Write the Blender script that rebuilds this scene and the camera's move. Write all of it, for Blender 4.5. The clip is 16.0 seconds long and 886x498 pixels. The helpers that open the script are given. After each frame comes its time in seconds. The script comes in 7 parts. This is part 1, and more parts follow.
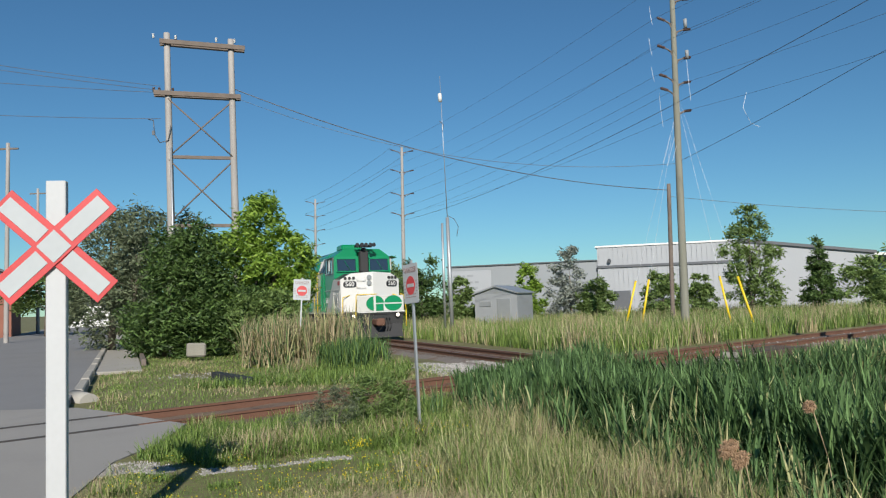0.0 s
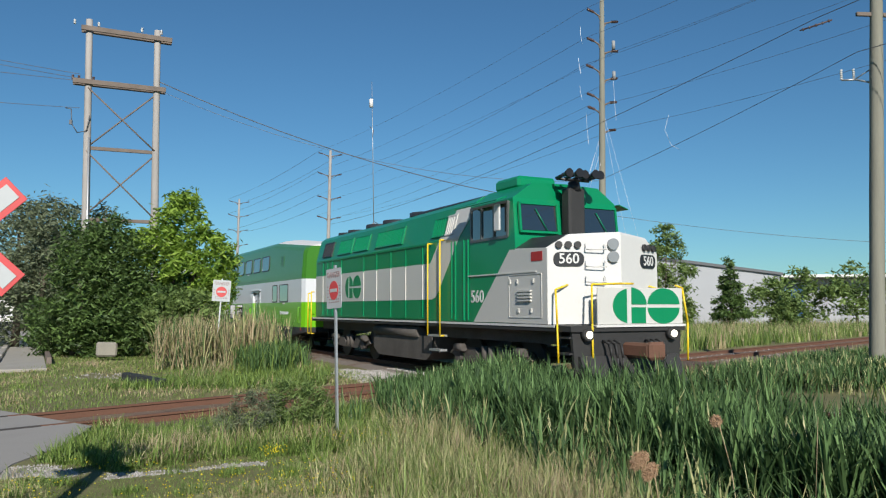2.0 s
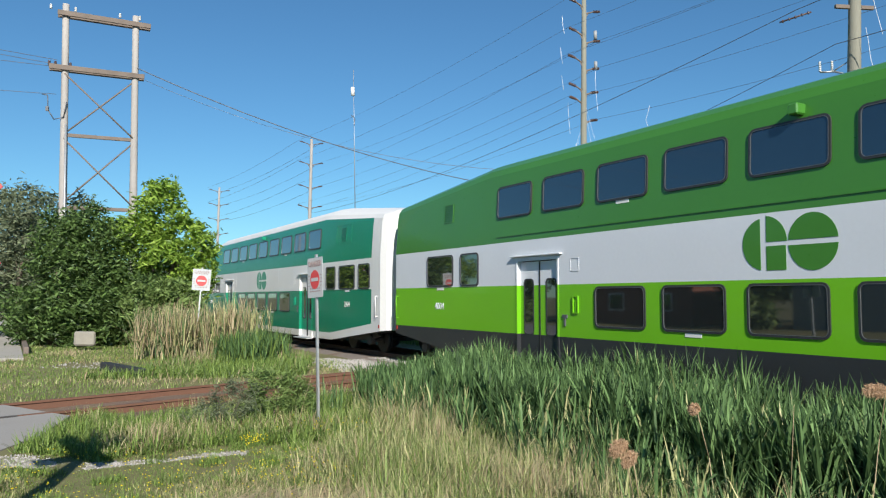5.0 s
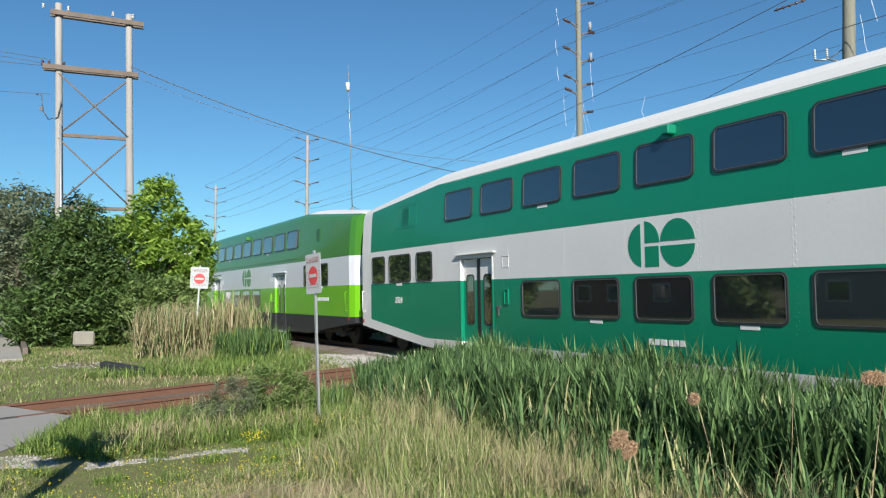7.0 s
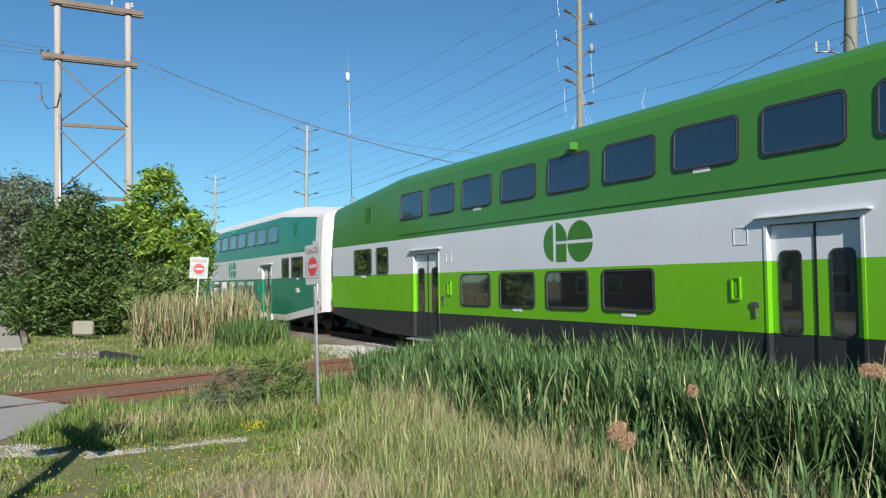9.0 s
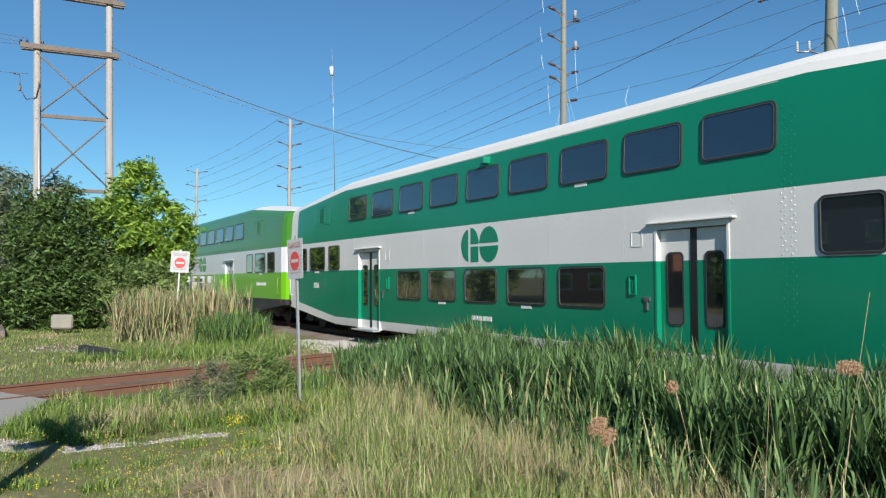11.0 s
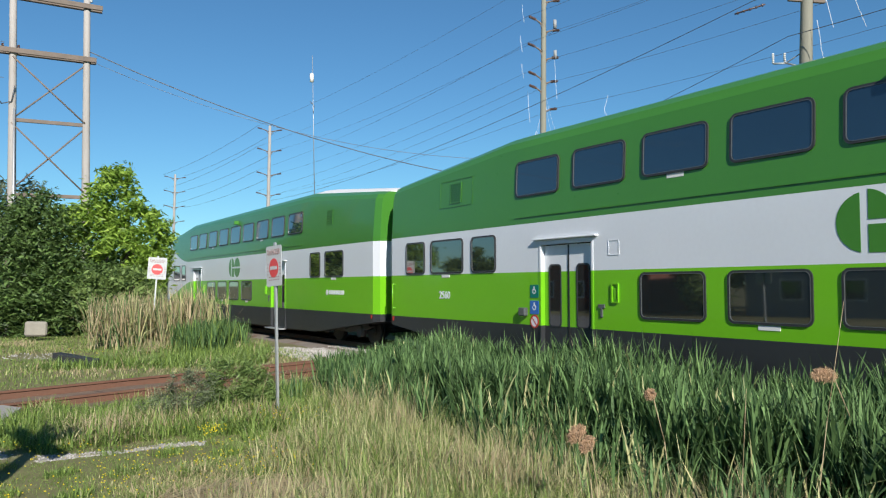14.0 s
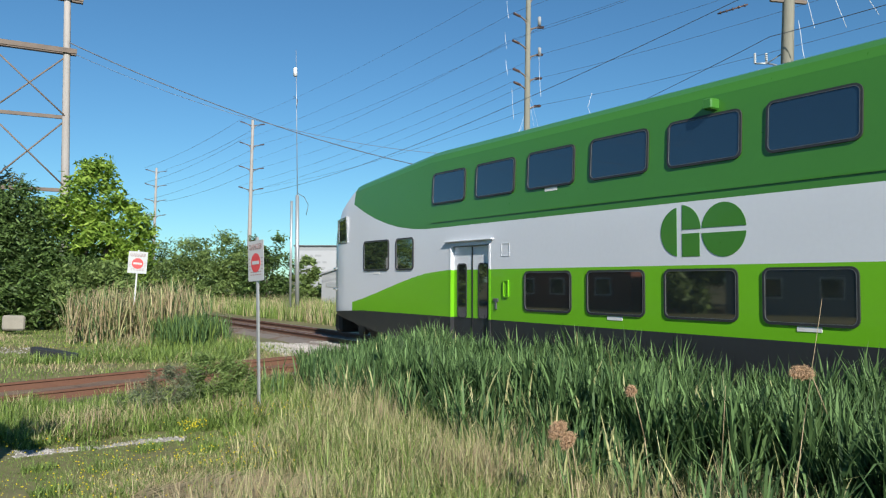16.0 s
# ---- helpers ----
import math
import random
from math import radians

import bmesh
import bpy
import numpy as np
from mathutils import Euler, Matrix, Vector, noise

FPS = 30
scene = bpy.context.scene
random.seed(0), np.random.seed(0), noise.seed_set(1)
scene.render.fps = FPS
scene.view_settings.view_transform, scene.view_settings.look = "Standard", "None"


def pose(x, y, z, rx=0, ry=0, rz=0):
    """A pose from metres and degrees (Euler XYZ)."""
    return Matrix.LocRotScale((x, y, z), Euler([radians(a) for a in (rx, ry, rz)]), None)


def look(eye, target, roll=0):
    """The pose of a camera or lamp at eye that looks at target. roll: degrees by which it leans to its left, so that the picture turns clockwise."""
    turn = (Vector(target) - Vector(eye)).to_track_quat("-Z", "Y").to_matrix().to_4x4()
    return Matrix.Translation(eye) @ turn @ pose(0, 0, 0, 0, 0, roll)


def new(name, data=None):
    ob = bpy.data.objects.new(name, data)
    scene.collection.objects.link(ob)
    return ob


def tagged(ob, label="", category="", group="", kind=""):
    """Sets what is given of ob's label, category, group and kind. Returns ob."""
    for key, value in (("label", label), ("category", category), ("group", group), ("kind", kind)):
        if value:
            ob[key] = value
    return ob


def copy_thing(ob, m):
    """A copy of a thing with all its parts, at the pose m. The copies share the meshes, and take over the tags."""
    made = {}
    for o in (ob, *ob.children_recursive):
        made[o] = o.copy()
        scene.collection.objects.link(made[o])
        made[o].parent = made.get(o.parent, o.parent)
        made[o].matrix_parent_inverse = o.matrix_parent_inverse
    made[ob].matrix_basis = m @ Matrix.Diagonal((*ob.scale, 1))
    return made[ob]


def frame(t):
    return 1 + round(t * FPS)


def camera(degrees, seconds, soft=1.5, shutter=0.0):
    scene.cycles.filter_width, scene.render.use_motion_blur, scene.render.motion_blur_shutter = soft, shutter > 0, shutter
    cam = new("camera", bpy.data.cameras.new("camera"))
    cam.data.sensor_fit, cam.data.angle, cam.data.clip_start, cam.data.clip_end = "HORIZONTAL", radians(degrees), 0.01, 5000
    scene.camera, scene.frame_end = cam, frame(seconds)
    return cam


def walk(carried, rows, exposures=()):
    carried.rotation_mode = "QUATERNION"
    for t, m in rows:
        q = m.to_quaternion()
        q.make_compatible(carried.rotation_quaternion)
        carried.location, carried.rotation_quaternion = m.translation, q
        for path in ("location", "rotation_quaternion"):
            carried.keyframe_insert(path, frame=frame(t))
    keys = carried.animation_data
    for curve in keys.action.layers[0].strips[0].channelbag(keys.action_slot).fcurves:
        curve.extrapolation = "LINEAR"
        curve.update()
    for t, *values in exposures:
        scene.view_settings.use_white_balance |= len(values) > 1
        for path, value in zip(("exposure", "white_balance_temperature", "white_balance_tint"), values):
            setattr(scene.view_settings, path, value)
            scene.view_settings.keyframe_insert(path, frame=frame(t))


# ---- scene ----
# camera: held in the hand at one spot beside a level crossing, turning a little to the right
EYE_Z = 1.72


def held(yaw, pitch, roll):
    """A pose at the viewer's spot: yaw to the left, pitch up, roll, in degrees."""
    return pose(0, 0, EYE_Z, 0, 0, yaw) @ pose(0, 0, 0, 90 + pitch) @ pose(0, 0, 0, 0, 0, roll)


cam = camera(59.66, 16.0, 1.2)
PATH = [
    (0, 0.00, 3.92, -2.00),
    (0.5, -1.78, 5.05, -1.67),
    (1, -3.19, 2.56, -1.24),
    (1.5, -3.64, 4.20, -1.34),
    (2, -5.55, 4.37, -0.07),
    (2.5, -9.34, 4.39, 0.13),
    (3, -12.62, 5.03, 0.86),
    (3.5, -13.90, 4.41, 1.51),
    (4, -10.59, 5.11, 0.46),
    (4.5, -7.88, 3.41, -0.43),
    (5, -6.92, 3.58, -0.02),
    (7.5, -7.10, 2.78, -1.03),
    (8, -7.00, 2.47, -0.80),
    (10.3, -7.61, 2.51, -0.46),
    (10.5, -8.01, 2.31, -0.61),
    (11, -8.37, 2.14, -0.36),
    (11.5, -9.09, 3.10, -0.53),
    (12, -9.60, 3.34, -0.69),
    (12.5, -10.18, 3.47, -0.71),
    (13, -10.22, 3.16, -0.47),
    (13.5, -10.00, 2.94, -0.52),
    (14, -9.87, 2.69, -0.20),
    (14.5, -10.24, 2.98, -0.30),
    (15, -10.13, 2.53, -0.29),
    (15.5, -10.20, 2.60, 0.10),
    (16, -11.13, 2.40, 0.16),
]
# the picture brightens a little while the train fills it
EXPOSURES = [(0.0, 0.05), (1.5, 0.05), (2.5, 0.16), (3.0, 0.28), (3.5, 0.34), (5.0, 0.45), (8.0, 0.42), (16.0, 0.42)]
walk(cam, [(t, held(a, b, c)) for t, a, b, c in PATH], EXPOSURES)

# world and sun: clear early-summer day, sun behind the viewer
SUN_ELEVATION, SUN_FROM = 29.0, (0.07, -0.9975)
world = bpy.data.worlds.new("sky")
scene.world = world
world.use_nodes = True
wn = world.node_tree
sky = wn.nodes.new("ShaderNodeTexSky")
sky.sky_type = "NISHITA"
sky.sun_disc = False
sky.sun_elevation = radians(SUN_ELEVATION)
sky.sun_rotation = math.atan2(SUN_FROM[0], SUN_FROM[1])
sky.air_density, sky.dust_density, sky.ozone_density = 1.0, 0.0, 2.0
deep = wn.nodes.new("ShaderNodeMix")
deep.data_type, deep.blend_type = "RGBA", "MULTIPLY"
deep.inputs["Factor"].default_value = 1.0
deep.inputs["B"].default_value = (0.50, 0.87, 1.08, 1)
wn.links.new(sky.outputs[0], deep.inputs["A"])
wn.links.new(deep.outputs["Result"], wn.nodes["Background"].inputs[0])
wn.nodes["Background"].inputs[1].default_value = 0.072
sun = new("sun", bpy.data.lights.new("sun", "SUN"))
sun.data.energy, sun.data.angle, sun.data.color = 5.0, radians(0.53), (1.0, 0.955, 0.885)
flat = math.cos(radians(SUN_ELEVATION))
sun.matrix_world = look((SUN_FROM[0] * flat * 60, SUN_FROM[1] * flat * 60, math.sin(radians(SUN_ELEVATION)) * 60), (0, 0, 0))

# ---- materials ----


def material(name, base, rough=0.6, metal=0.0, vary=0.12, scale=3.0, fine=40.0, bump=0.0, per_piece=0.0, tint=None, stain=None, stain_at=0.6,
             spec=0.5, coat=0.0, stretch=(1, 1, 1), island=0.0, through_light=0.0):
    """A surface with variation at two scales, optional stains of a second colour, relief, and a shift of tone from piece to piece."""
    m = bpy.data.materials.new(name)
    m.use_nodes = True
    n, l = m.node_tree.nodes, m.node_tree.links
    b = n["Principled BSDF"]
    co = n.new("ShaderNodeTexCoord")
    mp = n.new("ShaderNodeMapping")
    mp.inputs["Scale"].default_value = stretch
    l.new(co.outputs["Object"], mp.inputs[0])

    def tex(s, detail):
        t = n.new("ShaderNodeTexNoise")
        t.inputs["Scale"].default_value, t.inputs["Detail"].default_value = s, detail
        l.new(mp.outputs[0], t.inputs["Vector"])
        return t.outputs["Fac"]

    def mathn(op, a, c):
        q = n.new("ShaderNodeMath")
        q.operation = op
        for i, v in enumerate((a, c)):
            if isinstance(v, (int, float)):
                q.inputs[i].default_value = v
            else:
                l.new(v, q.inputs[i])
        return q.outputs[0]

    big, small = tex(scale, 4.0), tex(fine, 5.0)
    v = mathn("ADD", mathn("MULTIPLY", mathn("SUBTRACT", big, 0.5), 2.2 * vary), mathn("MULTIPLY", mathn("SUBTRACT", small, 0.5), 1.6 * vary))
    if per_piece:
        o = n.new("ShaderNodeObjectInfo")
        v = mathn("ADD", v, mathn("MULTIPLY", mathn("SUBTRACT", o.outputs["Random"], 0.5), per_piece))
    if island:
        g = n.new("ShaderNodeNewGeometry")
        v = mathn("ADD", v, mathn("MULTIPLY", mathn("SUBTRACT", g.outputs["Random Per Island"], 0.5), island))
    rgb = n.new("ShaderNodeRGB")
    rgb.outputs[0].default_value = (*base, 1)
    col = rgb.outputs[0]
    if tint and (per_piece or island):
        mx = n.new("ShaderNodeMix")
        mx.data_type = "RGBA"
        src = n.new("ShaderNodeObjectInfo").outputs["Random"] if per_piece else n.new("ShaderNodeNewGeometry").outputs["Random Per Island"]
        l.new(src, mx.inputs["Factor"])
        l.new(col, mx.inputs["A"])
        mx.inputs["B"].default_value = (*tint, 1)
        col = mx.outputs["Result"]
    if stain:
        mx = n.new("ShaderNodeMix")
        mx.data_type = "RGBA"
        r = n.new("ShaderNodeMapRange")
        r.inputs["From Min"].default_value, r.inputs["From Max"].default_value = stain_at, stain_at + 0.12
        l.new(mathn("ADD", mathn("MULTIPLY", big, 0.65), mathn("MULTIPLY", small, 0.35)), r.inputs["Value"])
        l.new(r.outputs[0], mx.inputs["Factor"])
        l.new(col, mx.inputs["A"])
        mx.inputs["B"].default_value = (*stain, 1)
        col = mx.outputs["Result"]
    mul = n.new("ShaderNodeVectorMath")
    mul.operation = "SCALE"
    l.new(col, mul.inputs[0])
    l.new(mathn("MAXIMUM", mathn("ADD", v, 1.0), 0.15), mul.inputs["Scale"])
    l.new(mul.outputs[0], b.inputs["Base Color"])
    l.new(mathn("ADD", mathn("MULTIPLY", mathn("SUBTRACT", small, 0.5), 0.2), rough), b.inputs["Roughness"])
    b.inputs["Metallic"].default_value = metal
    b.inputs["Specular IOR Level"].default_value = spec
    b.inputs["Coat Weight"].default_value = coat
    if bump:
        bn = n.new("ShaderNodeBump")
        bn.inputs["Strength"].default_value, bn.inputs["Distance"].default_value = bump, 0.02
        l.new(small, bn.inputs["Height"])
        l.new(bn.outputs[0], b.inputs["Normal"])
    if through_light:
        tr = n.new("ShaderNodeBsdfTranslucent")
        l.new(mul.outputs[0], tr.inputs[0])
        ms = n.new("ShaderNodeMixShader")
        ms.inputs[0].default_value = through_light
        l.new(b.outputs[0], ms.inputs[1])
        l.new(tr.outputs[0], ms.inputs[2])
        l.new(ms.outputs[0], n["Material Output"].inputs[0])
    return m


def glow(name, base, strength):
    m = material(name, base, 0.3)
    b = m.node_tree.nodes["Principled BSDF"]
    b.inputs["Emission Color"].default_value = (*base, 1)
    b.inputs["Emission Strength"].default_value = strength
    return m


def clear_glass(name, tone, film=1.5):
    """Tinted window glass over a dark interior: a smooth gloss on a deep tone, stronger where a reflective film lies on it."""
    m = material(name, tone, 0.04, 0.0, 0.1, 1.5, 8.0, spec=1.0, coat=0.6 if film == 1.5 else 1.0)
    m.node_tree.nodes["Principled BSDF"].inputs["Coat IOR"].default_value = film
    return m


SOIL = material("soil_and_grass", (0.16, 0.15, 0.06), 0.95, vary=0.35, scale=0.35, fine=9, bump=0.5, stain=(0.26, 0.215, 0.13), stain_at=0.56)
ASPHALT = material("asphalt", (0.225, 0.218, 0.212), 0.85, vary=0.12, scale=0.5, fine=60, bump=0.25, stain=(0.18, 0.175, 0.17), stain_at=0.58)
PANEL = material("crossing_panel", (0.31, 0.29, 0.262), 0.9, vary=0.16, scale=0.6, fine=50, bump=0.3, stain=(0.25, 0.235, 0.215), stain_at=0.56)
FLANGEWAY = material("dark_rail_groove", (0.06, 0.052, 0.046), 0.8, vary=0.25, scale=2, fine=25)
PATH_GRIT = material("pale_grit_path", (0.33, 0.305, 0.26), 0.95, vary=0.3, scale=2.5, fine=45, bump=0.8, stain=(0.19, 0.175, 0.09), stain_at=0.50)
CONCRETE = material("concrete", (0.36, 0.335, 0.29), 0.9, vary=0.15, scale=1.5, fine=30, bump=0.3)
STONE = material("limestone_block", (0.27, 0.25, 0.205), 0.9, vary=0.2, scale=3, fine=25, bump=0.5)
GRAVEL = material("ballast_stone", (0.34, 0.32, 0.295), 0.9, vary=0.2, scale=2, fine=12, bump=0.5, island=0.7)
BALLAST = material("ballast_bed", (0.22, 0.185, 0.155), 0.95, vary=0.35, scale=1.2, fine=22, bump=1.0, stain=(0.13, 0.075, 0.045), stain_at=0.5)
BALLAST_RUST = material("rusty_ballast_bed", (0.17, 0.115, 0.08), 0.95, vary=0.35, scale=1.4, fine=24, bump=1.0, stain=(0.30, 0.24, 0.19), stain_at=0.58)
RUST = material("rusted_steel", (0.145, 0.070, 0.043), 0.8, vary=0.25, scale=1.5, fine=25, bump=0.3, stain=(0.10, 0.045, 0.03), stain_at=0.55)
RAIL_TOP = material("worn_rail_head", (0.33, 0.27, 0.23), 0.45, 0.7, 0.15, 1.0, 30)
TIE = material("creosoted_tie", (0.105, 0.072, 0.052), 0.9, vary=0.3, scale=2, fine=18, bump=0.5, per_piece=0.5, stretch=(1, 6, 1))
TIMBER_END = material("fresh_sawn_tie_end", (0.36, 0.33, 0.29), 0.9, vary=0.25, scale=3, fine=20, per_piece=0.3)
POLE_WOOD = material("weathered_pole_wood", (0.35, 0.325, 0.30), 0.9, vary=0.25, scale=1.2, fine=14, bump=0.4, stretch=(4, 4, 0.35), stain=(0.16, 0.135, 0.11), stain_at=0.6)
GREEN_POLE = material("treated_pole_wood", (0.225, 0.22, 0.175), 0.9, vary=0.2, scale=1.2, fine=14, bump=0.4, stretch=(4, 4, 0.35))
OLD_WOOD = material("old_crossarm_wood", (0.17, 0.135, 0.11), 0.9, vary=0.3, scale=2, fine=18, bump=0.4)
INSULATOR = material("brown_insulator", (0.10, 0.06, 0.05), 0.3, vary=0.1)
PALE_INSULATOR = material("pale_polymer", (0.62, 0.62, 0.60), 0.4, vary=0.05)
WIRE = material("aluminium_wire", (0.12, 0.125, 0.135), 0.5, 0.3, 0.05)
STRAND = material("bright_strand", (0.75, 0.76, 0.78), 0.4, 0.2, 0.05)
GALV = material("galvanised_steel", (0.46, 0.47, 0.47), 0.45, 0.6, 0.12, 2.0, 30)
WHITE_POST = material("white_painted_post", (0.50, 0.50, 0.495), 0.55, vary=0.06, scale=2, fine=25, stain=(0.52, 0.50, 0.46), stain_at=0.7)
SIGN_WHITE = material("reflective_white", (0.44, 0.455, 0.455), 0.4, vary=0.05, scale=3, fine=20)
SIGN_RED = material("faded_red_sheeting", (0.55, 0.06, 0.06), 0.5, vary=0.15, scale=6, fine=30, stain=(0.6, 0.5, 0.48), stain_at=0.68)
TEXT_GREY = material("faded_print", (0.30, 0.22, 0.21), 0.6)
LIME = material("lime_green_paint", (0.155, 0.46, 0.012), 0.32, vary=0.05, scale=0.7, fine=14, coat=0.25)
LEAF_GREEN = material("leaf_green_paint", (0.052, 0.20, 0.024), 0.32, vary=0.06, scale=0.7, fine=14, coat=0.25)
CAR_WHITE = material("grey_white_paint", (0.66, 0.68, 0.71), 0.35, vary=0.04, scale=0.6, fine=14, coat=0.2)
BLACK = material("black_underframe", (0.030, 0.029, 0.028), 0.6, vary=0.3, scale=1.5, fine=16)
DUSTY = material("dusty_running_gear", (0.085, 0.075, 0.066), 0.8, vary=0.4, scale=2.0, fine=18, bump=0.3)
SKIRT = material("dark_skirt_paint", (0.028, 0.030, 0.033), 0.45, vary=0.2, scale=1.0, fine=20)
TEAL = material("teal_green_paint", (0.002, 0.215, 0.115), 0.35, vary=0.06, scale=0.7, fine=14, coat=0.2)
OLD_WHITE = material("older_white_paint", (0.70, 0.69, 0.665), 0.4, vary=0.06, scale=0.6, fine=14, stain=(0.50, 0.48, 0.44), stain_at=0.62)
ROOF_WHITE = material("white_roof_paint", (0.72, 0.71, 0.68), 0.5, vary=0.06, scale=0.5, fine=10)
LOCO_GREEN = material("locomotive_green_paint", (0.0, 0.215, 0.082), 0.33, vary=0.07, scale=0.8, fine=16, coat=0.25)
LOCO_WHITE = material("locomotive_white_paint", (0.64, 0.63, 0.60), 0.38, vary=0.05, scale=0.8, fine=16)
LOCO_GREY = material("locomotive_pale_grey_paint", (0.56, 0.55, 0.51), 0.4, vary=0.05, scale=0.8, fine=16)
YELLOW = material("safety_yellow_paint", (0.80, 0.56, 0.02), 0.4, vary=0.08)
NUMBER_BLACK = material("number_board_black", (0.015, 0.015, 0.017), 0.4)
CHROME = material("bare_metal", (0.6, 0.6, 0.6), 0.25, 0.9, 0.05)
WINDOW_FRAME = material("black_window_rubber", (0.03, 0.031, 0.033), 0.5, vary=0.1)
FRAME_EDGE = material("grey_window_edge", (0.15, 0.155, 0.155), 0.35, 0.5, 0.1)
PANE = clear_glass("tinted_pane", (0.014, 0.018, 0.018), 1.9)
# upper panes: the blue of the reflected sky is put into their colour
PANE_UP = clear_glass("blue_tinted_pane", (0.012, 0.03, 0.055))
LAMP = glow("lit_headlamp", (1.0, 0.90, 0.74), 2.5)
LENS = material("lamp_lens", (0.25, 0.25, 0.25), 0.1, vary=0.1, spec=0.9, coat=0.6)
RED = material("signal_red", (0.40, 0.03, 0.025), 0.4)
BLUE = material("sign_blue", (0.03, 0.13, 0.42), 0.4)
DARK_TEAL = material("sign_teal", (0.0, 0.16, 0.11), 0.4)
CORRUGATED = material("white_corrugated_steel", (0.36, 0.37, 0.385), 0.5, 0.0, 0.06, 0.4, 8.0)
GREY_WALL = material("grey_plain_cladding", (0.27, 0.285, 0.295), 0.6, vary=0.06, scale=0.3, fine=5)
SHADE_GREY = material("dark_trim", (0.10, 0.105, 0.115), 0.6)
SHED_GREY = material("shed_grey_paint", (0.28, 0.29, 0.295), 0.6, vary=0.1, scale=1, fine=12)
BRICK_RED = material("house_brick", (0.27, 0.11, 0.075), 0.85, vary=0.2, scale=1, fine=10)
BARK = material("bark", (0.13, 0.105, 0.08), 0.95, vary=0.3, scale=2, fine=18, bump=0.6, stretch=(3, 3, 0.6))
LEAF_DARK = material("dark_bush_leaf", (0.055, 0.105, 0.024), 0.6, vary=0.1, scale=0.7, fine=6, island=0.8, tint=(0.10, 0.165, 0.04), through_light=0.25)
LEAF_BRIGHT = material("bright_tree_leaf", (0.155, 0.28, 0.03), 0.55, vary=0.1, scale=0.7, fine=6, island=0.7, tint=(0.27, 0.38, 0.06), through_light=0.3)
LEAF_MID = material("mid_tree_leaf", (0.14, 0.215, 0.055), 0.6, vary=0.1, scale=0.7, fine=6, island=0.7, tint=(0.20, 0.28, 0.085), through_light=0.35)
LEAF_OLIVE = material("olive_tree_leaf", (0.11, 0.14, 0.075), 0.6, vary=0.1, scale=0.7, fine=6, island=0.7, tint=(0.17, 0.20, 0.11), through_light=0.25)
LEAF_GREY = material("silvery_leaf", (0.27, 0.30, 0.25), 0.6, vary=0.1, scale=0.7, fine=6, island=0.6, tint=(0.30, 0.32, 0.27), through_light=0.2)
REED = material("green_reed_leaf", (0.048, 0.104, 0.034), 0.62, vary=0.15, scale=0.6, fine=5, island=0.9, tint=(0.115, 0.190, 0.068), spec=0.22, through_light=0.12)
GRASS = material("green_grass_blade", (0.115, 0.205, 0.035), 0.6, vary=0.2, scale=0.4, fine=4, island=0.8, tint=(0.21, 0.285, 0.065), through_light=0.25)
TALL_GRASS = material("tall_grass_blade", (0.29, 0.34, 0.12), 0.6, vary=0.2, scale=0.4, fine=4, island=0.7, tint=(0.50, 0.46, 0.24), through_light=0.25)
STRAW = material("dry_straw_blade", (0.52, 0.44, 0.26), 0.7, vary=0.2, scale=0.5, fine=4, island=0.6, tint=(0.30, 0.22, 0.13), through_light=0.15)
SEED_HEAD = material("brown_seed_head", (0.46, 0.30, 0.18), 0.95, vary=0.3, scale=20, fine=80, bump=0.6)
FLOWER = material("yellow_flower", (0.72, 0.58, 0.02), 0.6, vary=0.1, island=0.3)

# ---- building helpers ----


def finish(name, bm, mats, parent=None):
    me = bpy.data.meshes.new(name)
    bm.normal_update()
    bm.to_mesh(me)
    bm.free()
    for m in mats if isinstance(mats, (list, tuple)) else [mats]:
        me.materials.append(m)
    ob = new(name, me)
    ob.parent = parent
    return ob


def part(name, bm, mat, parent, label=""):
    ob = finish(name, bm, mat, parent)
    if label:
        ob["label"] = label
    return ob


def again(ob, m, parent=None):
    """Another part on the same mesh, at the pose m."""
    o = new(ob.name.split(".")[0], ob.data)
    o.parent = parent or ob.parent
    o.matrix_basis = m
    if "label" in ob:
        o["label"] = ob["label"]
    return o


def thing(name, label, category, m=None, group="", kind=""):
    ob = new(name)
    ob.empty_display_size = 0.3
    if m is not None:
        ob.matrix_basis = m
    return tagged(ob, label, category, group, kind)


def smooth(ob, angle=40):
    ob.data.shade_smooth()
    ob.data.set_sharp_from_angle(angle=radians(angle))
    return ob


def box(bm, c, s, m=None, bevel=0.0, mat=0):
    """A box with centre c and sizes s."""
    r = bmesh.ops.create_cube(bm, size=1.0, matrix=(m or Matrix()) @ Matrix.Translation(c) @ Matrix.Diagonal((*s, 1)))
    vs = r["verts"]
    fs = list({f for v in vs for f in v.link_faces})
    if bevel:
        es = list({e for v in vs for e in v.link_edges})
        fs = bmesh.ops.bevel(bm, geom=es, offset=bevel, segments=1, affect="EDGES")["faces"] + [f for f in fs if f.is_valid]
    for f in fs:
        if f.is_valid:
            f.material_index = mat
    return vs


def rod(bm, a, b, r0, r1=None, seg=8, mat=0, caps=True):
    """A round bar from a to b, tapering from r0 to r1."""
    a, b = Vector(a), Vector(b)
    d = b - a
    m = Matrix.Translation((a + b) / 2) @ d.to_track_quat("Z", "Y").to_matrix().to_4x4()
    r = bmesh.ops.create_cone(bm, cap_ends=caps, segments=seg, radius1=r0, radius2=r0 if r1 is None else r1, depth=d.length, matrix=m)
    for f in {f for v in r["verts"] for f in v.link_faces}:
        f.material_index = mat
        f.smooth = len(f.verts) == 4
    return r["verts"]


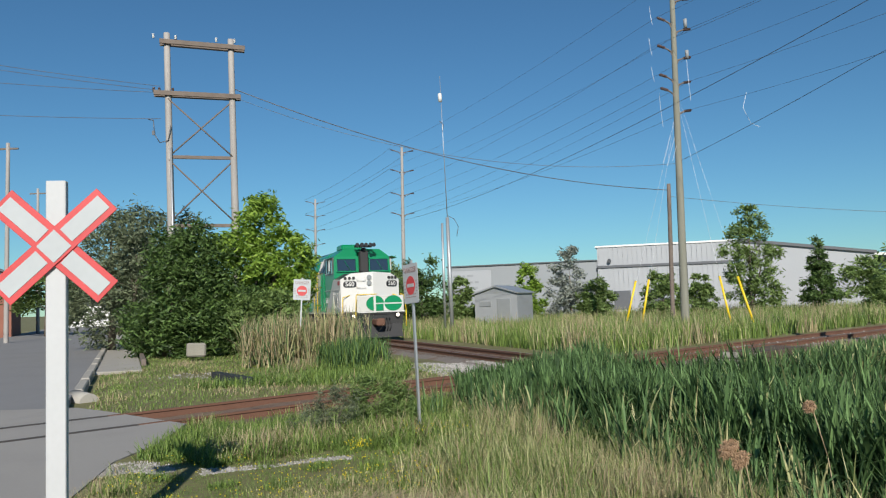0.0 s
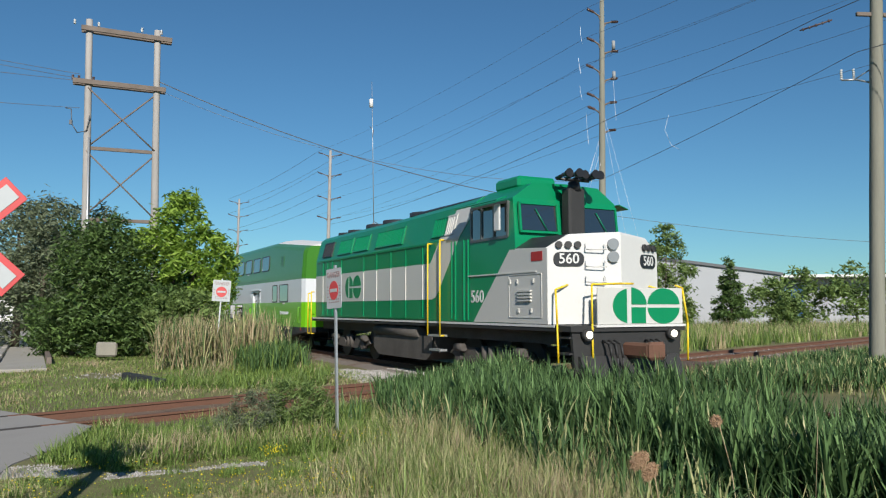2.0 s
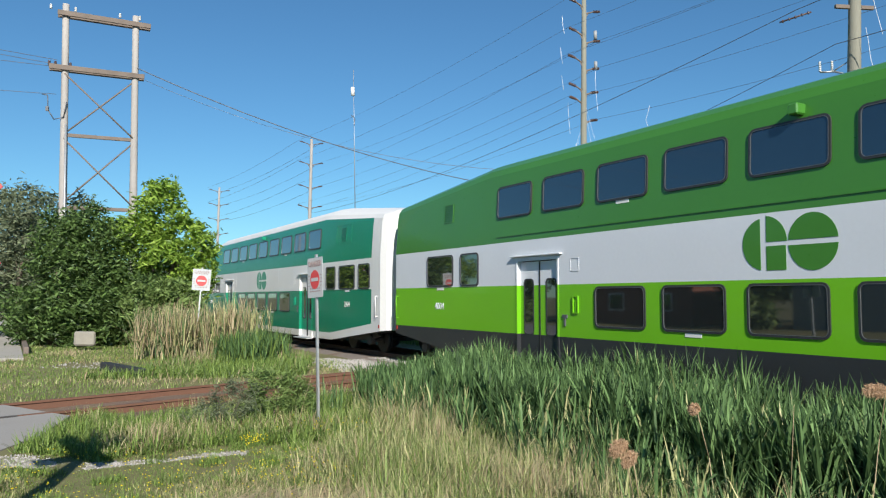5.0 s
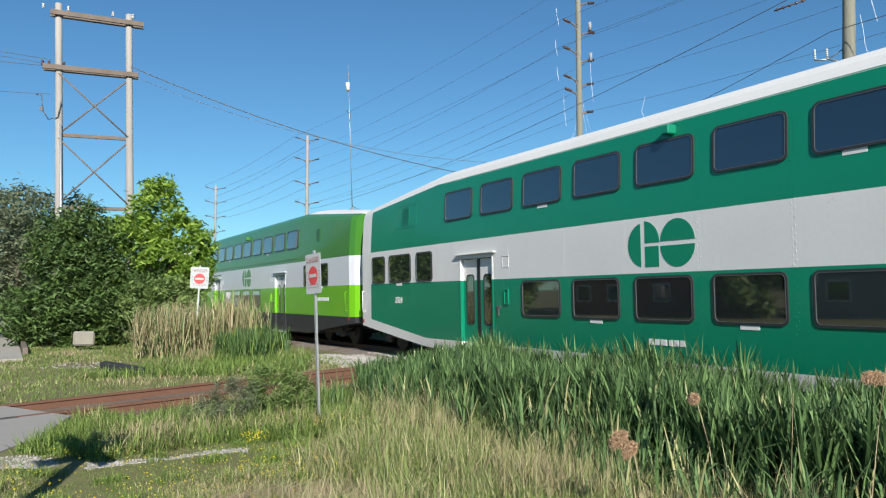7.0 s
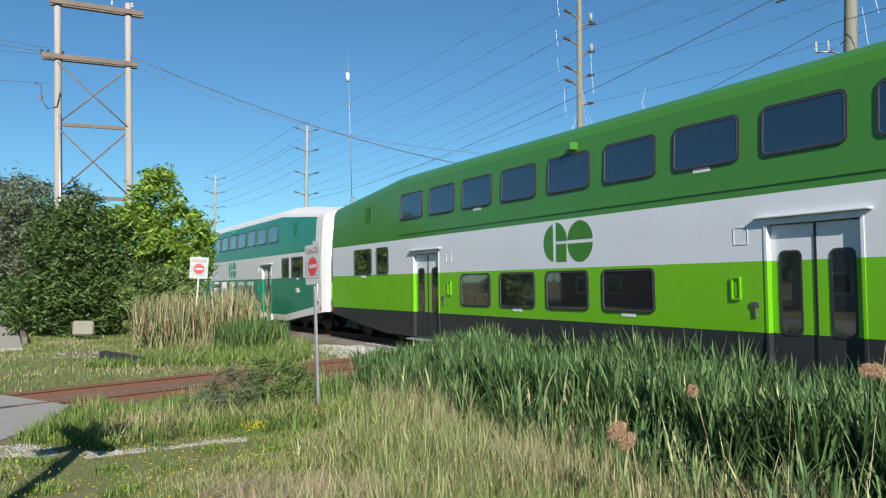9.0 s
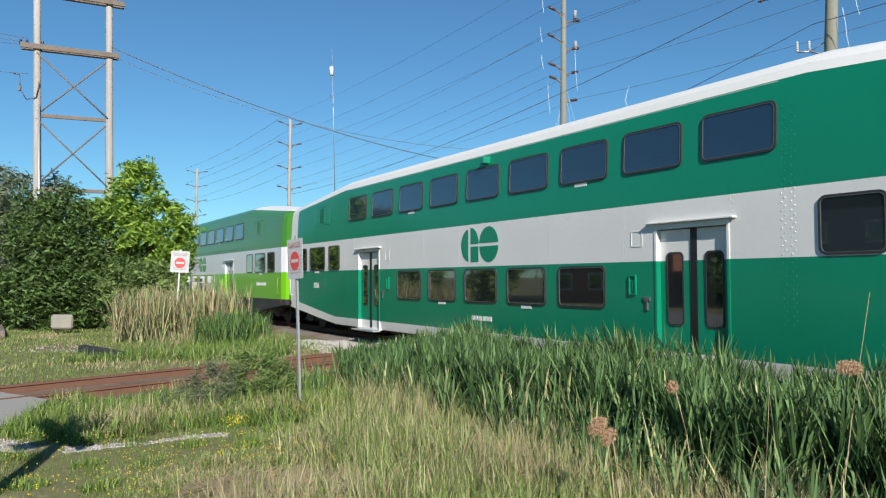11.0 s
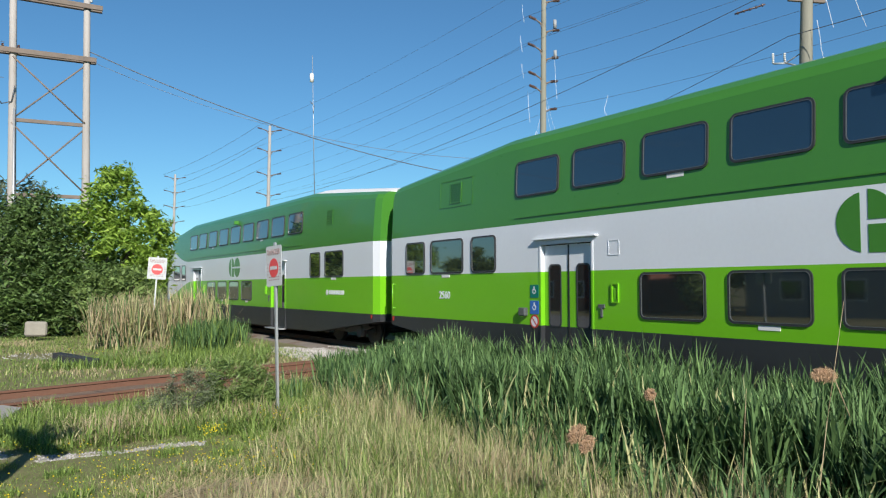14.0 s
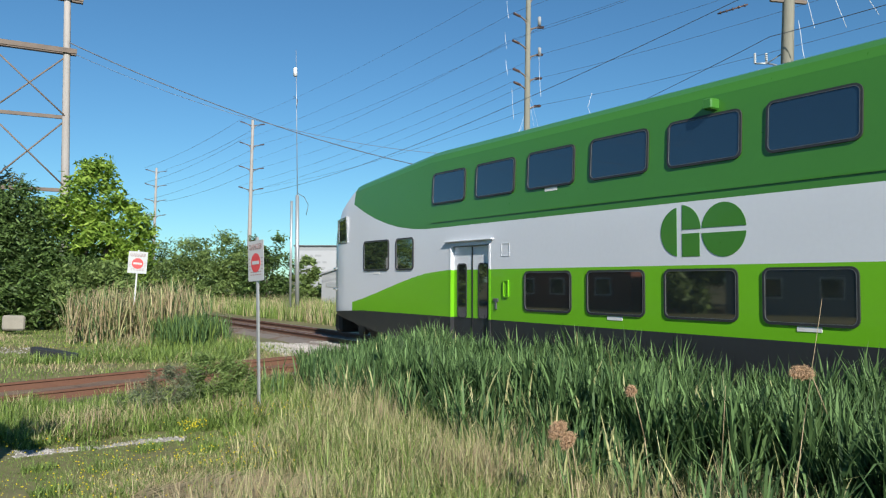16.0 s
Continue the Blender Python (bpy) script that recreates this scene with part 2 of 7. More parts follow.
def bent(bm, pts, r, seg=6, mat=0):
    for a, b in zip(pts, pts[1:]):
        rod(bm, a, b, r, seg=seg, mat=mat)


def plate(bm, outline, y0, y1, mat=0):
    """A flat plate of the outline (x, z) between y0 and y1."""
    a = [bm.verts.new((x, y0, z)) for x, z in outline]
    b = [bm.verts.new((x, y1, z)) for x, z in outline]
    fs = [bm.faces.new(a), bm.faces.new(b[::-1])]
    k = len(a)
    for i in range(k):
        fs.append(bm.faces.new((a[i], b[i], b[(i + 1) % k], a[(i + 1) % k])))
    for f in fs:
        f.material_index = mat
    bmesh.ops.recalc_face_normals(bm, faces=fs)
    return fs


def rounded(w, h, r, k=4):
    """The outline of a rounded rectangle round the origin."""
    out = []
    for cx, cz, a0 in ((w / 2 - r, h / 2 - r, 0), (-w / 2 + r, h / 2 - r, 90), (-w / 2 + r, -h / 2 + r, 180), (w / 2 - r, -h / 2 + r, 270)):
        for i in range(k + 1):
            a = radians(a0 + 90 * i / k)
            out.append((cx + r * math.cos(a), cz + r * math.sin(a)))
    return out


def ring(bm, outer, inner, y0, y1, mat=0):
    """A frame between two outlines of equal count."""
    k = len(outer)
    vs = [[bm.verts.new((x, y, z)) for x, z in o] for o, y in ((outer, y0), (outer, y1), (inner, y1), (inner, y0))]
    fs = []
    for p in range(4):
        a, b = vs[p], vs[(p + 1) % 4]
        for i in range(k):
            fs.append(bm.faces.new((a[i], a[(i + 1) % k], b[(i + 1) % k], b[i])))
    for f in fs:
        f.material_index = mat
    bmesh.ops.recalc_face_normals(bm, faces=fs)


def sheet_mesh(name, verts, faces, mats, parent=None):
    me = bpy.data.meshes.new(name)
    me.from_pydata(verts, [], faces)
    for m in mats if isinstance(mats, (list, tuple)) else [mats]:
        me.materials.append(m)
    me.update()
    ob = new(name, me)
    ob.parent = parent
    return ob


def writing(text, size, mat, parent, m, name="number", label=""):
    """Raised characters in the built-in font, as a mesh part; m poses the middle of the line, read along its x with z up."""
    cu = bpy.data.curves.new("letters", "FONT")
    cu.body, cu.size, cu.extrude, cu.align_x, cu.align_y, cu.offset = text, size, 0.004, "CENTER", "CENTER", 0.012 * size
    cu.resolution_u = 3
    tmp = bpy.data.objects.new("letters", cu)
    me = bpy.data.meshes.new_from_object(tmp)
    bpy.data.objects.remove(tmp)
    bpy.data.curves.remove(cu)
    me.materials.clear()
    me.materials.append(mat)
    ob = new(name, me)
    ob.parent = parent
    ob.matrix_basis = m @ pose(0, 0, 0, 90, 0, 0)
    if label:
        ob["label"] = label
    return ob

# ---- the train ----
# a car's own axes: x along its travel, y to its left, z up from the rail heads; the viewer stands on its right
TRACK_YAW = -68.27
AWAY = Vector((-0.3702, 0.9290, 0))
SIDE = Vector((0.9290, 0.3702, 0))
TRACK_OFF = 10.81
PITCH = 26.56
# how far along the track the zero mark of the train stands at each time
RUN = [(0.0, 40.6), (1.5, 22.75), (2.5, 10.87), (3.0, 4.92), (4.0, -7.25), (5.0, -19.48), (7.5, -49.75), (8.0, -55.75), (10.5, -85.83), (12.0, -103.92), (13.5, -121.92), (15.5, -145.85), (16.0, -151.92)]


def train_pose(k, t_mark):
    p = SIDE * TRACK_OFF + AWAY * (t_mark + PITCH * k)
    return pose(p.x, p.y, 0, 0, 0, TRACK_YAW)


def half_section(levels, width):
    """Points (y, z) of half a car's outline at the given heights."""
    shape = ((0.2, 1.42), (0.45, 1.5), (2.95, 1.5), (4.2, 1.44), (4.45, 1.405), (4.60, 1.33), (4.72, 1.17), (4.84, 0.82), (4.91, 0.42), (4.94, 0.0))
    out = []
    for z in levels:
        for (z0, y0), (z1, y1) in zip(shape, shape[1:]):
            if z0 <= z <= z1:
                out.append((y0 + (y1 - y0) * (z - z0) / (z1 - z0)) * width)
                break
        else:
            out.append(0.0)
    return out


def loft(bm, rings, mats):
    """Closed shell over rings of equal count; mats(i, j) gives the material of the strip j between ring i and i + 1. Ends are closed strip by strip."""
    vs = [[bm.verts.new(p) for p in r] for r in rings]
    k = len(rings[0])
    for i in range(len(vs) - 1):
        for j in range(k - 1):
            if mats(i, j) >= 0:
                f = bm.faces.new((vs[i][j], vs[i][j + 1], vs[i + 1][j + 1], vs[i + 1][j]))
                f.material_index = mats(i, j)
        f = bm.faces.new((vs[i][k - 1], vs[i][0], vs[i + 1][0], vs[i + 1][k - 1]))
        f.material_index = mats(i, -1)
    for i, r in ((0, vs[0]), (len(vs) - 2, vs[-1])):
        for j in range(k // 2):
            a, b, c, d = r[j], r[j + 1], r[k - 2 - j], r[k - 1 - j]
            q = [a, b] + ([c] if c is not b else []) + ([d] if d is not a and d is not c else [])
            if len(set(q)) >= 3:
                f = bm.faces.new(list(dict.fromkeys(q)))
                f.material_index = mats(i, j)
    bmesh.ops.recalc_face_normals(bm, faces=bm.faces[:])


def smoothstep(x):
    x = min(1.0, max(0.0, x))
    return x * x * (3 - 2 * x)


LONGER = 1.0278


def coach_body(kind, doors):
    """The shell of a two-level coach: kind green, teal or cab."""
    base = [0.28, 0.95, 1.97, 2.50, 2.92, 3.2, 4.2, 4.45, 4.60, 4.72, 4.84, 4.91, 4.94]
    if kind == "teal":
        base[1] = 0.52
    xs = [12.6, 12.38, 11.75, 10.2, 9.0, 8.3, 7.7, 6.8, 3, 0, -3, -6.8, -7.7, -8.3, -9.0, -10.2, -11.75, -12.38, -12.6]
    if kind == "cab":
        xs = xs[:-4] + [-9.6, -10.2, -10.9, -11.5, -11.95, -12.35, -12.75, -12.98, -13.08]
    xs = [x if kind == "cab" and x < 0 else x * LONGER for x in xs]
    for d in doors:
        for e in (-0.71, 0.71):
            xs += [d + e, -d - e]
    xs = sorted(set(xs), reverse=True)
    rings = []
    for x in xs:
        a = abs(x) if kind == "cab" and x < 0 else abs(x) / LONGER
        drop = 0.5 * min(1, max(0, (a - 7.7) / 4.9))
        rise = 0.47 * min(1, max(0, (a - 8.3) / 4.3))
        lv = list(base)
        lv[0] += rise
        if kind == "teal":
            lv[1] += rise * 1.08
        top = 4.94 - drop
        width = 0.93 if a > 12.5 else 1.0
        if kind == "cab" and x < -7.5:
            lv[2] = 1.97 - 0.98 * smoothstep((-6.9 - x) / 6.4) ** 0.85
            lv[4] = 2.92 + 1.12 * max(0, (-7.5 - x) / 4.5) ** 2
            if x < -11.9:
                top = 4.30 - 1.18 * min(1, max(0, (-11.9 - x) / 1.15)) ** 1.3
                lv[4] = min(lv[4], 2.92)
                width = 1.0 - 0.2 * max(0, (-12.3 - x) / 0.8) ** 1.8
            lv[3] = lv[2] + (min(lv[4], 2.92) - lv[2]) * 0.56
            lv[0] = 0.28 + 0.50 * min(1, max(0, (a - 8.3) / 4.3)) ** 1.5
            lv[1] = max(0.95 - 0.10 * max(0, (-11.0 - x) / 2.1), lv[0] + 0.02)
            lv[2] = max(lv[2], lv[1] + 0.03)
        out = []
        for z in lv:
            zz = z if z <= 2.93 else 2.92 + (z - 2.92) * (top - 2.92) / 2.02
            out.append(zz)
        if kind == "cab" and -11.96 <= x < -7.5:
            out[4] = lv[4]
            for j in range(5, len(out)):
                out[j] = max(out[j], out[j - 1] + 0.015)
        ys = half_section(lv if not (kind == "cab" and x < -7.5) else [base[0], base[1], base[2], base[3], min(lv[4], 4.19)] + [max(b, lv[4] + 0.01) for b in base[5:]], width)
        ys[-1] = 0.0
        rings.append([(x, -y, z) for y, z in zip(ys, out)] + [(x, y, z) for y, z in list(zip(ys, out))[-2::-1]])
    n = len(base)

    def mats(i, j):
        if j < 0:
            return 0
        xm = (xs[i] + xs[i + 1]) / 2
        near = j < n - 1
        j = j if near else 2 * n - 3 - j
        if j < 3 and any(abs((xm if near else -xm) - d) < 0.7 for d in doors):
            return -1
        j = j if j < 3 else j - 1
        if kind == "teal":
            if abs(xm) > 11.75 * LONGER:
                return 2
            return 2 if j == 0 else 1 if j == 1 else 2 if j == 2 else 1 if j < 6 else 4
        if kind == "cab" and xm < -11.7:
            return 0 if j == 0 else 2
        if j >= 8 and abs(xm) > 7.7 * LONGER:
            return 4
        return (0, 1, 2)[j] if j < 3 else 3

    bm = bmesh.new()
    loft(bm, rings, mats)
    return bm


def window_meshes(w, h):
    """A rubber frame with a bright inner edge, and its pane, as two bmeshes on the plane y = 0."""
    f = bmesh.new()
    ring(f, rounded(w, h, 0.11), rounded(w - 0.06, h - 0.06, 0.085), -0.022, 0.004, 0)
    ring(f, rounded(w - 0.06, h - 0.06, 0.085), rounded(w - 0.078, h - 0.078, 0.078), -0.025, 0.004, 1)
    p = bmesh.new()
    plate(p, rounded(w - 0.078, h - 0.078, 0.078), -0.012, 0.003)
    return f, p


WINDOW_STORE = {}
WHEELS = []


def add_window(car, x, z, w, h, side, lean=0.0, y=1.5, upper=False):
    key = (w, h, upper)
    m = pose(x, -side * y, z, -lean if side > 0 else -lean, 0, 0 if side > 0 else 180)
    if key not in WINDOW_STORE:
        f, p = window_meshes(w, h)
        win = part("window", f, [WINDOW_FRAME, FRAME_EDGE], car)
        pane = part("pane", p, PANE_UP if upper else PANE, win)
        WINDOW_STORE[key] = (win.data, pane.data)
    else:
        win = new("window", WINDOW_STORE[key][0])
        win.parent = car
        pane = new("pane", WINDOW_STORE[key][1])
        pane.parent = win
    win.matrix_basis = m
    return win


def logo_mesh():
    """Two round letters made of a half disc, a quarter disc, a block and two half discs."""
    bm = bmesh.new()
    r, g = 0.375, 0.03

    def arc(cx, a0, a1, dx=0.0, dz=0.0, extra=()):
        k = 14
        pts = [(cx + dx + r * math.cos(radians(a0 + (a1 - a0) * i / k)), dz + r * math.sin(radians(a0 + (a1 - a0) * i / k))) for i in range(k + 1)]
        plate(bm, pts + [(cx + dx + p, dz + q) for p, q in extra], -0.006, 0.004)

    arc(-r - 0.01, 100, 260)
    arc(-r - 0.01, 0, 84, 0, g, ((0.035, 0.0),))
    plate(bm, [(-r + 0.025, -g), (-r + 0.025, -r), (-0.03, -r), (-0.03, -g)], -0.006, 0.004)
    arc(r + 0.01, 3, 177, 0, g * 0.6)
    arc(r + 0.01, 183, 357, 0, -g * 0.6)
    return bm


LOGO = {}


def add_logo(car, x, z, mat, scale, side=1, y=1.5):
    if mat.name not in LOGO:
        LOGO[mat.name] = finish("logo", logo_mesh(), mat, car)
        LOGO[mat.name]["label"] = "round two-letter transit emblem"
        o = LOGO[mat.name]
    else:
        o = again(LOGO[mat.name], Matrix(), car)
    o.matrix_basis = pose(x, -side * y, z, 0, 0, 0 if side > 0 else 180) @ Matrix.Diagonal((scale, 1, scale, 1))
    return o


def add_doors(car, x, side, upper, lower, jamb, base, foot):
    """A pair of sliding doors with tall panes in a frame under a small rain hood."""
    m = pose(x, -side * 1.5, 0, 0, 0, 0 if side > 0 else 180)
    bm = bmesh.new()
    ring(bm, [(0.745, 2.53), (-0.745, 2.53), (-0.745, 1.97), (-0.745, foot), (-0.745, 0.26), (0.745, 0.26), (0.745, foot), (0.745, 1.97)],
         [(0.70, 2.48), (-0.70, 2.48), (-0.70, 1.97), (-0.70, foot), (-0.70, 0.30), (0.70, 0.30), (0.70, foot), (0.70, 1.97)], -0.012, 0.13)
    for f in bm.faces:
        z = f.calc_center_median().z
        f.material_index = 1 if z > 2.0 else 0 if z > foot else 2
    d = part("door_frame", bm, [jamb, upper, base], car)
    d.matrix_basis = m
    bm = bmesh.new()
    box(bm, (0, -0.035, 2.585), (1.74, 0.09, 0.035), bevel=0.008)
    part("rain_hood", bm, upper, d)
    inner = 0.06 if lower is TEAL else 0.014
    for sx in (-1, 1):
        bm = bmesh.new()
        plate(bm, [(sx * 0.695, foot), (sx * 0.695, 1.97), (sx * inner, 1.97), (sx * inner, foot)], 0.085, 0.12, 0)
        plate(bm, [(sx * 0.695, 0.30), (sx * 0.695, foot), (sx * inner, foot), (sx * inner, 0.30)], 0.085, 0.12, 2)
        plate(bm, [(sx * 0.695, 1.97), (sx * 0.695, 2.465), (sx * inner, 2.465), (sx * inner, 1.97)], 0.085, 0.12, 1)
        leaf = part("door_leaf", bm, [lower, upper, base], d)
        bm = bmesh.new()
        ring(bm, [(p + sx * 0.39, q + 1.52) for p, q in rounded(0.36, 1.18, 0.09)], [(p + sx * 0.39, q + 1.52) for p, q in rounded(0.30, 1.12, 0.07)], 0.073, 0.1, 0)
        plate(bm, [(p + sx * 0.39, q + 1.52) for p, q in rounded(0.30, 1.12, 0.07)], 0.079, 0.1, 1)
        part("door_pane", bm, [WINDOW_FRAME, PANE], leaf)
    bm = bmesh.new()
    box(bm, (0, 0.09, 1.38), (0.124 if lower is TEAL else 0.03, 0.04, 2.16))
    part("door_seal", bm, NUMBER_BLACK, d)
    bm = bmesh.new()
    box(bm, (0, -0.10, 0.24), (1.5, 0.24, 0.045), bevel=0.01)
    part("step", bm, GALV, d)


def bogie(parent, x, wheelbase, r):
    """A dark two-axle or three-spring truck with side frames and four wheels."""
    bm = bmesh.new()
    for s in (-1, 1):
        plate(bm, [(-wheelbase / 2 - 0.55, 0.55), (-wheelbase / 2 - 0.3, 0.74), (-0.6, 0.72), (-0.35, 0.45), (0.35, 0.45), (0.6, 0.72), (wheelbase / 2 + 0.3, 0.74), (wheelbase / 2 + 0.55, 0.55), (wheelbase / 2, 0.42), (0.5, 0.36), (-0.5, 0.36), (-wheelbase / 2, 0.42)], s * 1.08, s * 1.2)
        for dx in (-0.16, 0.16):
            rod(bm, (dx, s * 1.16, 0.40), (dx, s * 1.16, 0.78), 0.09, seg=10)
        for dx in (-wheelbase / 2, wheelbase / 2):
            rod(bm, (dx, s * 1.1, r), (dx, s * 1.28, r), 0.16, seg=12)
    box(bm, (0, 0, 0.62), (0.6, 2.1, 0.25), bevel=0.03)
    b = part("bogie", bm, DUSTY, parent)
    b.matrix_basis = pose(x, 0, 0)
    for dx in (-wheelbase / 2, wheelbase / 2):
        bm = bmesh.new()
        for s in (-1, 1):
            rod(bm, (0, s * 0.68, 0), (0, s * 0.80, 0), r, seg=28)
            rod(bm, (0, s * 0.66, 0), (0, s * 0.69, 0), r + 0.025, seg=28)
            rod(bm, (0, s * 0.80, 0), (0, s * 0.82, 0), r * 0.4, seg=16)
        rod(bm, (0, -1.1, 0), (0, 1.1, 0), 0.08, seg=10)
        w = part("wheelset", bm, BLACK, b)
        w.matrix_basis = pose(dx, 0, r)
        WHEELS.append((w, dx, r))
    return b


def plain_bars(bm, x, z, widths, h, y=-0.006):
    for w in widths:
        plate(bm, [(x, z - h / 2), (x + w, z - h / 2), (x + w, z + h / 2), (x, z + h / 2)], y, 0.003)
        x += w * 1.35


def coach(kind, k, number, thirds):
    colour = "teal-green and white" if kind == "teal" else "lime, leaf-green and white"
    label = {"teal": "older two-level railway coach in teal green and white with rivets", "green": "two-level railway coach in lime, leaf green and white",
             "cab": "two-level cab coach with white rounded nose in lime and leaf green"}[kind]
    car = thing("railway_coach" if kind != "cab" else "cab_coach", label, "railway coach", train_pose(k, RUN[0][1]), "coaches of the train")
    white = OLD_WHITE if kind == "teal" else CAR_WHITE
    low, high = (TEAL, TEAL) if kind == "teal" else (LIME, LEAF_GREEN)
    slots = [SKIRT, low, white, high, ROOF_WHITE]
    doors = (-5.98, 5.95) if kind == "teal" else (-5.95, 5.24)
    body = smooth(part("body", coach_body(kind, doors), slots, car, colour + " painted steel shell"), 17)
    lows = [-3.45 + 1.705 * i for i in range(5)] if kind == "teal" else [-3.45 + 1.705 * i for i in range(4)]
    if thirds:
        mids = [(8.58, 0.92), (10.06, 1.40), (11.50, 0.93)]
    else:
        mids = [(8.66, 0.85), (10.12, 1.38)]
    lean = 2.8
    for side in (1, -1):
        for i in range(-4, 5):
            x = 0.02 + i * 1.705
            add_window(car, x, 3.815, 1.32, 0.72, side, lean, 1.462, True)
        for x in lows:
            add_window(car, x * side, 1.54, 1.32, 0.76, side)
        for x, w in mids:
            for e in (1, -1):
                xx = e * x
                if kind == "cab" and xx < 0:
                    xx = -10.13 if w > 1 else -8.67
                add_window(car, xx, 2.375, w, 0.78, side)
        for x in doors:
            add_doors(car, x * side, side, white, low, low, white if kind == "teal" else SKIRT, 0.52 if kind == "teal" else 0.95)
        add_logo(car, (-0.08 if kind == "teal" else 0.0) * side, 2.45 if kind == "teal" else 2.475, TEAL if kind == "teal" else LEAF_GREEN, 1.0, side)
        if kind != "teal":
            bm = bmesh.new()
            box(bm, (0, 0, 3.06), (14.9, 0.02, 0.03))
            part("belt_moulding", bm, high, car).matrix_basis = pose(0, -side * 1.503, 0)
        bm = bmesh.new()
        box(bm, (0, 0, 0), (15.0, 0.03, 0.03))
        part("gutter", bm, high if kind != "teal" else ROOF_WHITE, car).matrix_basis = pose(0, -side * 1.393, 4.42)
    # roof lamp boxes, stencils and grab irons seen on the viewer's side
    for side in (1, -1):
        bm = bmesh.new()
        box(bm, (0, -0.10, 0), (0.16, 0.2, 0.16), bevel=0.02)
        part("marker_lamp", bm, high, car).matrix_basis = pose(0.2 * side, -side * 1.40, 4.30, 0, 0, 0 if side > 0 else 180)
        for x, yy, z in ((lows[1], 0, 1.12), (lows[3], 0, 1.12), (-3.36, 0.025, 3.42), (3.36, 0.025, 3.42), (10.1, 0, 1.93), (-10.1, 0, 1.93)):
            bm = bmesh.new()
            box(bm, (x, yy, z), (0.34, 0.012, 0.065))
            part("exit_stencil", bm, ROOF_WHITE, car).matrix_basis = pose(0, -side * 1.503, 0, 0, 0, 0 if side > 0 else 180)
        for e in (12.55, -12.55):
            if kind != "cab":
                bm = bmesh.new()
                bent(bm, [(e, 0, 1.15), (e, -0.08, 1.15), (e, -0.08, 1.75), (e, 0, 1.75)], 0.014)
                part("grab_iron", bm, low if kind != "teal" else white, car).matrix_basis = pose(0, -side * 1.5, 0, 0, 0, 0 if side > 0 else 180)
        for x, z in ((doors[0] + 1.28, 1.58), (doors[1] - 1.25, 1.58)):
            bm = bmesh.new()
            ring(bm, [(x + p, z + q) for p, q in rounded(0.17, 0.34, 0.02)], [(x + p, z + q) for p, q in rounded(0.12, 0.29, 0.015)], -0.03, 0.004)
            box(bm, (x, -0.006, z - 0.02), (0.05, 0.02, 0.2), bevel=0.006)
            part("door_control", bm, low, car).matrix_basis = pose(0, -side * 1.5, 0, 0, 0, 0 if side > 0 else 180)
        for x in (doors[0] + 1.25, doors[1] - 1.15):
            bm = bmesh.new()
            ring(bm, rounded(0.26, 0.26, 0.015), rounded(0.235, 0.235, 0.012), -0.006, 0.0)
            part("access_cover", bm, white, car).matrix_basis = pose(x * side, -side * 1.502, 2.35, 0, 0, 0 if side > 0 else 180)
        for x in (doors[0] + 0.95, doors[1] - 0.92):
            bm = bmesh.new()
            box(bm, (0, -0.012, 0.05), (0.15, 0.03, 0.07), bevel=0.006)
            box(bm, (0, -0.012, -0.06), (0.05, 0.03, 0.16), bevel=0.006)
            part("door_handle", bm, FRAME_EDGE, car).matrix_basis = pose(x * side, -side * 1.5, 1.30, 0, 0, 0 if side > 0 else 180)
        for x in (9.72, -9.72):
            if kind == "cab" and x < 0:
                continue
            bm = bmesh.new()
            if kind == "teal" or thirds:
                ring(bm, rounded(1.35, 0.62, 0.02), rounded(1.33, 0.60, 0.02), -0.006, 0.0)
            ring(bm, rounded(0.46, 0.46, 0.02), rounded(0.43, 0.43, 0.02), -0.010, 0.0)
            for i in range(9):
                box(bm, (0, -0.004, -0.2 + 0.05 * i), (0.44, 0.010, 0.02))
            v = part("vent_panel", bm, high, car)
            v.matrix_basis = pose(x, -side * 1.462, 3.80, -lean, 0, 0 if side > 0 else 180)
    if kind == "teal":
        for paint in (0, 1):
            bm = bmesh.new()
            for x in [12.2, 11.9, 9.05, 8.9, 7.75, 7.6, 6.75, 4.5, 2.45, 0.75, -0.95, -2.65, -4.6, -7.0, -7.6, -7.75, -8.95, -9.1, -11.9, -12.2]:
                for i in range(52):
                    z = 1.05 + i * 0.06
                    pale = abs(x) > 11.75 or 1.97 < z < 2.92
                    if z > 4.1 or pale != (paint == 0) or (abs(x) < 7.5 and abs(x) > 5 and z < 2.6) or (abs(x) < 7.3 and 3.35 < z and abs((x - 0.02) / 1.705 - round((x - 0.02) / 1.705)) < 0.42):
                        continue
                    y = 1.5 if z < 2.95 else 1.5 - (z - 2.95) * 0.048
                    dx = 0.025 if i % 2 else -0.025
                    bmesh.ops.create_cone(bm, cap_ends=True, segments=5, radius1=0.011, radius2=0.006, depth=0.010, matrix=pose((x * LONGER if abs(x) > 8 else x) + dx, -y - 0.003, z, 90, 0, 0))
            tagged(part("rivet_rows", bm, (white, TEAL)[paint], car, "rows of raised rivets"), kind="stuff")
        bm = bmesh.new()
        plain_bars(bm, -0.4, 0, [0.1, 0.1, 0.14, 0.08, 0.1, 0.1], 0.10)
        part("brand_lettering", bm, white, car).matrix_basis = pose(0.0, -1.503, 0.82)
    else:
        bm = bmesh.new()
        plate(bm, [(-0.60 + 0.09 * math.cos(a / 8 * math.tau), 0.09 * math.sin(a / 8 * math.tau)) for a in range(8)], -0.006, 0.003)
        plain_bars(bm, -0.46, 0, [0.092] * 9, 0.12)
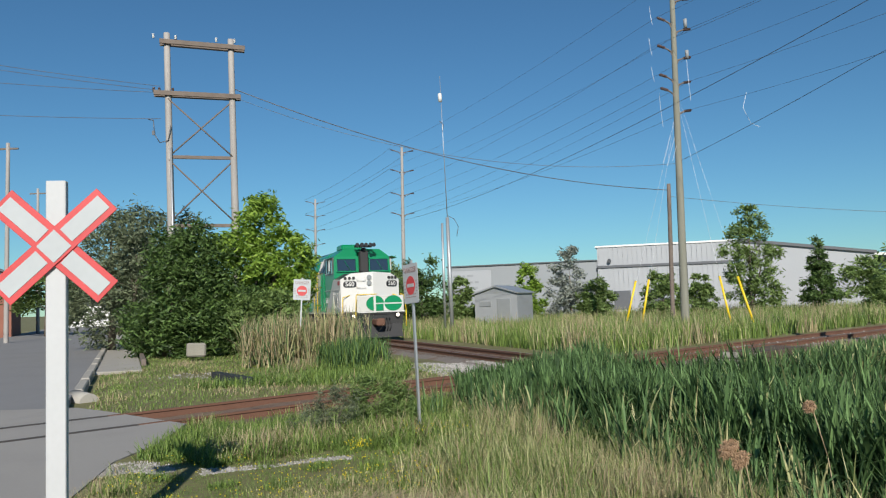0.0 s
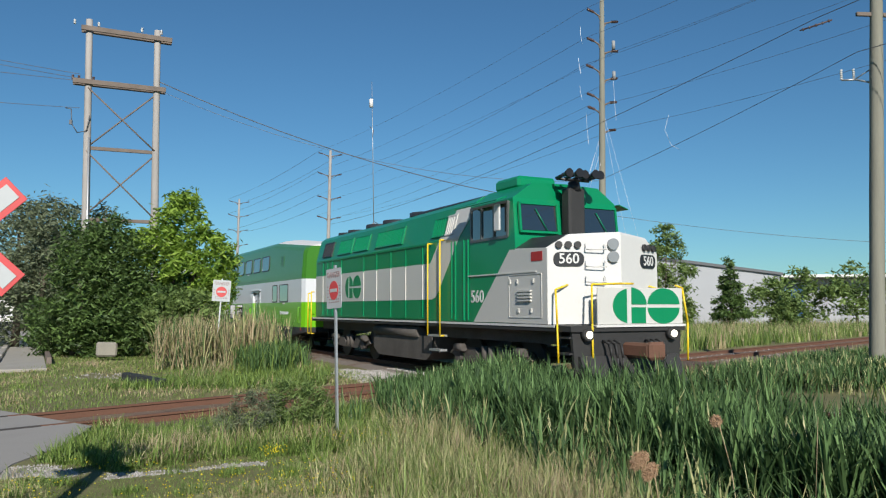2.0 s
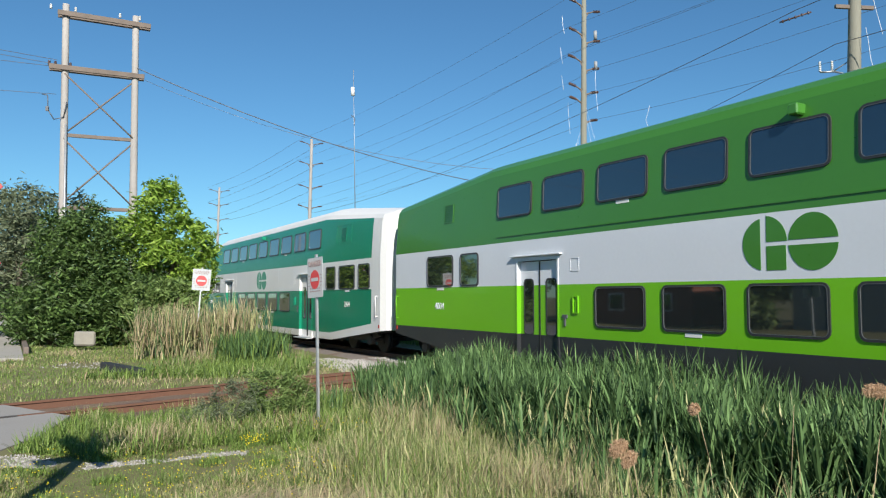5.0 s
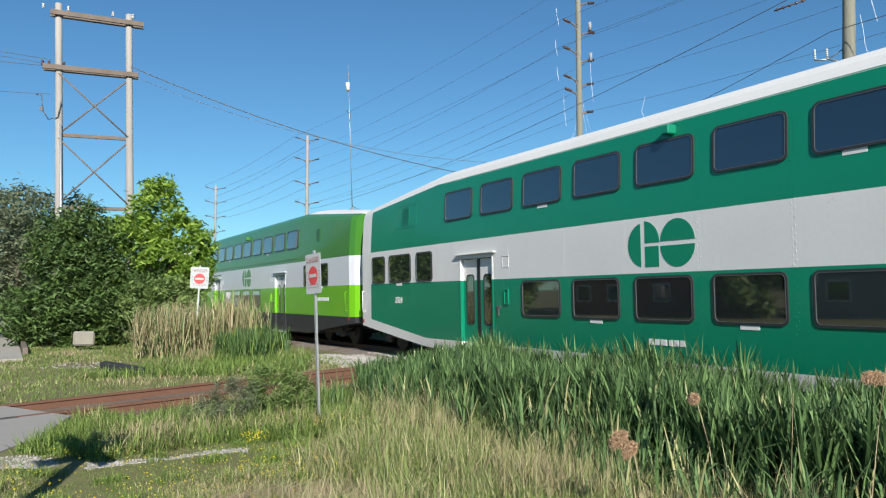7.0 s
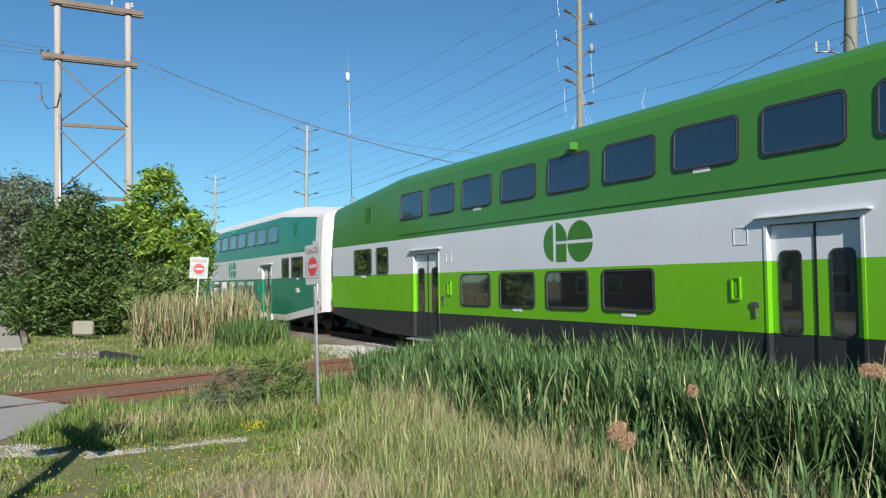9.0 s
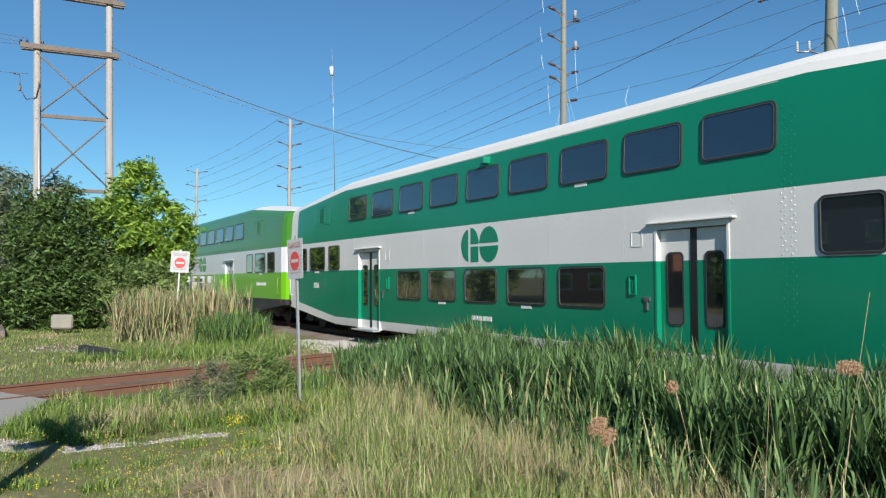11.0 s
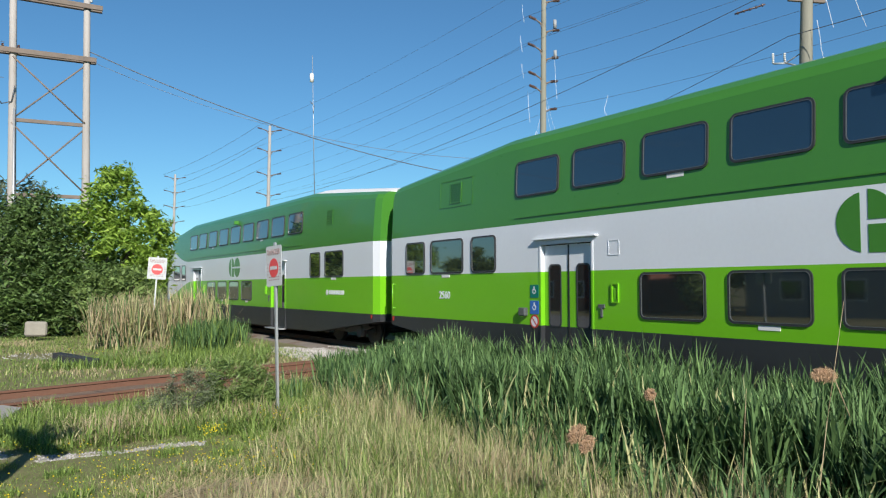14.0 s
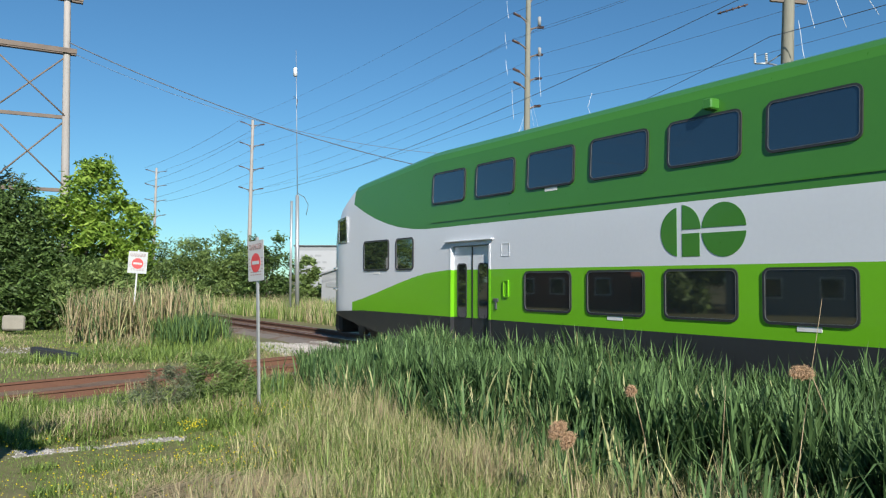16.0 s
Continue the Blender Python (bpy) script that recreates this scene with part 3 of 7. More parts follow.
        part("brand_lettering", bm, white, car).matrix_basis = pose(10.22, -1.503, 1.52)
    if number:
        writing(number, 0.24, white, car, pose(-10.15, -1.506, 1.49), "number")
        if kind == "teal":
            writing(number, 0.24, white, car, pose(10.1, -1.506, 1.49), "number")
    if kind == "green" and thirds:
        for z, mat, w in ((1.60, DARK_TEAL, 0.25), (1.29, BLUE, 0.26)):
            bm = bmesh.new()
            plate(bm, rounded(w, w, 0.02), -0.006, 0.003)
            d = part("notice", bm, mat, car)
            d.matrix_basis = pose(-6.86, -1.503, z)
            bm = bmesh.new()
            ring(bm, rounded(w * 0.42, w * 0.42, w * 0.2), rounded(w * 0.28, w * 0.28, w * 0.13), -0.009, 0.0)
            box(bm, (0, -0.006, w * 0.22), (w * 0.12, 0.006, w * 0.3))
            part("symbol", bm, white, d)
        bm = bmesh.new()
        ring(bm, rounded(0.34, 0.34, 0.165), rounded(0.26, 0.26, 0.125), -0.007, 0.003, 0)
        plate(bm, rounded(0.26, 0.26, 0.125), -0.005, 0.003, 1)
        plate(bm, [(-0.1, 0.08), (-0.08, 0.1), (0.1, -0.08), (0.08, -0.1)], -0.009, 0.0, 0)
        part("notice", bm, [RED, white], car, "round red and white prohibition sticker").matrix_basis = pose(-6.86, -1.503, 1.02) @ Matrix.Diagonal((0.76, 1, 0.76, 1))
        bm = bmesh.new()
        box(bm, (0, -0.05, 0), (0.2, 0.1, 0.16), bevel=0.015)
        part("door_lamp", bm, FRAME_EDGE, car).matrix_basis = pose(-7.16, -1.5, 1.2)
    # ends: buffer plates, end posts, couplers, hose
    for e in (1, -1):
        if kind == "cab" and e < 0:
            continue
        bm = bmesh.new()
        box(bm, (e * 13.05, 0, 2.15), (0.26, 1.15, 2.35), bevel=0.05)
        part("diaphragm", bm, BLACK, car)
        bm = bmesh.new()
        box(bm, (e * 13.10, 0, 0.82), (0.34, 0.3, 0.28), bevel=0.04)
        part("coupler", bm, BLACK, car)
        for hose_y in (0.4, -0.4):
            bm = bmesh.new()
            bent(bm, [(e * 12.92, hose_y, 0.85), (e * 13.08, hose_y * 1.1, 0.45), (e * 13.24, hose_y * 1.05, 0.50)], 0.03)
            part("air_hose", bm, BLACK, car)
        bm = bmesh.new()
        plate(bm, rounded(0.07, 0.10, 0.01), -0.012, 0.002)
        part("tail_reflector", bm, RED, car).matrix_basis = pose(e * 12.65, -1.5, 0.88 if kind != "teal" else 0.86)
    bm = bmesh.new()
    box(bm, (0, 0, 0.45), (13.5, 2.5, 0.5), bevel=0.08)
    box(bm, (0, 0, 0.85), (25.2, 2.2, 0.3))
    part("underframe", bm, BLACK, car)
    for x in (-10.15, 10.15):
        bogie(car, x, 2.5, 0.42)
    if kind == "cab":
        cab_end(car)
    return car


def cab_end(car):
    """Windscreen, side cab windows, lamps, chrome bars and pilot of the cab end."""
    for s in (1, -1):
        bm = bmesh.new()
        ring(bm, [(-12.42, 3.42), (-11.86, 3.50), (-11.80, 2.78), (-12.40, 2.76)], [(-12.36, 3.35), (-11.92, 3.43), (-11.87, 2.84), (-12.34, 2.82)], -0.03, 0.02, 0)
        plate(bm, [(-12.36, 3.35), (-11.92, 3.43), (-11.87, 2.84), (-12.34, 2.82)], -0.015, 0.01, 1)
        if s < 0:
            bmesh.ops.scale(bm, vec=(1, -1, 1), verts=bm.verts[:])
            bmesh.ops.reverse_faces(bm, faces=bm.faces[:])
        part("cab_side_window", bm, [CHROME, PANE], car).matrix_basis = pose(0, -s * 1.49, 0)
        bm = bmesh.new()
        m = pose(-12.93, -s * 0.55, 3.08, 0, 32, 0)
        box(bm, (0, 0, 0), (0.05, 0.92, 0.62), m, bevel=0.02)
        part("windscreen", bm, PANE, car)
        bm = bmesh.new()
        rod(bm, (-13.03, -s * 0.8, 1.35), (-13.16, -s * 0.8, 1.35), 0.11, seg=16)
        part("headlamp", bm, LENS, car)
    bm = bmesh.new()
    for z in (2.08, 1.50):
        bent(bm, [(-12.5, -1.50, z), (-12.95, -1.36, z), (-13.14, -0.9, z), (-13.16, 0, z), (-13.14, 0.9, z), (-12.95, 1.36, z), (-12.5, 1.50, z)], 0.028, 8)
    part("nose_rail", bm, CHROME, car, "polished metal bar round the nose")
    bm = bmesh.new()
    box(bm, (-12.95, 0, 0.55), (0.35, 2.5, 0.6), bevel=0.08)
    box(bm, (-13.25, 0, 0.85), (0.6, 0.3, 0.28), bevel=0.04)
    part("pilot", bm, BLACK, car)
    bm = bmesh.new()
    box(bm, (-12.35, 0, 3.95), (0.3, 0.5, 0.16), bevel=0.04)
    part("roof_lamp", bm, CAR_WHITE, car)


def loco_side(z):
    return 1.5 if z <= 3.5 else 1.5 - (z - 3.5) * 0.256


def locomotive():
    eng = thing("diesel_locomotive", "green and white diesel locomotive numbered 560 with lit ditch lamps", "locomotive", train_pose(0, RUN[0][1]))
    # long hood
    bm = bmesh.new()
    sec = [(-1.5, 1.38), (-1.5, 3.5), (-1.30, 4.28), (-1.10, 4.42), (0, 4.48), (1.10, 4.42), (1.30, 4.28), (1.5, 3.5), (1.5, 1.38)]
    loft(bm, [[(x, y, z if z < 3.6 else z + dz) for y, z in sec] for x, dz in ((0.2, 0.08), (-0.5, 0.06), (-5.4, 0.0), (-11.9, 0.0))], lambda i, j: 1 if j in (3, 4) else 0)
    part("hood", bm, [LOCO_GREEN, SKIRT], eng)
    # cab
    bm = bmesh.new()
    cab = [(-1.5, 1.38), (-1.5, 3.28), (-1.46, 4.22), (-0.95, 4.58), (0, 4.62), (0.95, 4.58), (1.46, 4.22), (1.5, 3.28), (1.5, 1.38)]
    loft(bm, [[(x + (dx if z > 4.1 else dx * 0.25 if z > 3.2 else 0), y, z) for y, z in cab] for x, dx in ((2.3, -0.18), (0.18, 0.0))], lambda i, j: 0)
    part("cab", bm, LOCO_GREEN, eng)
    # nose: a blunt wedge with its fold in the middle
    bm = bmesh.new()
    rows = []
    for y, xf, zf, zb in ((-1.5, 3.50, 2.98, 3.04), (-1.05, 3.665, 3.27, 3.30), (0, 4.05, 3.33, 3.42), (1.05, 3.665, 3.27, 3.30), (1.5, 3.50, 2.98, 3.04)):
        rows.append([bm.verts.new(q) for q in ((2.26, y, 1.38), (2.26, y, zb), (xf - 0.05, y, zf), (xf, y, zf - 0.05), (xf, y, 1.38))])
    for r, q in zip(rows, rows[1:]):
        for j in range(5):
            f = bm.faces.new((r[j], r[(j + 1) % 5], q[(j + 1) % 5], q[j]))
            f.material_index = 1 if j == 1 else 0
    bm.faces.new(rows[0])
    bm.faces.new(rows[-1][::-1])
    bmesh.ops.recalc_face_normals(bm, faces=bm.faces[:])
    part("nose", bm, [LOCO_WHITE, SKIRT], eng)
    # livery on the sides
    for s in (1, -1):
        def skin(name, outline, mat, push=0.005):
            b = bmesh.new()
            a = [b.verts.new((x, -s * (loco_side(z) + push), z)) for x, z in outline]
            c = [b.verts.new((x, -s * (loco_side(z) - 0.01), z)) for x, z in outline]
            b.faces.new(a)
            for i in range(len(a)):
                b.faces.new((a[i], a[(i + 1) % len(a)], c[(i + 1) % len(a)], c[i]))
            bmesh.ops.recalc_face_normals(b, faces=b.faces[:])
            return part(name, b, mat, eng)
        skin("side_stripe", [(-11.9, 1.95), (-1.92, 1.95), (-1.70, 2.00), (-1.52, 2.15), (-0.36, 3.5), (-1.45, 3.5), (-2.0, 2.93), (-11.9, 2.93)], LOCO_GREY)
        skin("side_stripe", [(-1.45, 3.5), (-0.36, 3.5), (0.17, 4.12), (0.17, 4.26), (-0.78, 4.26)], LOCO_GREY, 0.022)
        skin("nose_side_panel", [(0.38, 1.39), (2.03, 3.03), (3.49, 2.97), (3.49, 1.39)], LOCO_GREY)
        add_logo(eng, -7.9 * 1, 2.43, LOCO_GREEN, 0.98, s, 1.507)
        writing("560", 0.42, LOCO_WHITE, eng, pose(0.56, -s * 1.506, 1.98, 0, 0, 0 if s > 0 else 180), "number")
        # door posts, panel seams and latches
        for x in (-11.06, -10.54, -10.0, -9.05, -6.91, -5.8, -4.68, -3.6, -2.48, -0.75):
            b = bmesh.new()
            box(b, (x, -s * 1.508, 2.44), (0.02, 0.03, 2.0))
            seam = part("panel_seam", b, LOCO_GREEN, eng)
            if x < -2:
                b = bmesh.new()
                box(b, (x, -s * 1.511, 2.425), (0.026, 0.03, 0.95))
                part("painted_stretch", b, LOCO_GREY, seam)
        for x in (-0.55, -0.1, 0.12):
            b = bmesh.new()
            box(b, (x, -s * 1.512, 2.42), (0.05, 0.04, 2.0), bevel=0.008)
            part("door_rib", b, LOCO_GREEN, eng)
        b = bmesh.new()
        box(b, (-6.9, -s * 1.508, 3.46), (9.6, 0.04, 0.05))
        box(b, (-6.9, -s * 1.508, 1.44), (9.6, 0.04, 0.04))
        part("panel_seam", b, LOCO_GREEN, eng)
        # filter screens and louvres on the sloping upper wall
        for x, w, mat in ((-10.7, 0.96, SKIRT), (-8.85, 1.3, LOCO_GREEN), (-7.3, 1.28, LOCO_GREEN), (-4.95, 2.05, LOCO_GREEN), (-1.55, 0.76, LOCO_GREEN), (-0.92, 0.50, LOCO_GREY)):
            b = bmesh.new()
            m = pose(x, -s * 1.405, 3.87, -14.5, 0, 0) if s > 0 else pose(x, 1.405, 3.87, 14.5, 0, 0)
            q = -1 if s > 0 else 1
            for dz in (-0.26, 0.26):
                box(b, (0, q * 0.02, dz), (w + 0.06, 0.05, 0.04), m)
            for dx in (-w / 2, w / 2):
                box(b, (dx, q * 0.02, 0), (0.04, 0.05, 0.52), m)
            n = int(w / 0.1)
            for i in range(n):
                box(b, (-w / 2 + (i + 0.5) * w / n, q * 0.02, 0), (0.035, 0.045, 0.5), m)
            box(b, (0, q * 0.004, 0), (w, 0.012, 0.52), m, mat=1)
            part("louvre", b, [mat, BLACK if x > -7 else SKIRT], eng)
        # cab side window with its awning and mirror
        b = bmesh.new()
        ring(b, rounded(1.75, 0.86, 0.05), rounded(1.62, 0.74, 0.03), -0.04, 0.02, 0)
        plate(b, rounded(1.62, 0.74, 0.03), -0.015, 0.01, 1)
        for dx in (-0.33, 0.25):
            box(b, (dx, -0.02, 0), (0.06, 0.05, 0.76), mat=0)
        w = part("cab_side_window", b, [FRAME_EDGE, PANE], eng)
        w.matrix_basis = pose(1.12, -s * 1.485, 3.74, 0, 0, 0 if s > 0 else 180)
        b = bmesh.new()
        box(b, (0.62 * s, -0.16, 0.05), (0.24, 0.05, 0.62), bevel=0.015)
        part("mirror", b, LOCO_WHITE, w)
        b = bmesh.new()
        box(b, (0, -0.12, 0.50), (2.0, 0.30, 0.03), pose(0, 0, 0, 18, 0, 0), bevel=0.008)
        part("awning", b, LOCO_GREEN, w)
        # nose side vent, lamp and catches
        b = bmesh.new()
        for i in range(4):
            box(b, (0, -0.02, 0.11 - 0.07 * i), (0.52, 0.05, 0.035))
        ring(b, rounded(1.3, 0.95, 0.03), rounded(1.27, 0.92, 0.02), -0.012, 0.0)
        part("nose_vent", b, LOCO_GREY, eng).matrix_basis = pose(2.65, -s * 1.506, 1.98, 0, 0, 0 if s > 0 else 180)
        for x, z in ((2.05, 2.3), (2.35, 2.3), (2.98, 2.3), (2.4, 1.66), (2.9, 1.66)):
            b = bmesh.new()
            box(b, (x, -s * 1.515, z), (0.07, 0.03, 0.1), bevel=0.008)
            part("catch", b, LOCO_GREY, eng)
        b = bmesh.new()
        box(b, (1.6, -s * 1.512, 2.50), (3.0, 0.03, 0.03))
        part("trim_strip", b, LOCO_GREY, eng)
        b = bmesh.new()
        plate(b, rounded(0.42, 0.2, 0.01), -0.006, 0.002)
        part("flag_sticker", b, RED, eng).matrix_basis = pose(3.12, -s * 1.508, 2.82, 0, 0, 0 if s > 0 else 180)
        # hand rails: at the mid door, the rear corner and the nose steps
        for x0, x1, z0, z1 in ((-1.90, -1.90, 1.0, 3.45), (-1.18, -1.18, 1.0, 3.5), (-12.1, -12.1, 0.75, 2.35), (-12.5, -12.5, 0.75, 2.3)):
            b = bmesh.new()
            bent(b, [(x0, -s * 1.50, z0), (x0, -s * 1.63, z0), (x1, -s * 1.63, z1), (x1, -s * 1.50, z1)], 0.022, 6)
            part("handrail", b, YELLOW, eng)
        b = bmesh.new()
        box(b, (-1.54, -s * 1.52, 1.0), (0.72, 0.22, 0.05))
        part("step", b, GALV, eng)
        b = bmesh.new()
        box(b, (-1.54, -s * 1.5, 0.62), (0.62, 0.22, 0.05))
        part("step", b, GALV, eng)
        b = bmesh.new()
        bent(b, [(3.85, -s * 1.50, 0.6), (3.85, -s * 1.52, 1.40), (3.72, -s * 1.46, 2.1), (3.66, -s * 1.1, 2.2)], 0.022)
        part("handrail", b, YELLOW, eng)
        b = bmesh.new()
        if s < 0:
            bent(b, [(4.32, 1.56, 0.6), (4.32, 1.58, 1.40), (4.26, 1.5, 2.15), (4.26, 1.3, 2.2)], 0.022)
        else:
            bent(b, [(4.30, -s * 0.98, 0.6), (4.30, -s * 0.98, 1.40), (4.22, -s * 0.92, 2.2), (4.30, -s * 0.2, 2.22), (4.30, s * 0.1, 2.22)], 0.022)
        part("handrail", b, YELLOW, eng)
        for z in (0.45, 0.8, 1.12):
            b = bmesh.new()
            box(b, (4.02, -s * 1.24, z), (0.36, 0.5, 0.04))
            part("step", b, BLACK, eng)
        # fittings on the nose front
        b = bmesh.new()
        plate(b, rounded(0.66, 0.30, 0.13), -0.03, 0.0)
        board = part("number_board", b, NUMBER_BLACK, eng)
        board.matrix_basis = pose(3.655, -s * 1.07, 2.74, 0, 0, 70 if s > 0 else 110)
        writing("560", 0.30, LOCO_WHITE, board, pose(0, -0.034, 0), "number")
        for i in range(3):
            b = bmesh.new()
            rod(b, (0, 0, 0), (0.05, 0, 0), 0.075, seg=14)
            part("marker_light", b, BLACK, eng).matrix_basis = pose(3.70 - 0.07 * (i - 0.5), -s * (0.90 + 0.19 * i), 3.04, 0, 0, -20 * s)
        b = bmesh.new()
        rod(b, (0, 0, 0), (0.06, 0, 0), 0.075, seg=18, mat=0)
        d = part("ditch_lamp", b, LAMP, eng, "lit round ditch lamp")
        d.matrix_basis = pose(4.34, -s * 1.12, 1.18)
        b = bmesh.new()
        rod(b, (-0.12, 0, 0), (0.04, 0, 0), 0.125, seg=18)
        part("lamp_housing", b, BLACK, d)
        # windscreens
        b = bmesh.new()
        m = pose(2.255, -s * 0.86, 3.76, 0, -6, 0)
        box(b, (0, 0, 0), (0.05, 0.98, 0.62), m, bevel=0.02)
        ws = part("windscreen", b, PANE, eng)
        b = bmesh.new()
        for dz in (-0.33, 0.33):
            box(b, (0.012, 0, dz), (0.06, 1.06, 0.05), m)
        for dy in (-0.51, 0.51):
            box(b, (0.012, dy, 0), (0.06, 0.05, 0.66), m)
        bent(b, [m @ Vector((0.05, 0.2, -0.3)), m @ Vector((0.05, -0.1, 0.2))], 0.012)
        part("windscreen_frame", b, LOCO_GREEN, ws)
    b = bmesh.new()
    box(b, (4.27, 0.32, 1.76), (0.05, 2.3, 0.76), bevel=0.015)
    part("nose_panel", b, LOCO_GREY, eng)
    o = add_logo(eng, 0, 0, LOCO_GREEN, 1.06)
    o.matrix_basis = pose(4.30, 0.46, 1.76, 0, 0, 90) @ Matrix.Diagonal((1.2, 1, 0.96, 1))
    b = bmesh.new()
    box(b, (2.42, 0, 3.92), (0.34, 0.46, 1.1), bevel=0.05)
    part("centre_post", b, BLACK, eng)
    b = bmesh.new()
    rod(b, (3.95, -0.16, 3.06), (4.06, -0.20, 3.06), 0.12, seg=18)
    rod(b, (3.95, -0.16, 2.79), (4.06, -0.20, 2.79), 0.12, seg=18)
    part("headlamp", b, LENS, eng)
    for z in (2.98, 2.62, 2.3):
        b = bmesh.new()
        bent(b, [(3.80, -0.74, z + 0.08), (3.89, -0.78, z - 0.04), (4.06, -0.40, z - 0.04), (3.97, -0.38, z + 0.08)], 0.014)
        part("grab_iron", b, LOCO_WHITE, eng)
    # deck, plough, coupler, tank, trucks
    b = bmesh.new()
    box(b, (-4.05, 0, 1.30), (16.7, 3.02, 0.12), mat=0)
    for s in (1, -1):
        box(b, (-4.25, -s * 1.515, 1.345), (16.0, 0.02, 0.05), mat=1)
    box(b, (4.28, 0.3, 1.352), (0.12, 2.4, 0.05), mat=1)
    part("deck", b, [BLACK, LOCO_WHITE], eng)
    b = bmesh.new()
    plate(b, [(-1.35, 0.16), (1.35, 0.16), (1.45, 1.3), (-1.45, 1.3)], -0.04, 0.04)
    bmesh.ops.rotate(b, cent=(0, 0, 0), matrix=Matrix.Rotation(radians(90), 3, "Z"), verts=b.verts[:])
    bmesh.ops.translate(b, vec=(4.2, 0, 0), verts=b.verts[:])
    plate(b, [(4.15, 0.12), (4.6, 0.12), (4.3, 0.75), (4.15, 0.75)], -1.3, 1.3)
    part("plough", b, BLACK, eng)
    b = bmesh.new()
    box(b, (4.6, 0, 0.86), (0.8, 0.32, 0.3), bevel=0.05)
    box(b, (4.97, 0.06, 0.86), (0.2, 0.42, 0.36), bevel=0.06)
    part("coupler", b, RUST, eng, "brown rusted knuckle coupler")
    for s in (1, -1):
        for dy in (0.42, 0.56, 0.70):
            b = bmesh.new()
            bent(b, [(4.28, s * dy, 1.05), (4.5, s * dy, 1.0), (4.56, s * dy, 0.72), (4.5, s * (dy - 0.05), 0.42)], 0.028)
            part("air_hose", b, BLACK, eng)
    b = bmesh.new()
    plate(b, [(-6.4, 0.95), (-6.4, 0.5), (-6.0, 0.28), (-2.6, 0.28), (-2.2, 0.5), (-2.2, 0.95)], -1.35, 1.35)
    rod(b, (-6.2, -1.3, 1.05), (-3.0, -1.3, 1.05), 0.16, seg=12)
    box(b, (-4.4, 0, 1.1), (15.6, 2.2, 0.32))
    part("fuel_tank", b, DUSTY, eng)
    for s in (1, -1):
        for x in (-10.4, -7.6, -0.9, 1.9):
            b = bmesh.new()
            rod(b, (x, -s * 1.30, 0.72), (x + 0.42, -s * 1.30, 0.72), 0.10, seg=10)
            part("brake_cylinder", b, DUSTY, eng)
    for x in (-9.0, 0.5):
        bogie(eng, x, 2.74, 0.51)
    # roof: fans, vents, horn cluster, cooling box
    for x, r in ((-11.5, 0.40), (-10.3, 0.45), (-8.2, 0.55), (-6.7, 0.55), (-4.4, 0.62)):
        b = bmesh.new()
        rod(b, (0, 0, 0), (0, 0, 0.2), r, r * 0.97, seg=24)
        rod(b, (0, 0, 0.2), (0, 0, 0.23), r * 0.3, seg=12)
        part("roof_fan", b, SKIRT, eng).matrix_basis = pose(x, -0.35, 4.42)
    b = bmesh.new()
    box(b, (-2.0, 0, 4.50), (3.9, 1.9, 0.14), bevel=0.04)
    part("roof_hatch", b, SKIRT, eng)
    b = bmesh.new()
    box(b, (0.95, -0.35, 4.72), (1.1, 1.1, 0.30), bevel=0.07)
    part("cooling_box", b, LOCO_GREEN, eng)
    b = bmesh.new()
    rod(b, (2.45, 0, 4.4), (2.45, 0, 4.62), 0.17, 0.13, seg=12)
    for dy, l in ((-0.42, 0.34), (-0.2, 0.42), (0.05, 0.3), (0.24, 0.44), (0.44, 0.36)):
        rod(b, (2.35, dy, 4.70), (2.35 + l, dy, 4.74), 0.035, 0.05, seg=8)
        rod(b, (2.35 + l, dy, 4.74), (2.53 + l, dy, 4.75), 0.05, 0.105, seg=12)
    rod(b, (2.40, -0.45, 4.68), (2.40, 0.47, 4.68), 0.035)
    part("horn", b, NUMBER_BLACK, eng, "cluster of black air horns")
    return eng

# ---- ground, road, tracks ----
CROSS_DIR = Vector((0.763, 0.646, 0))
CROSS_N = Vector((-0.646, 0.763, 0))
CROSS_OFF = 13.10
KERB_DIR = Vector((-0.381, 0.925, 0))


def on_cross(along, off=0.0, z=0.0):
    p = CROSS_DIR * along + CROSS_N * (CROSS_OFF + off)
    return Vector((p.x, p.y, z))


def on_main(along, off=0.0, z=0.0):
    p = AWAY * along + SIDE * (TRACK_OFF + off)
    return Vector((p.x, p.y, z))


def kerb_line(y):
    """x of the road's right edge at y."""
    return -8.4 - (y - 17.5) * 0.412


APRON = ((-30, -1.5), (-4, -1.9), (4.5, -3.0), (6.5, -3.45), (8.2, -3.75), (9.2, -3.95), (10.4, -3.85), (12.05, -4.05), (14.0, -6.2))


def apron_edge(y):
    """x of the edge of the crossing's pavement at y."""
    return float(np.interp(y, [a for a, _ in APRON], [b for _, b in APRON]))


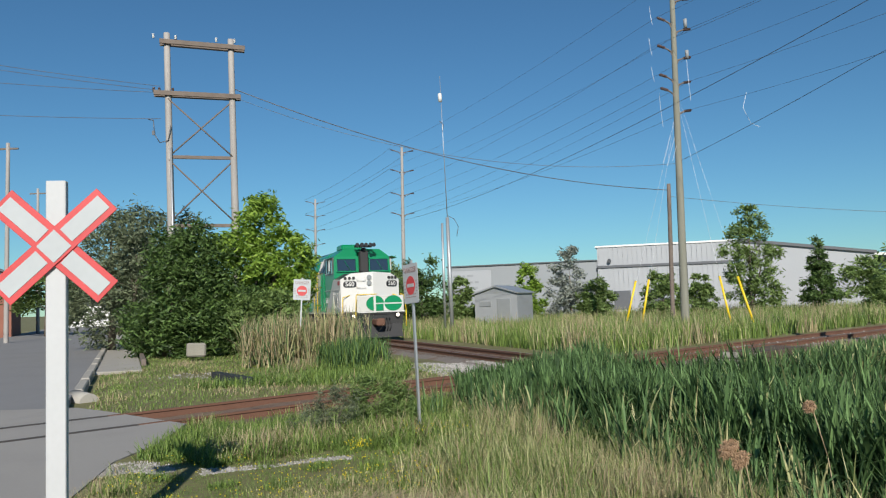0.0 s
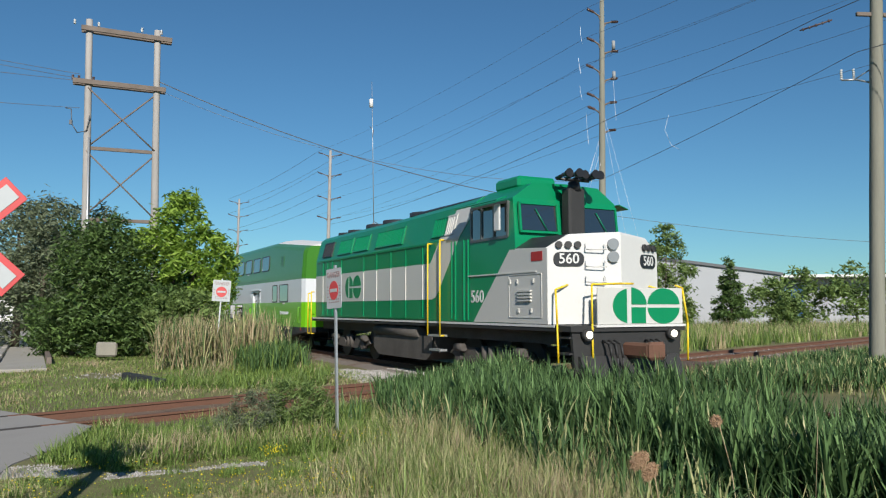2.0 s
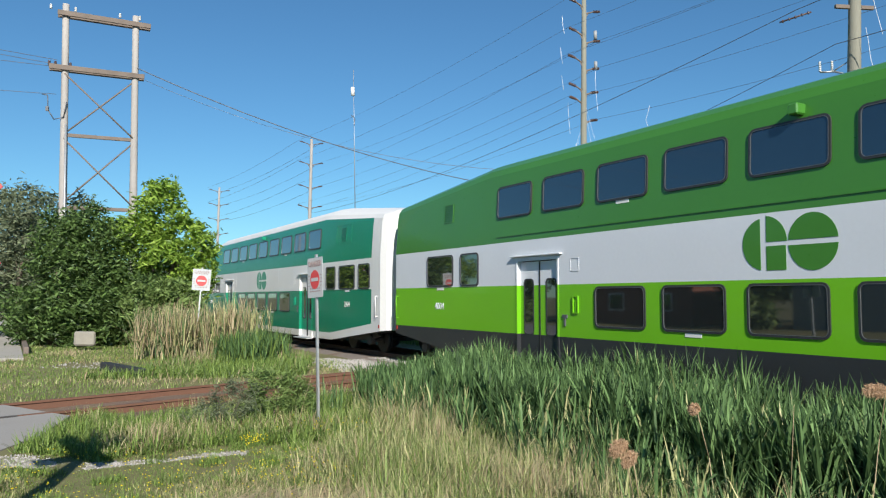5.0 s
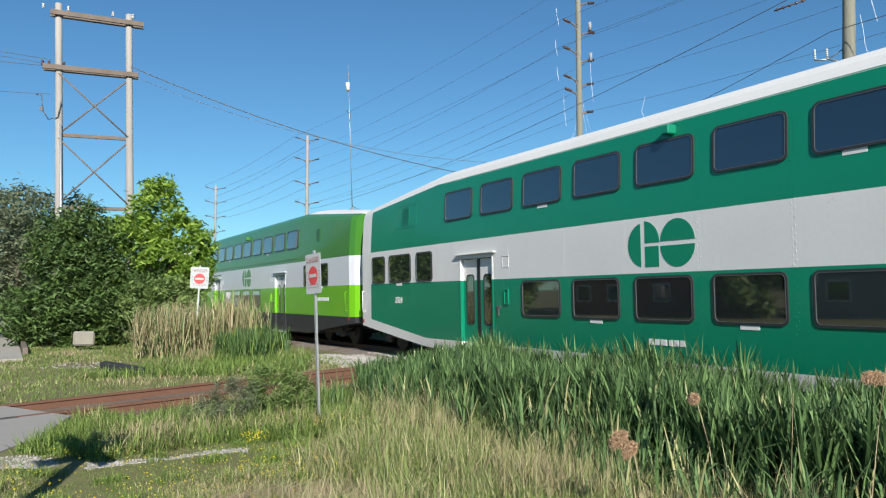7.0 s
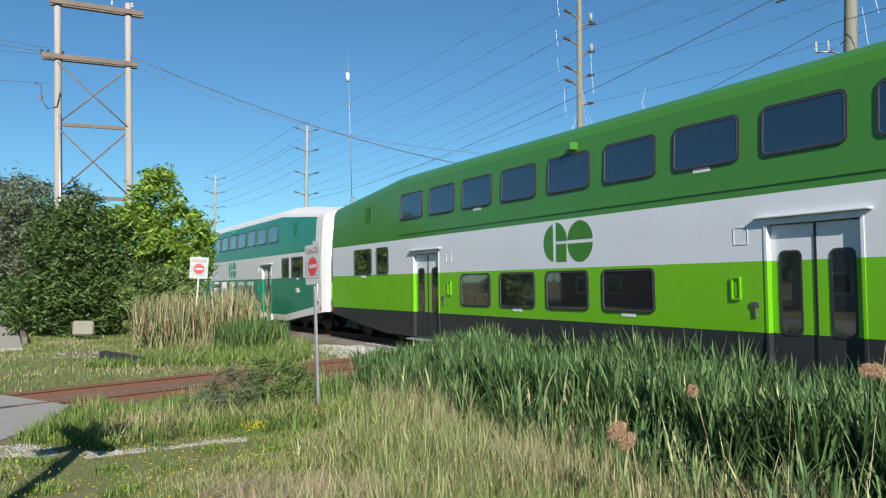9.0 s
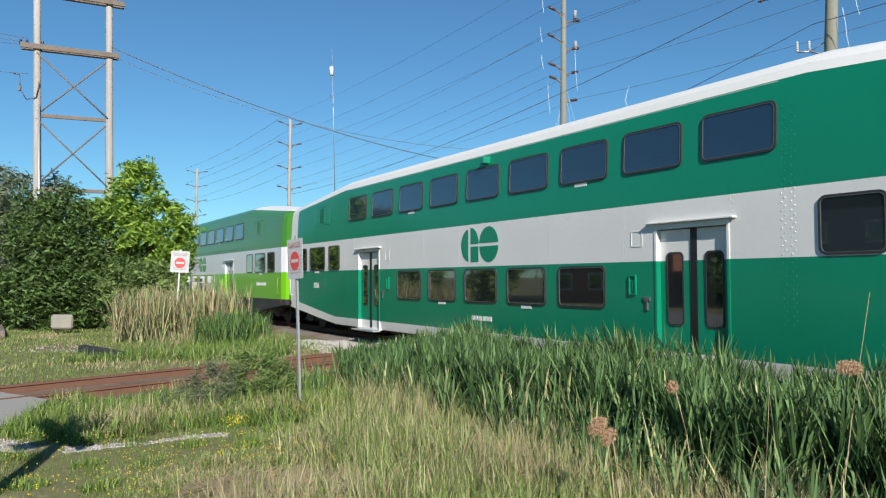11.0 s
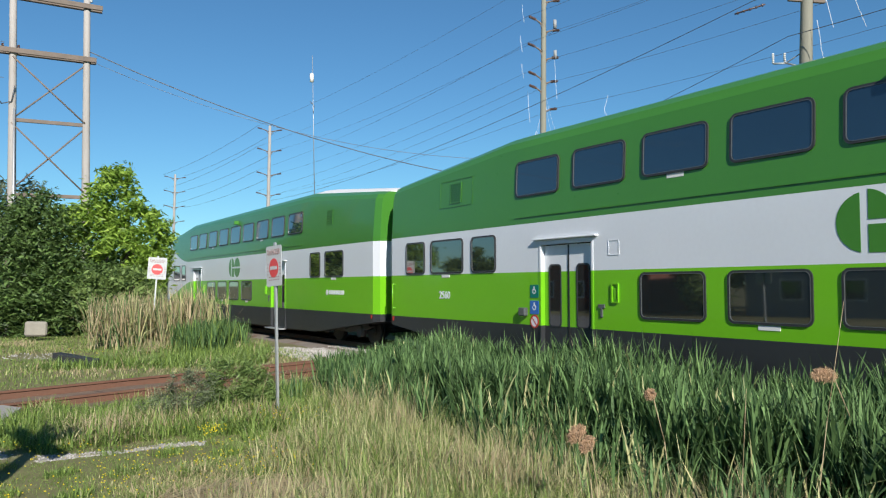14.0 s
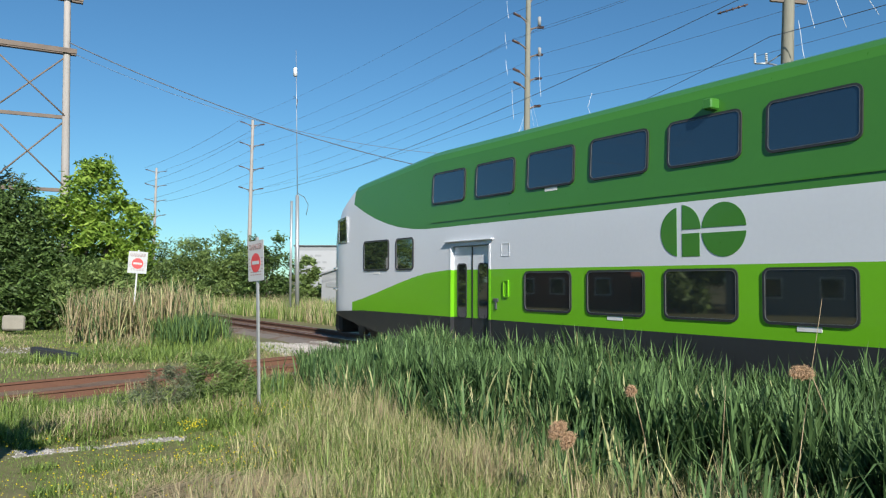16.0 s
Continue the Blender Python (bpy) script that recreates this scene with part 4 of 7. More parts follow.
def ground_height(x, y):
    """Level land, a shallow ditch under the reeds, a low bank beside the road, and slight unevenness."""
    p = Vector((x, y, 0))
    base = -0.14 + 0.05 * noise.noise((x * 0.35, y * 0.35, 0)) + 0.02 * noise.noise((x * 1.7, y * 1.7, 3))
    dm = abs(p.dot(SIDE) - TRACK_OFF)
    dc = abs(p.dot(CROSS_N) - CROSS_OFF)
    if x > 0.5 and p.dot(CROSS_N) < CROSS_OFF - 2 and p.dot(SIDE) < TRACK_OFF - 2:
        base -= 0.28 * smooth01((x - 0.5) / 3) * smooth01((y - 3) / 3)
    d = min(dm, dc)
    if d < 2.6:
        base = base + (-0.20 - base) * smooth01((2.6 - d) / 0.9)
    if y > 13:
        return min(base, -0.16) if x < kerb_line(y) + 0.8 else base
    # the verge meets the crossing's pavement flush
    d = x - apron_edge(y)
    if d < -0.7:
        return min(base, -0.16)
    if d < 1.0 and dc > 1.3:
        base += (-0.028 - base) * smooth01((1.0 - d) / 0.7) * smooth01((dc - 1.3) / 0.5)
    return base


def smooth01(x):
    x = min(1.0, max(0.0, x))
    return x * x * (3 - 2 * x)


def ground():
    def axis(lo, hi, fine_lo, fine_hi, step):
        a = [fine_lo + step * i for i in range(int((fine_hi - fine_lo) / step) + 1)]
        s, v = step, fine_lo
        left = []
        while v > lo:
            s *= 1.5
            v -= s
            left.append(v)
        s, v = step, a[-1]
        right = []
        while v < hi:
            s *= 1.5
            v += s
            right.append(v)
        return left[::-1] + a + right
    xs, ys = axis(-2500, 2500, -14, 24, 0.4), axis(-2500, 2500, 1, 40, 0.4)
    verts = [(x, y, ground_height(x, y)) for y in ys for x in xs]
    w = len(xs)
    faces = [(j * w + i, j * w + i + 1, (j + 1) * w + i + 1, (j + 1) * w + i) for j in range(len(ys) - 1) for i in range(w - 1)]
    g = sheet_mesh("ground", verts, faces, SOIL)
    g.data.shade_smooth()
    return tagged(g, "grassy soil with dry patches", "ground", kind="structure")


ground()


def slab(name, outline, z0, z1, mat, label, category, bevel=0.0):
    bm = bmesh.new()
    top = [bm.verts.new((x, y, z1)) for x, y in outline]
    bot = [bm.verts.new((x, y, z0)) for x, y in outline]
    bm.faces.new(top)
    for i in range(len(top)):
        j = (i + 1) % len(top)
        bm.faces.new((top[i], bot[i], bot[j], top[j]))
    bmesh.ops.recalc_face_normals(bm, faces=bm.faces[:])
    return tagged(finish(name, bm, mat), label, category, kind="structure")


def road():
    far = 420
    right = [(kerb_line(y), y) for y in (14.6, far)]
    left = [(kerb_line(y) - 9.5, y) for y in (far, 14.6)]
    slab("road", right[:1] + right[1:] + left, -0.3, -0.018, ASPHALT, "worn grey asphalt road", "road")
    slab("road_apron", [(b, a) for a, b in APRON[-2::-1]] + [(-14, -30), (-16.7, 14.59), (kerb_line(14.6) + 0.25, 14.59), (-6.2, 14.0)],
         -0.3, -0.012, PANEL, "pale worn pavement of the level crossing", "road")
    # kerb stones on the right edge, with a rounded end by the crossing
    y = 17.4
    bm = bmesh.new()
    box(bm, (0, 0, 0), (0.22, 2.9, 0.30), bevel=0.03)
    first = None
    parent = thing("kerb", "weathered pale concrete kerb along the road", "kerb", pose(0, 0, 0), kind="structure")
    for i in range(26):
        yy = y + 1.5 + i * 3.02
        m = pose(kerb_line(yy) + 0.1, yy * 1.0, -0.11 + 0.01 * math.sin(i * 2.1), 0, 0, 22.4)
        if first is None:
            first = part("kerb_stone", bm, CONCRETE, parent)
            first.matrix_basis = m
        else:
            again(first, m, parent)
    bm = bmesh.new()
    rod(bm, (-8.25, 17.25, -0.2), (-7.7, 16.75, -0.2), 0.27, 0.22, seg=14)
    e = part("kerb_end", bm, CONCRETE, parent)
    # sidewalk slabs behind the kerb and a sunken edge
    walk_parent = thing("sidewalk", "pale concrete sidewalk ending at the grass", "sidewalk", pose(0, 0, 0), kind="structure")
    bm = bmesh.new()
    box(bm, (0, 0, 0), (1.35, 1.8, 0.2), bevel=0.015)
    sl = None
    for i in range(24):
        yy = 25 + i * 1.68
        m = pose(kerb_line(yy) + 0.95, yy, -0.165, 0, 0, 22.4)
        if sl is None:
            sl = part("paving_slab", bm, CONCRETE, walk_parent)
            sl.matrix_basis = m
        else:
            again(sl, m, walk_parent)
    bm = bmesh.new()
    box(bm, (0, 0, 0), (0.16, 6.5, 0.24), bevel=0.02)
    o = finish("edging_beam", bm, OLD_WOOD)
    o.matrix_basis = pose(kerb_line(30) + 1.8, 30, -0.02, 0, 0, 22.4)
    tagged(o, "dark timber edging beside the sidewalk", "edging")


road()


def rail_profile(bm, a, b, foot=0.075, top_mat=1):
    """One rail from a to b with foot, web and head; its head is at z of the points."""
    a, b = Vector(a), Vector(b)
    d = (b - a).normalized()
    n = Vector((-d.y, d.x, 0))
    prof = [(-foot, -0.172), (foot, -0.172), (foot, -0.158), (0.012, -0.14), (0.010, -0.045), (0.036, -0.035), (0.036, -0.004), (0.030, 0), (-0.030, 0), (-0.036, -0.004), (-0.036, -0.035), (-0.010, -0.045), (-0.012, -0.14), (-foot, -0.158)]
    va = [bm.verts.new(a + n * p + Vector((0, 0, q))) for p, q in prof]
    vb = [bm.verts.new(b + n * p + Vector((0, 0, q))) for p, q in prof]
    k = len(prof)
    for i in range(k):
        f = bm.faces.new((va[i], va[(i + 1) % k], vb[(i + 1) % k], vb[i]))
        f.material_index = top_mat if i == 7 else 0
    bm.faces.new(va)
    bm.faces.new(vb[::-1])
    bmesh.ops.recalc_face_normals(bm, faces=bm.faces[:])


def track(name, place, lo, hi, label, bed_lo, guard, rusty):
    tr = thing(name, label, "railway track", pose(0, 0, 0), kind="structure")
    for off in (-0.7525, 0.7525):
        bm = bmesh.new()
        rail_profile(bm, place(lo, off), place(hi, off), top_mat=0 if rusty else 1)
        part("rail", bm, [RUST, RAIL_TOP], tr)
    for off in guard[2]:
        bm = bmesh.new()
        rail_profile(bm, place(guard[0], off, -0.004), place(guard[1], off, -0.004), top_mat=0)
        part("guard_rail", bm, [RUST, RAIL_TOP], tr)
    # bed of stones: a low crowned strip
    bm = bmesh.new()
    n = int((hi - bed_lo) / 0.5)
    rows = []
    for i in range(n + 1):
        s = bed_lo + (hi - bed_lo) * i / n
        rows.append([bm.verts.new(place(s, o, z + 0.02 * noise.noise((s * 1.3, o * 2, 7)))) for o, z in ((-2.3, -0.3), (-1.7, -0.19), (-1.3, -0.135), (-0.6, -0.145), (0, -0.15), (0.6, -0.145), (1.3, -0.135), (1.7, -0.19), (2.3, -0.3))])
    for a, b in zip(rows, rows[1:]):
        for i in range(8):
            bm.faces.new((a[i], a[i + 1], b[i + 1], b[i]))
    bmesh.ops.recalc_face_normals(bm, faces=bm.faces[:])
    part("ballast_bed", bm, BALLAST_RUST if rusty else BALLAST, tr)
    return tr


main_track = track("main_track", on_main, -60, 260, "railway track with brown rails on dark ties", -60, (8, 46, (-0.56, 0.56)), False)
cross_track = track("crossing_track", on_cross, 4.15, 60, "rusty railway track crossing the main line", 4.2, (10, 24, (-0.56, 0.56)), True)


def sunken_rails():
    """Rails flush in the pavement with a dark flange groove beside each."""
    for off in (-0.7525, 0.7525):
        bm = bmesh.new()
        rail_profile(bm, on_cross(-26, off, -0.002), on_cross(4.149, off, -0.002), top_mat=0)
        part("sunken_rail", bm, [FLANGEWAY], cross_track)
        for side, w in ((1, 0.035), (-1, 0.02)):
            bm = bmesh.new()
            c0, c1 = on_cross(-26, off + side * (0.036 + w), -0.009), on_cross(4.14, off + side * (0.036 + w), -0.009)
            n = CROSS_N * w
            quad = [bm.verts.new(q + Vector((0, 0, h))) for h in (0.0, -0.02) for q in (c0 - n, c1 - n, c1 + n, c0 + n)]
            bm.faces.new(quad[:4])
            for i in range(4):
                bm.faces.new((quad[i], quad[(i + 1) % 4], quad[4 + (i + 1) % 4], quad[4 + i]))
            bmesh.ops.recalc_face_normals(bm, faces=bm.faces[:])
            part("flange_groove", bm, FLANGEWAY, cross_track)


sunken_rails()


def grit_path():
    """The trodden grit strip that leaves the pavement beside the crossing."""
    verts, faces = [], []
    for i in range(26):
        x = -3.95 + i * 0.11
        mid = 8.75 + 0.32 * (x + 3.7) + 0.07 * math.sin(3.1 * x)
        half = min(0.48, max(0.12, 0.14 - 0.22 * (x + 2.6))) * (1 - max(0, (x + 1.7) / 0.55) ** 2 * 0.9)
        for k in range(7):
            y = mid + half * (k / 3 - 1) * (1 + 0.4 * noise.noise((x * 3.3, k * 0.7, 1)))
            verts.append((x, y, ground_height(x, y) + (0.004 + 0.012 * noise.noise((x * 5, y * 5, 4)) if 0 < k < 6 else -0.03)))
    for i in range(25):
        for k in range(6):
            a = i * 7 + k
            faces.append((a, a + 1, a + 8, a + 7))
    tagged(sheet_mesh("grit_path", verts, faces, PATH_GRIT), "pale trodden grit strip across the grass", "path", kind="structure")


grit_path()


def ties():
    bm = bmesh.new()
    box(bm, (0, 0, 0), (0.23, 2.6, 0.17), bevel=0.012)
    first = None
    for i in range(150):
        s = -6 + i * 0.55
        p = on_main(s, 0, -0.215)
        m = pose(p.x, p.y, p.z, 0, 0, TRACK_YAW + random.uniform(-1, 1))
        if first is None:
            first = part("tie", bm, TIE, main_track)
            first.matrix_basis = m
        else:
            again(first, m)
    ang = math.degrees(math.atan2(CROSS_DIR.y, CROSS_DIR.x))
    for i in range(95):
        s = 4.6 + i * 0.55
        p = on_cross(s, 0, -0.236)
        again(first, pose(p.x, p.y, p.z, 0, 0, ang + random.uniform(-1, 1)), cross_track)


ties()

# ---- poles, wires, masts ----


def wood_pole(name, foot, top, r0, r1, mat, label):
    """A tapered round timber pole, with a slightly wavy surface."""
    p = thing(name, label, "utility pole", Matrix.Translation(foot))
    bm = bmesh.new()
    d = Vector(top) - Vector(foot)
    rings = []
    for i in range(9):
        c = d * (i / 8)
        r = r0 + (r1 - r0) * i / 8
        rings.append([bm.verts.new((c.x + r * (1 + 0.03 * math.sin(i * 3.1 + j)) * math.cos(j / 12 * math.tau), c.y + r * math.sin(j / 12 * math.tau), c.z)) for j in range(12)])
    for a, b in zip(rings, rings[1:]):
        for j in range(12):
            bm.faces.new((a[j], a[(j + 1) % 12], b[(j + 1) % 12], b[j])).smooth = True
    bm.faces.new(rings[-1])
    part("shaft", bm, mat, p)
    return p


def wire(a, b, sag, r=0.014, label="thin overhead wire hanging between poles", mat=None, category="wire", name="overhead_wire"):
    a, b = Vector(a), Vector(b)
    cu = bpy.data.curves.new(name, "CURVE")
    cu.dimensions, cu.bevel_depth, cu.bevel_resolution = "3D", r, 1
    sp = cu.splines.new("POLY")
    n = 24
    sp.points.add(n)
    for i in range(n + 1):
        k = i / n
        p = a.lerp(b, k) - Vector((0, 0, 4 * sag * k * (1 - k)))
        sp.points[i].co = (*p, 1)
    cu.materials.append(mat or WIRE)
    return tagged(new(name, cu), label, category, "overhead wires")


def insulator(bm, a, b, r=0.07):
    a, b = Vector(a), Vector(b)
    rod(bm, a, b, r * 0.45, seg=6)
    n = 5
    for i in range(n):
        c = a.lerp(b, (i + 0.5) / n)
        d = (b - a).normalized() * 0.02
        rod(bm, c - d, c + d, r, r * 0.8, seg=8)


LINE = Vector((-0.381, 0.925, 0))
ACROSS = Vector((0.925, 0.381, 0))


def line_pole(foot, height, r0, arms, label, scale=1.0, mat=None):
    """A tall pole with short arms and insulators on both sides."""
    f = Vector(foot)
    p = wood_pole("utility_pole", f, f + Vector((0.25, 0, height)), r0, r0 * 0.55, mat or GREEN_POLE, label)
    for z, side, reach in arms:
        bm = bmesh.new()
        c = Vector((0.25 * z / height, 0, z))
        e = c + ACROSS * side * reach * scale + Vector((0, 0, 0.22))
        rod(bm, c, e, 0.05, 0.035, seg=6)
        rod(bm, c - Vector((0, 0, 0.35)), c + (e - c) * 0.45, 0.025, seg=6)
        a = part("bracket", bm, OLD_WOOD, p)
        bm = bmesh.new()
        insulator(bm, e, e + LINE * 0.0 + ACROSS * side * 0.42 * scale + Vector((0, 0, 0.08)), 0.075)
        part("insulator", bm, INSULATOR, a)
    return p


ARMS = [(16.2, -1, 0.5), (15.9, 1, 0.6), (14.75, -1, 0.5), (14.4, 1, 0.6), (13.4, -1, 0.55), (13.0, 1, 0.55), (12.0, -1, 0.5), (11.8, 1, 0.5), (11.35, -1, 0.45), (10.4, 1, 0.45)]
pole_a = line_pole((11.2, 36.3, -0.2), 17.1, 0.205, ARMS, "tall weathered transmission pole with staggered arms and insulators")
for z in (14.75, 13.2):
    bm = bmesh.new()
    rod(bm, Vector((0.2, 0, z)) + ACROSS * 0.75, Vector((0.2, 0, z + 0.42)) + ACROSS * 0.75, 0.085, seg=12)
    part("cutout_can", bm, SHED_GREY, pole_a)
pole_b = line_pole((-3.85, 72.9, -0.2), 16.8, 0.22, [(z, s, 0.75) for z in (16.2, 14.3, 12.1, 10.2) for s in (-1, 1)], "tall transmission pole farther down the line", 1.0, POLE_WOOD)
pole_c = line_pole((-17.1, 102.6, -0.2), 16.2, 0.22, [(z, s, 0.9) for z in (15.6, 13.8, 11.9, 10.0) for s in (-1, 1)], "distant transmission pole beyond the trees", 1.0, POLE_WOOD)

right_pole = wood_pole("utility_pole", (15.35, 22.2, -0.3), (15.78, 21.9, 14.5), 0.23, 0.17, GREEN_POLE, "plain timber utility pole with small crossarm near the reeds")
bm = bmesh.new()
box(bm, (0.33, -0.2, 11.1), (1.3, 0.1, 0.12), pose(0, 0, 0, 0, 0, 0), bevel=0.01)
part("crossarm", bm, OLD_WOOD, right_pole)
bm = bmesh.new()
bent(bm, [(0.3, -0.1, 8.95), (-0.15, 0.2, 9.15), (-0.5, 0.4, 9.18)], 0.03)
bent(bm, [(0.3, -0.1, 9.5), (-0.15, 0.2, 9.18)], 0.02)
a = part("bracket", bm, GALV, right_pole)
for q in ((-0.5, 0.4, 9.18), (-0.2, 0.23, 9.16)):
    bm = bmesh.new()
    insulator(bm, q, (q[0], q[1], q[2] + 0.34), 0.045)
    part("insulator", bm, PALE_INSULATOR, a)
bm = bmesh.new()
insulator(bm, (-0.7, 0.45, 11.15), (-1.5, 0.95, 10.95), 0.06)
part("insulator", bm, INSULATOR, right_pole)

# conductors: down the line and past the viewer on the right
FAR_END = Vector((26.4, -0.6, 0))
HEIGHTS = [16.45, 16.15, 14.98, 14.65, 13.65, 13.25, 12.25, 12.05, 11.6, 10.65]
for i, (z, s, reach) in enumerate(ARMS):
    if i in (1, 6):
        continue
    here = Vector((11.4, 36.3, HEIGHTS[i] - 0.1)) + ACROSS * s * (reach + 0.42)
    there = Vector((-3.7, 72.9, (16.3, 16.3, 14.4, 14.4, 12.2, 12.2, 10.3, 10.3, 10.3, 10.3)[i] + 0.1)) + ACROSS * s * 1.15
    wire(here, there, 0.5, 0.0065)
    if i not in (8,):
        wire(here, FAR_END + Vector((0, 0, HEIGHTS[i] + 0.8)) + ACROSS * s * (reach + 0.5), 0.9, 0.0065)
for s in (-1, 1):
    for z in (16.4, 14.5, 12.3):
        wire(Vector((-3.7, 72.9, z)) + ACROSS * s * 1.15, Vector((-17.0, 102.6, z - 0.5)) + ACROSS * s * 1.3, 0.4, 0.012)
wire((11.4, 36.2, 8.0), (15.2, 22.3, 9.7), 0.1, 0.010)
wire((15.2, 22.3, 9.7), (21, 2, 9.9), 0.4, 0.012)
wire((14.3, 22.9, 11.0), (-3.5, 72.9, 9.6), 0.9, 0.012)
wire((14.3, 22.9, 11.0), (20, 1, 12.2), 0.4, 0.012)
# service wire from the two-legged frame to the slim pole, and those that leave to the road
wire((-9.9, 36.6, 12.35), (12.75, 43.1, 7.55), 1.0, 0.022, "black service cable sagging across the tracks")
wire((-9.8, 36.6, 11.9), (11.5, 36.3, 7.9), 1.3, 0.010)
wire((12.75, 43.1, 7.2), (46, 40, 5.5), 0.9, 0.012)
for z0, z1, x1 in ((12.2, 10.9, -19), (12.3, 13.2, -19), (12.1, 13.0, -19), (12.0, 12.3, -19)):
    wire((-13.0, 35.7, z0 if z1 != 10.9 else 10.75), (-13.0 + (x1 + 13.0) * 4, 35.7 - 2.8 * 4, z0 + (z1 - z0) * 3.2 if z1 != 10.9 else 11.0), 0.5, 0.012)
# guys with yellow guards, and loose bright strands
for dx, dy in ((-2.6, 1.2), (-1.9, 0.8), (1.7, -1.4), (2.6, -1.8)):
    foot = Vector((11.2 + dx, 36.3 + dy, -0.1))
    wire((11.35, 36.3, 11.0 + dx * 0.2), foot, 0.05, 0.004, "pale steel guy wire", STRAND, "guy wire", "guy_wire")
    bm = bmesh.new()
    d = (Vector((11.35, 36.3, 11.0)) - foot).normalized()
    rod(bm, (0, 0, 0), d * 2.6, 0.05, seg=8)
    o = finish("guy_guard", bm, YELLOW)
    o.matrix_basis = Matrix.Translation(foot)
    tagged(o, "slanted yellow plastic guard on a guy wire", "guy guard", "guy guards")


def strand(pts, group="loose strands"):
    cu = bpy.data.curves.new("loose_strand", "CURVE")
    cu.dimensions, cu.bevel_depth, cu.bevel_resolution = "3D", 0.008, 1
    sp = cu.splines.new("POLY")
    sp.points.add(len(pts) - 1)
    for i, p in enumerate(pts):
        sp.points[i].co = (*p, 1)
    cu.materials.append(STRAND)
    tagged(new("loose_strand", cu), "bright thin strand hanging from the line", "strand", group)


for x, z, l in ((10.35, 15.6, 0.9), (10.25, 14.0, 0.8), (10.3, 12.6, 0.7), (10.6, 11.3, 1.6), (12.0, 12.9, 2.0)):
    strand([(x, 36.4, z), (x + 0.03, 36.4, z - l * 0.5), (x + 0.1, 36.4, z - l)])
for x, z in ((10.55, 9.2), (10.75, 9.1), (11.0, 9.3)):
    strand([(x + 0.4, 36.2, z), (x, 36.2, z - 1.3)])
strand([(13.8, 34.0, 10.6), (13.6, 34.0, 9.9), (13.9, 34.0, 9.2), (14.3, 34.0, 9.0)])
for p, q in (((16.41, 12.28), (17.40, 9.89)), ((17.16, 12.36), (18.61, 10.38)), ((17.70, 12.42), (19.06, 10.80)), ((18.14, 12.46), (19.36, 11.03)), ((15.72, 12.01), (16.24, 9.79)), ((15.75, 9.53), (15.9, 8.62))):
    strand([(p[0] - (q[0] - p[0]) * 0.5, 21.5, p[1] + (p[1] - q[1]) * 0.5), (p[0], 21.5, p[1]), ((p[0] + q[0]) / 2 - 0.03, 21.5, (p[1] + q[1]) / 2), (q[0], 21.5, q[1])])


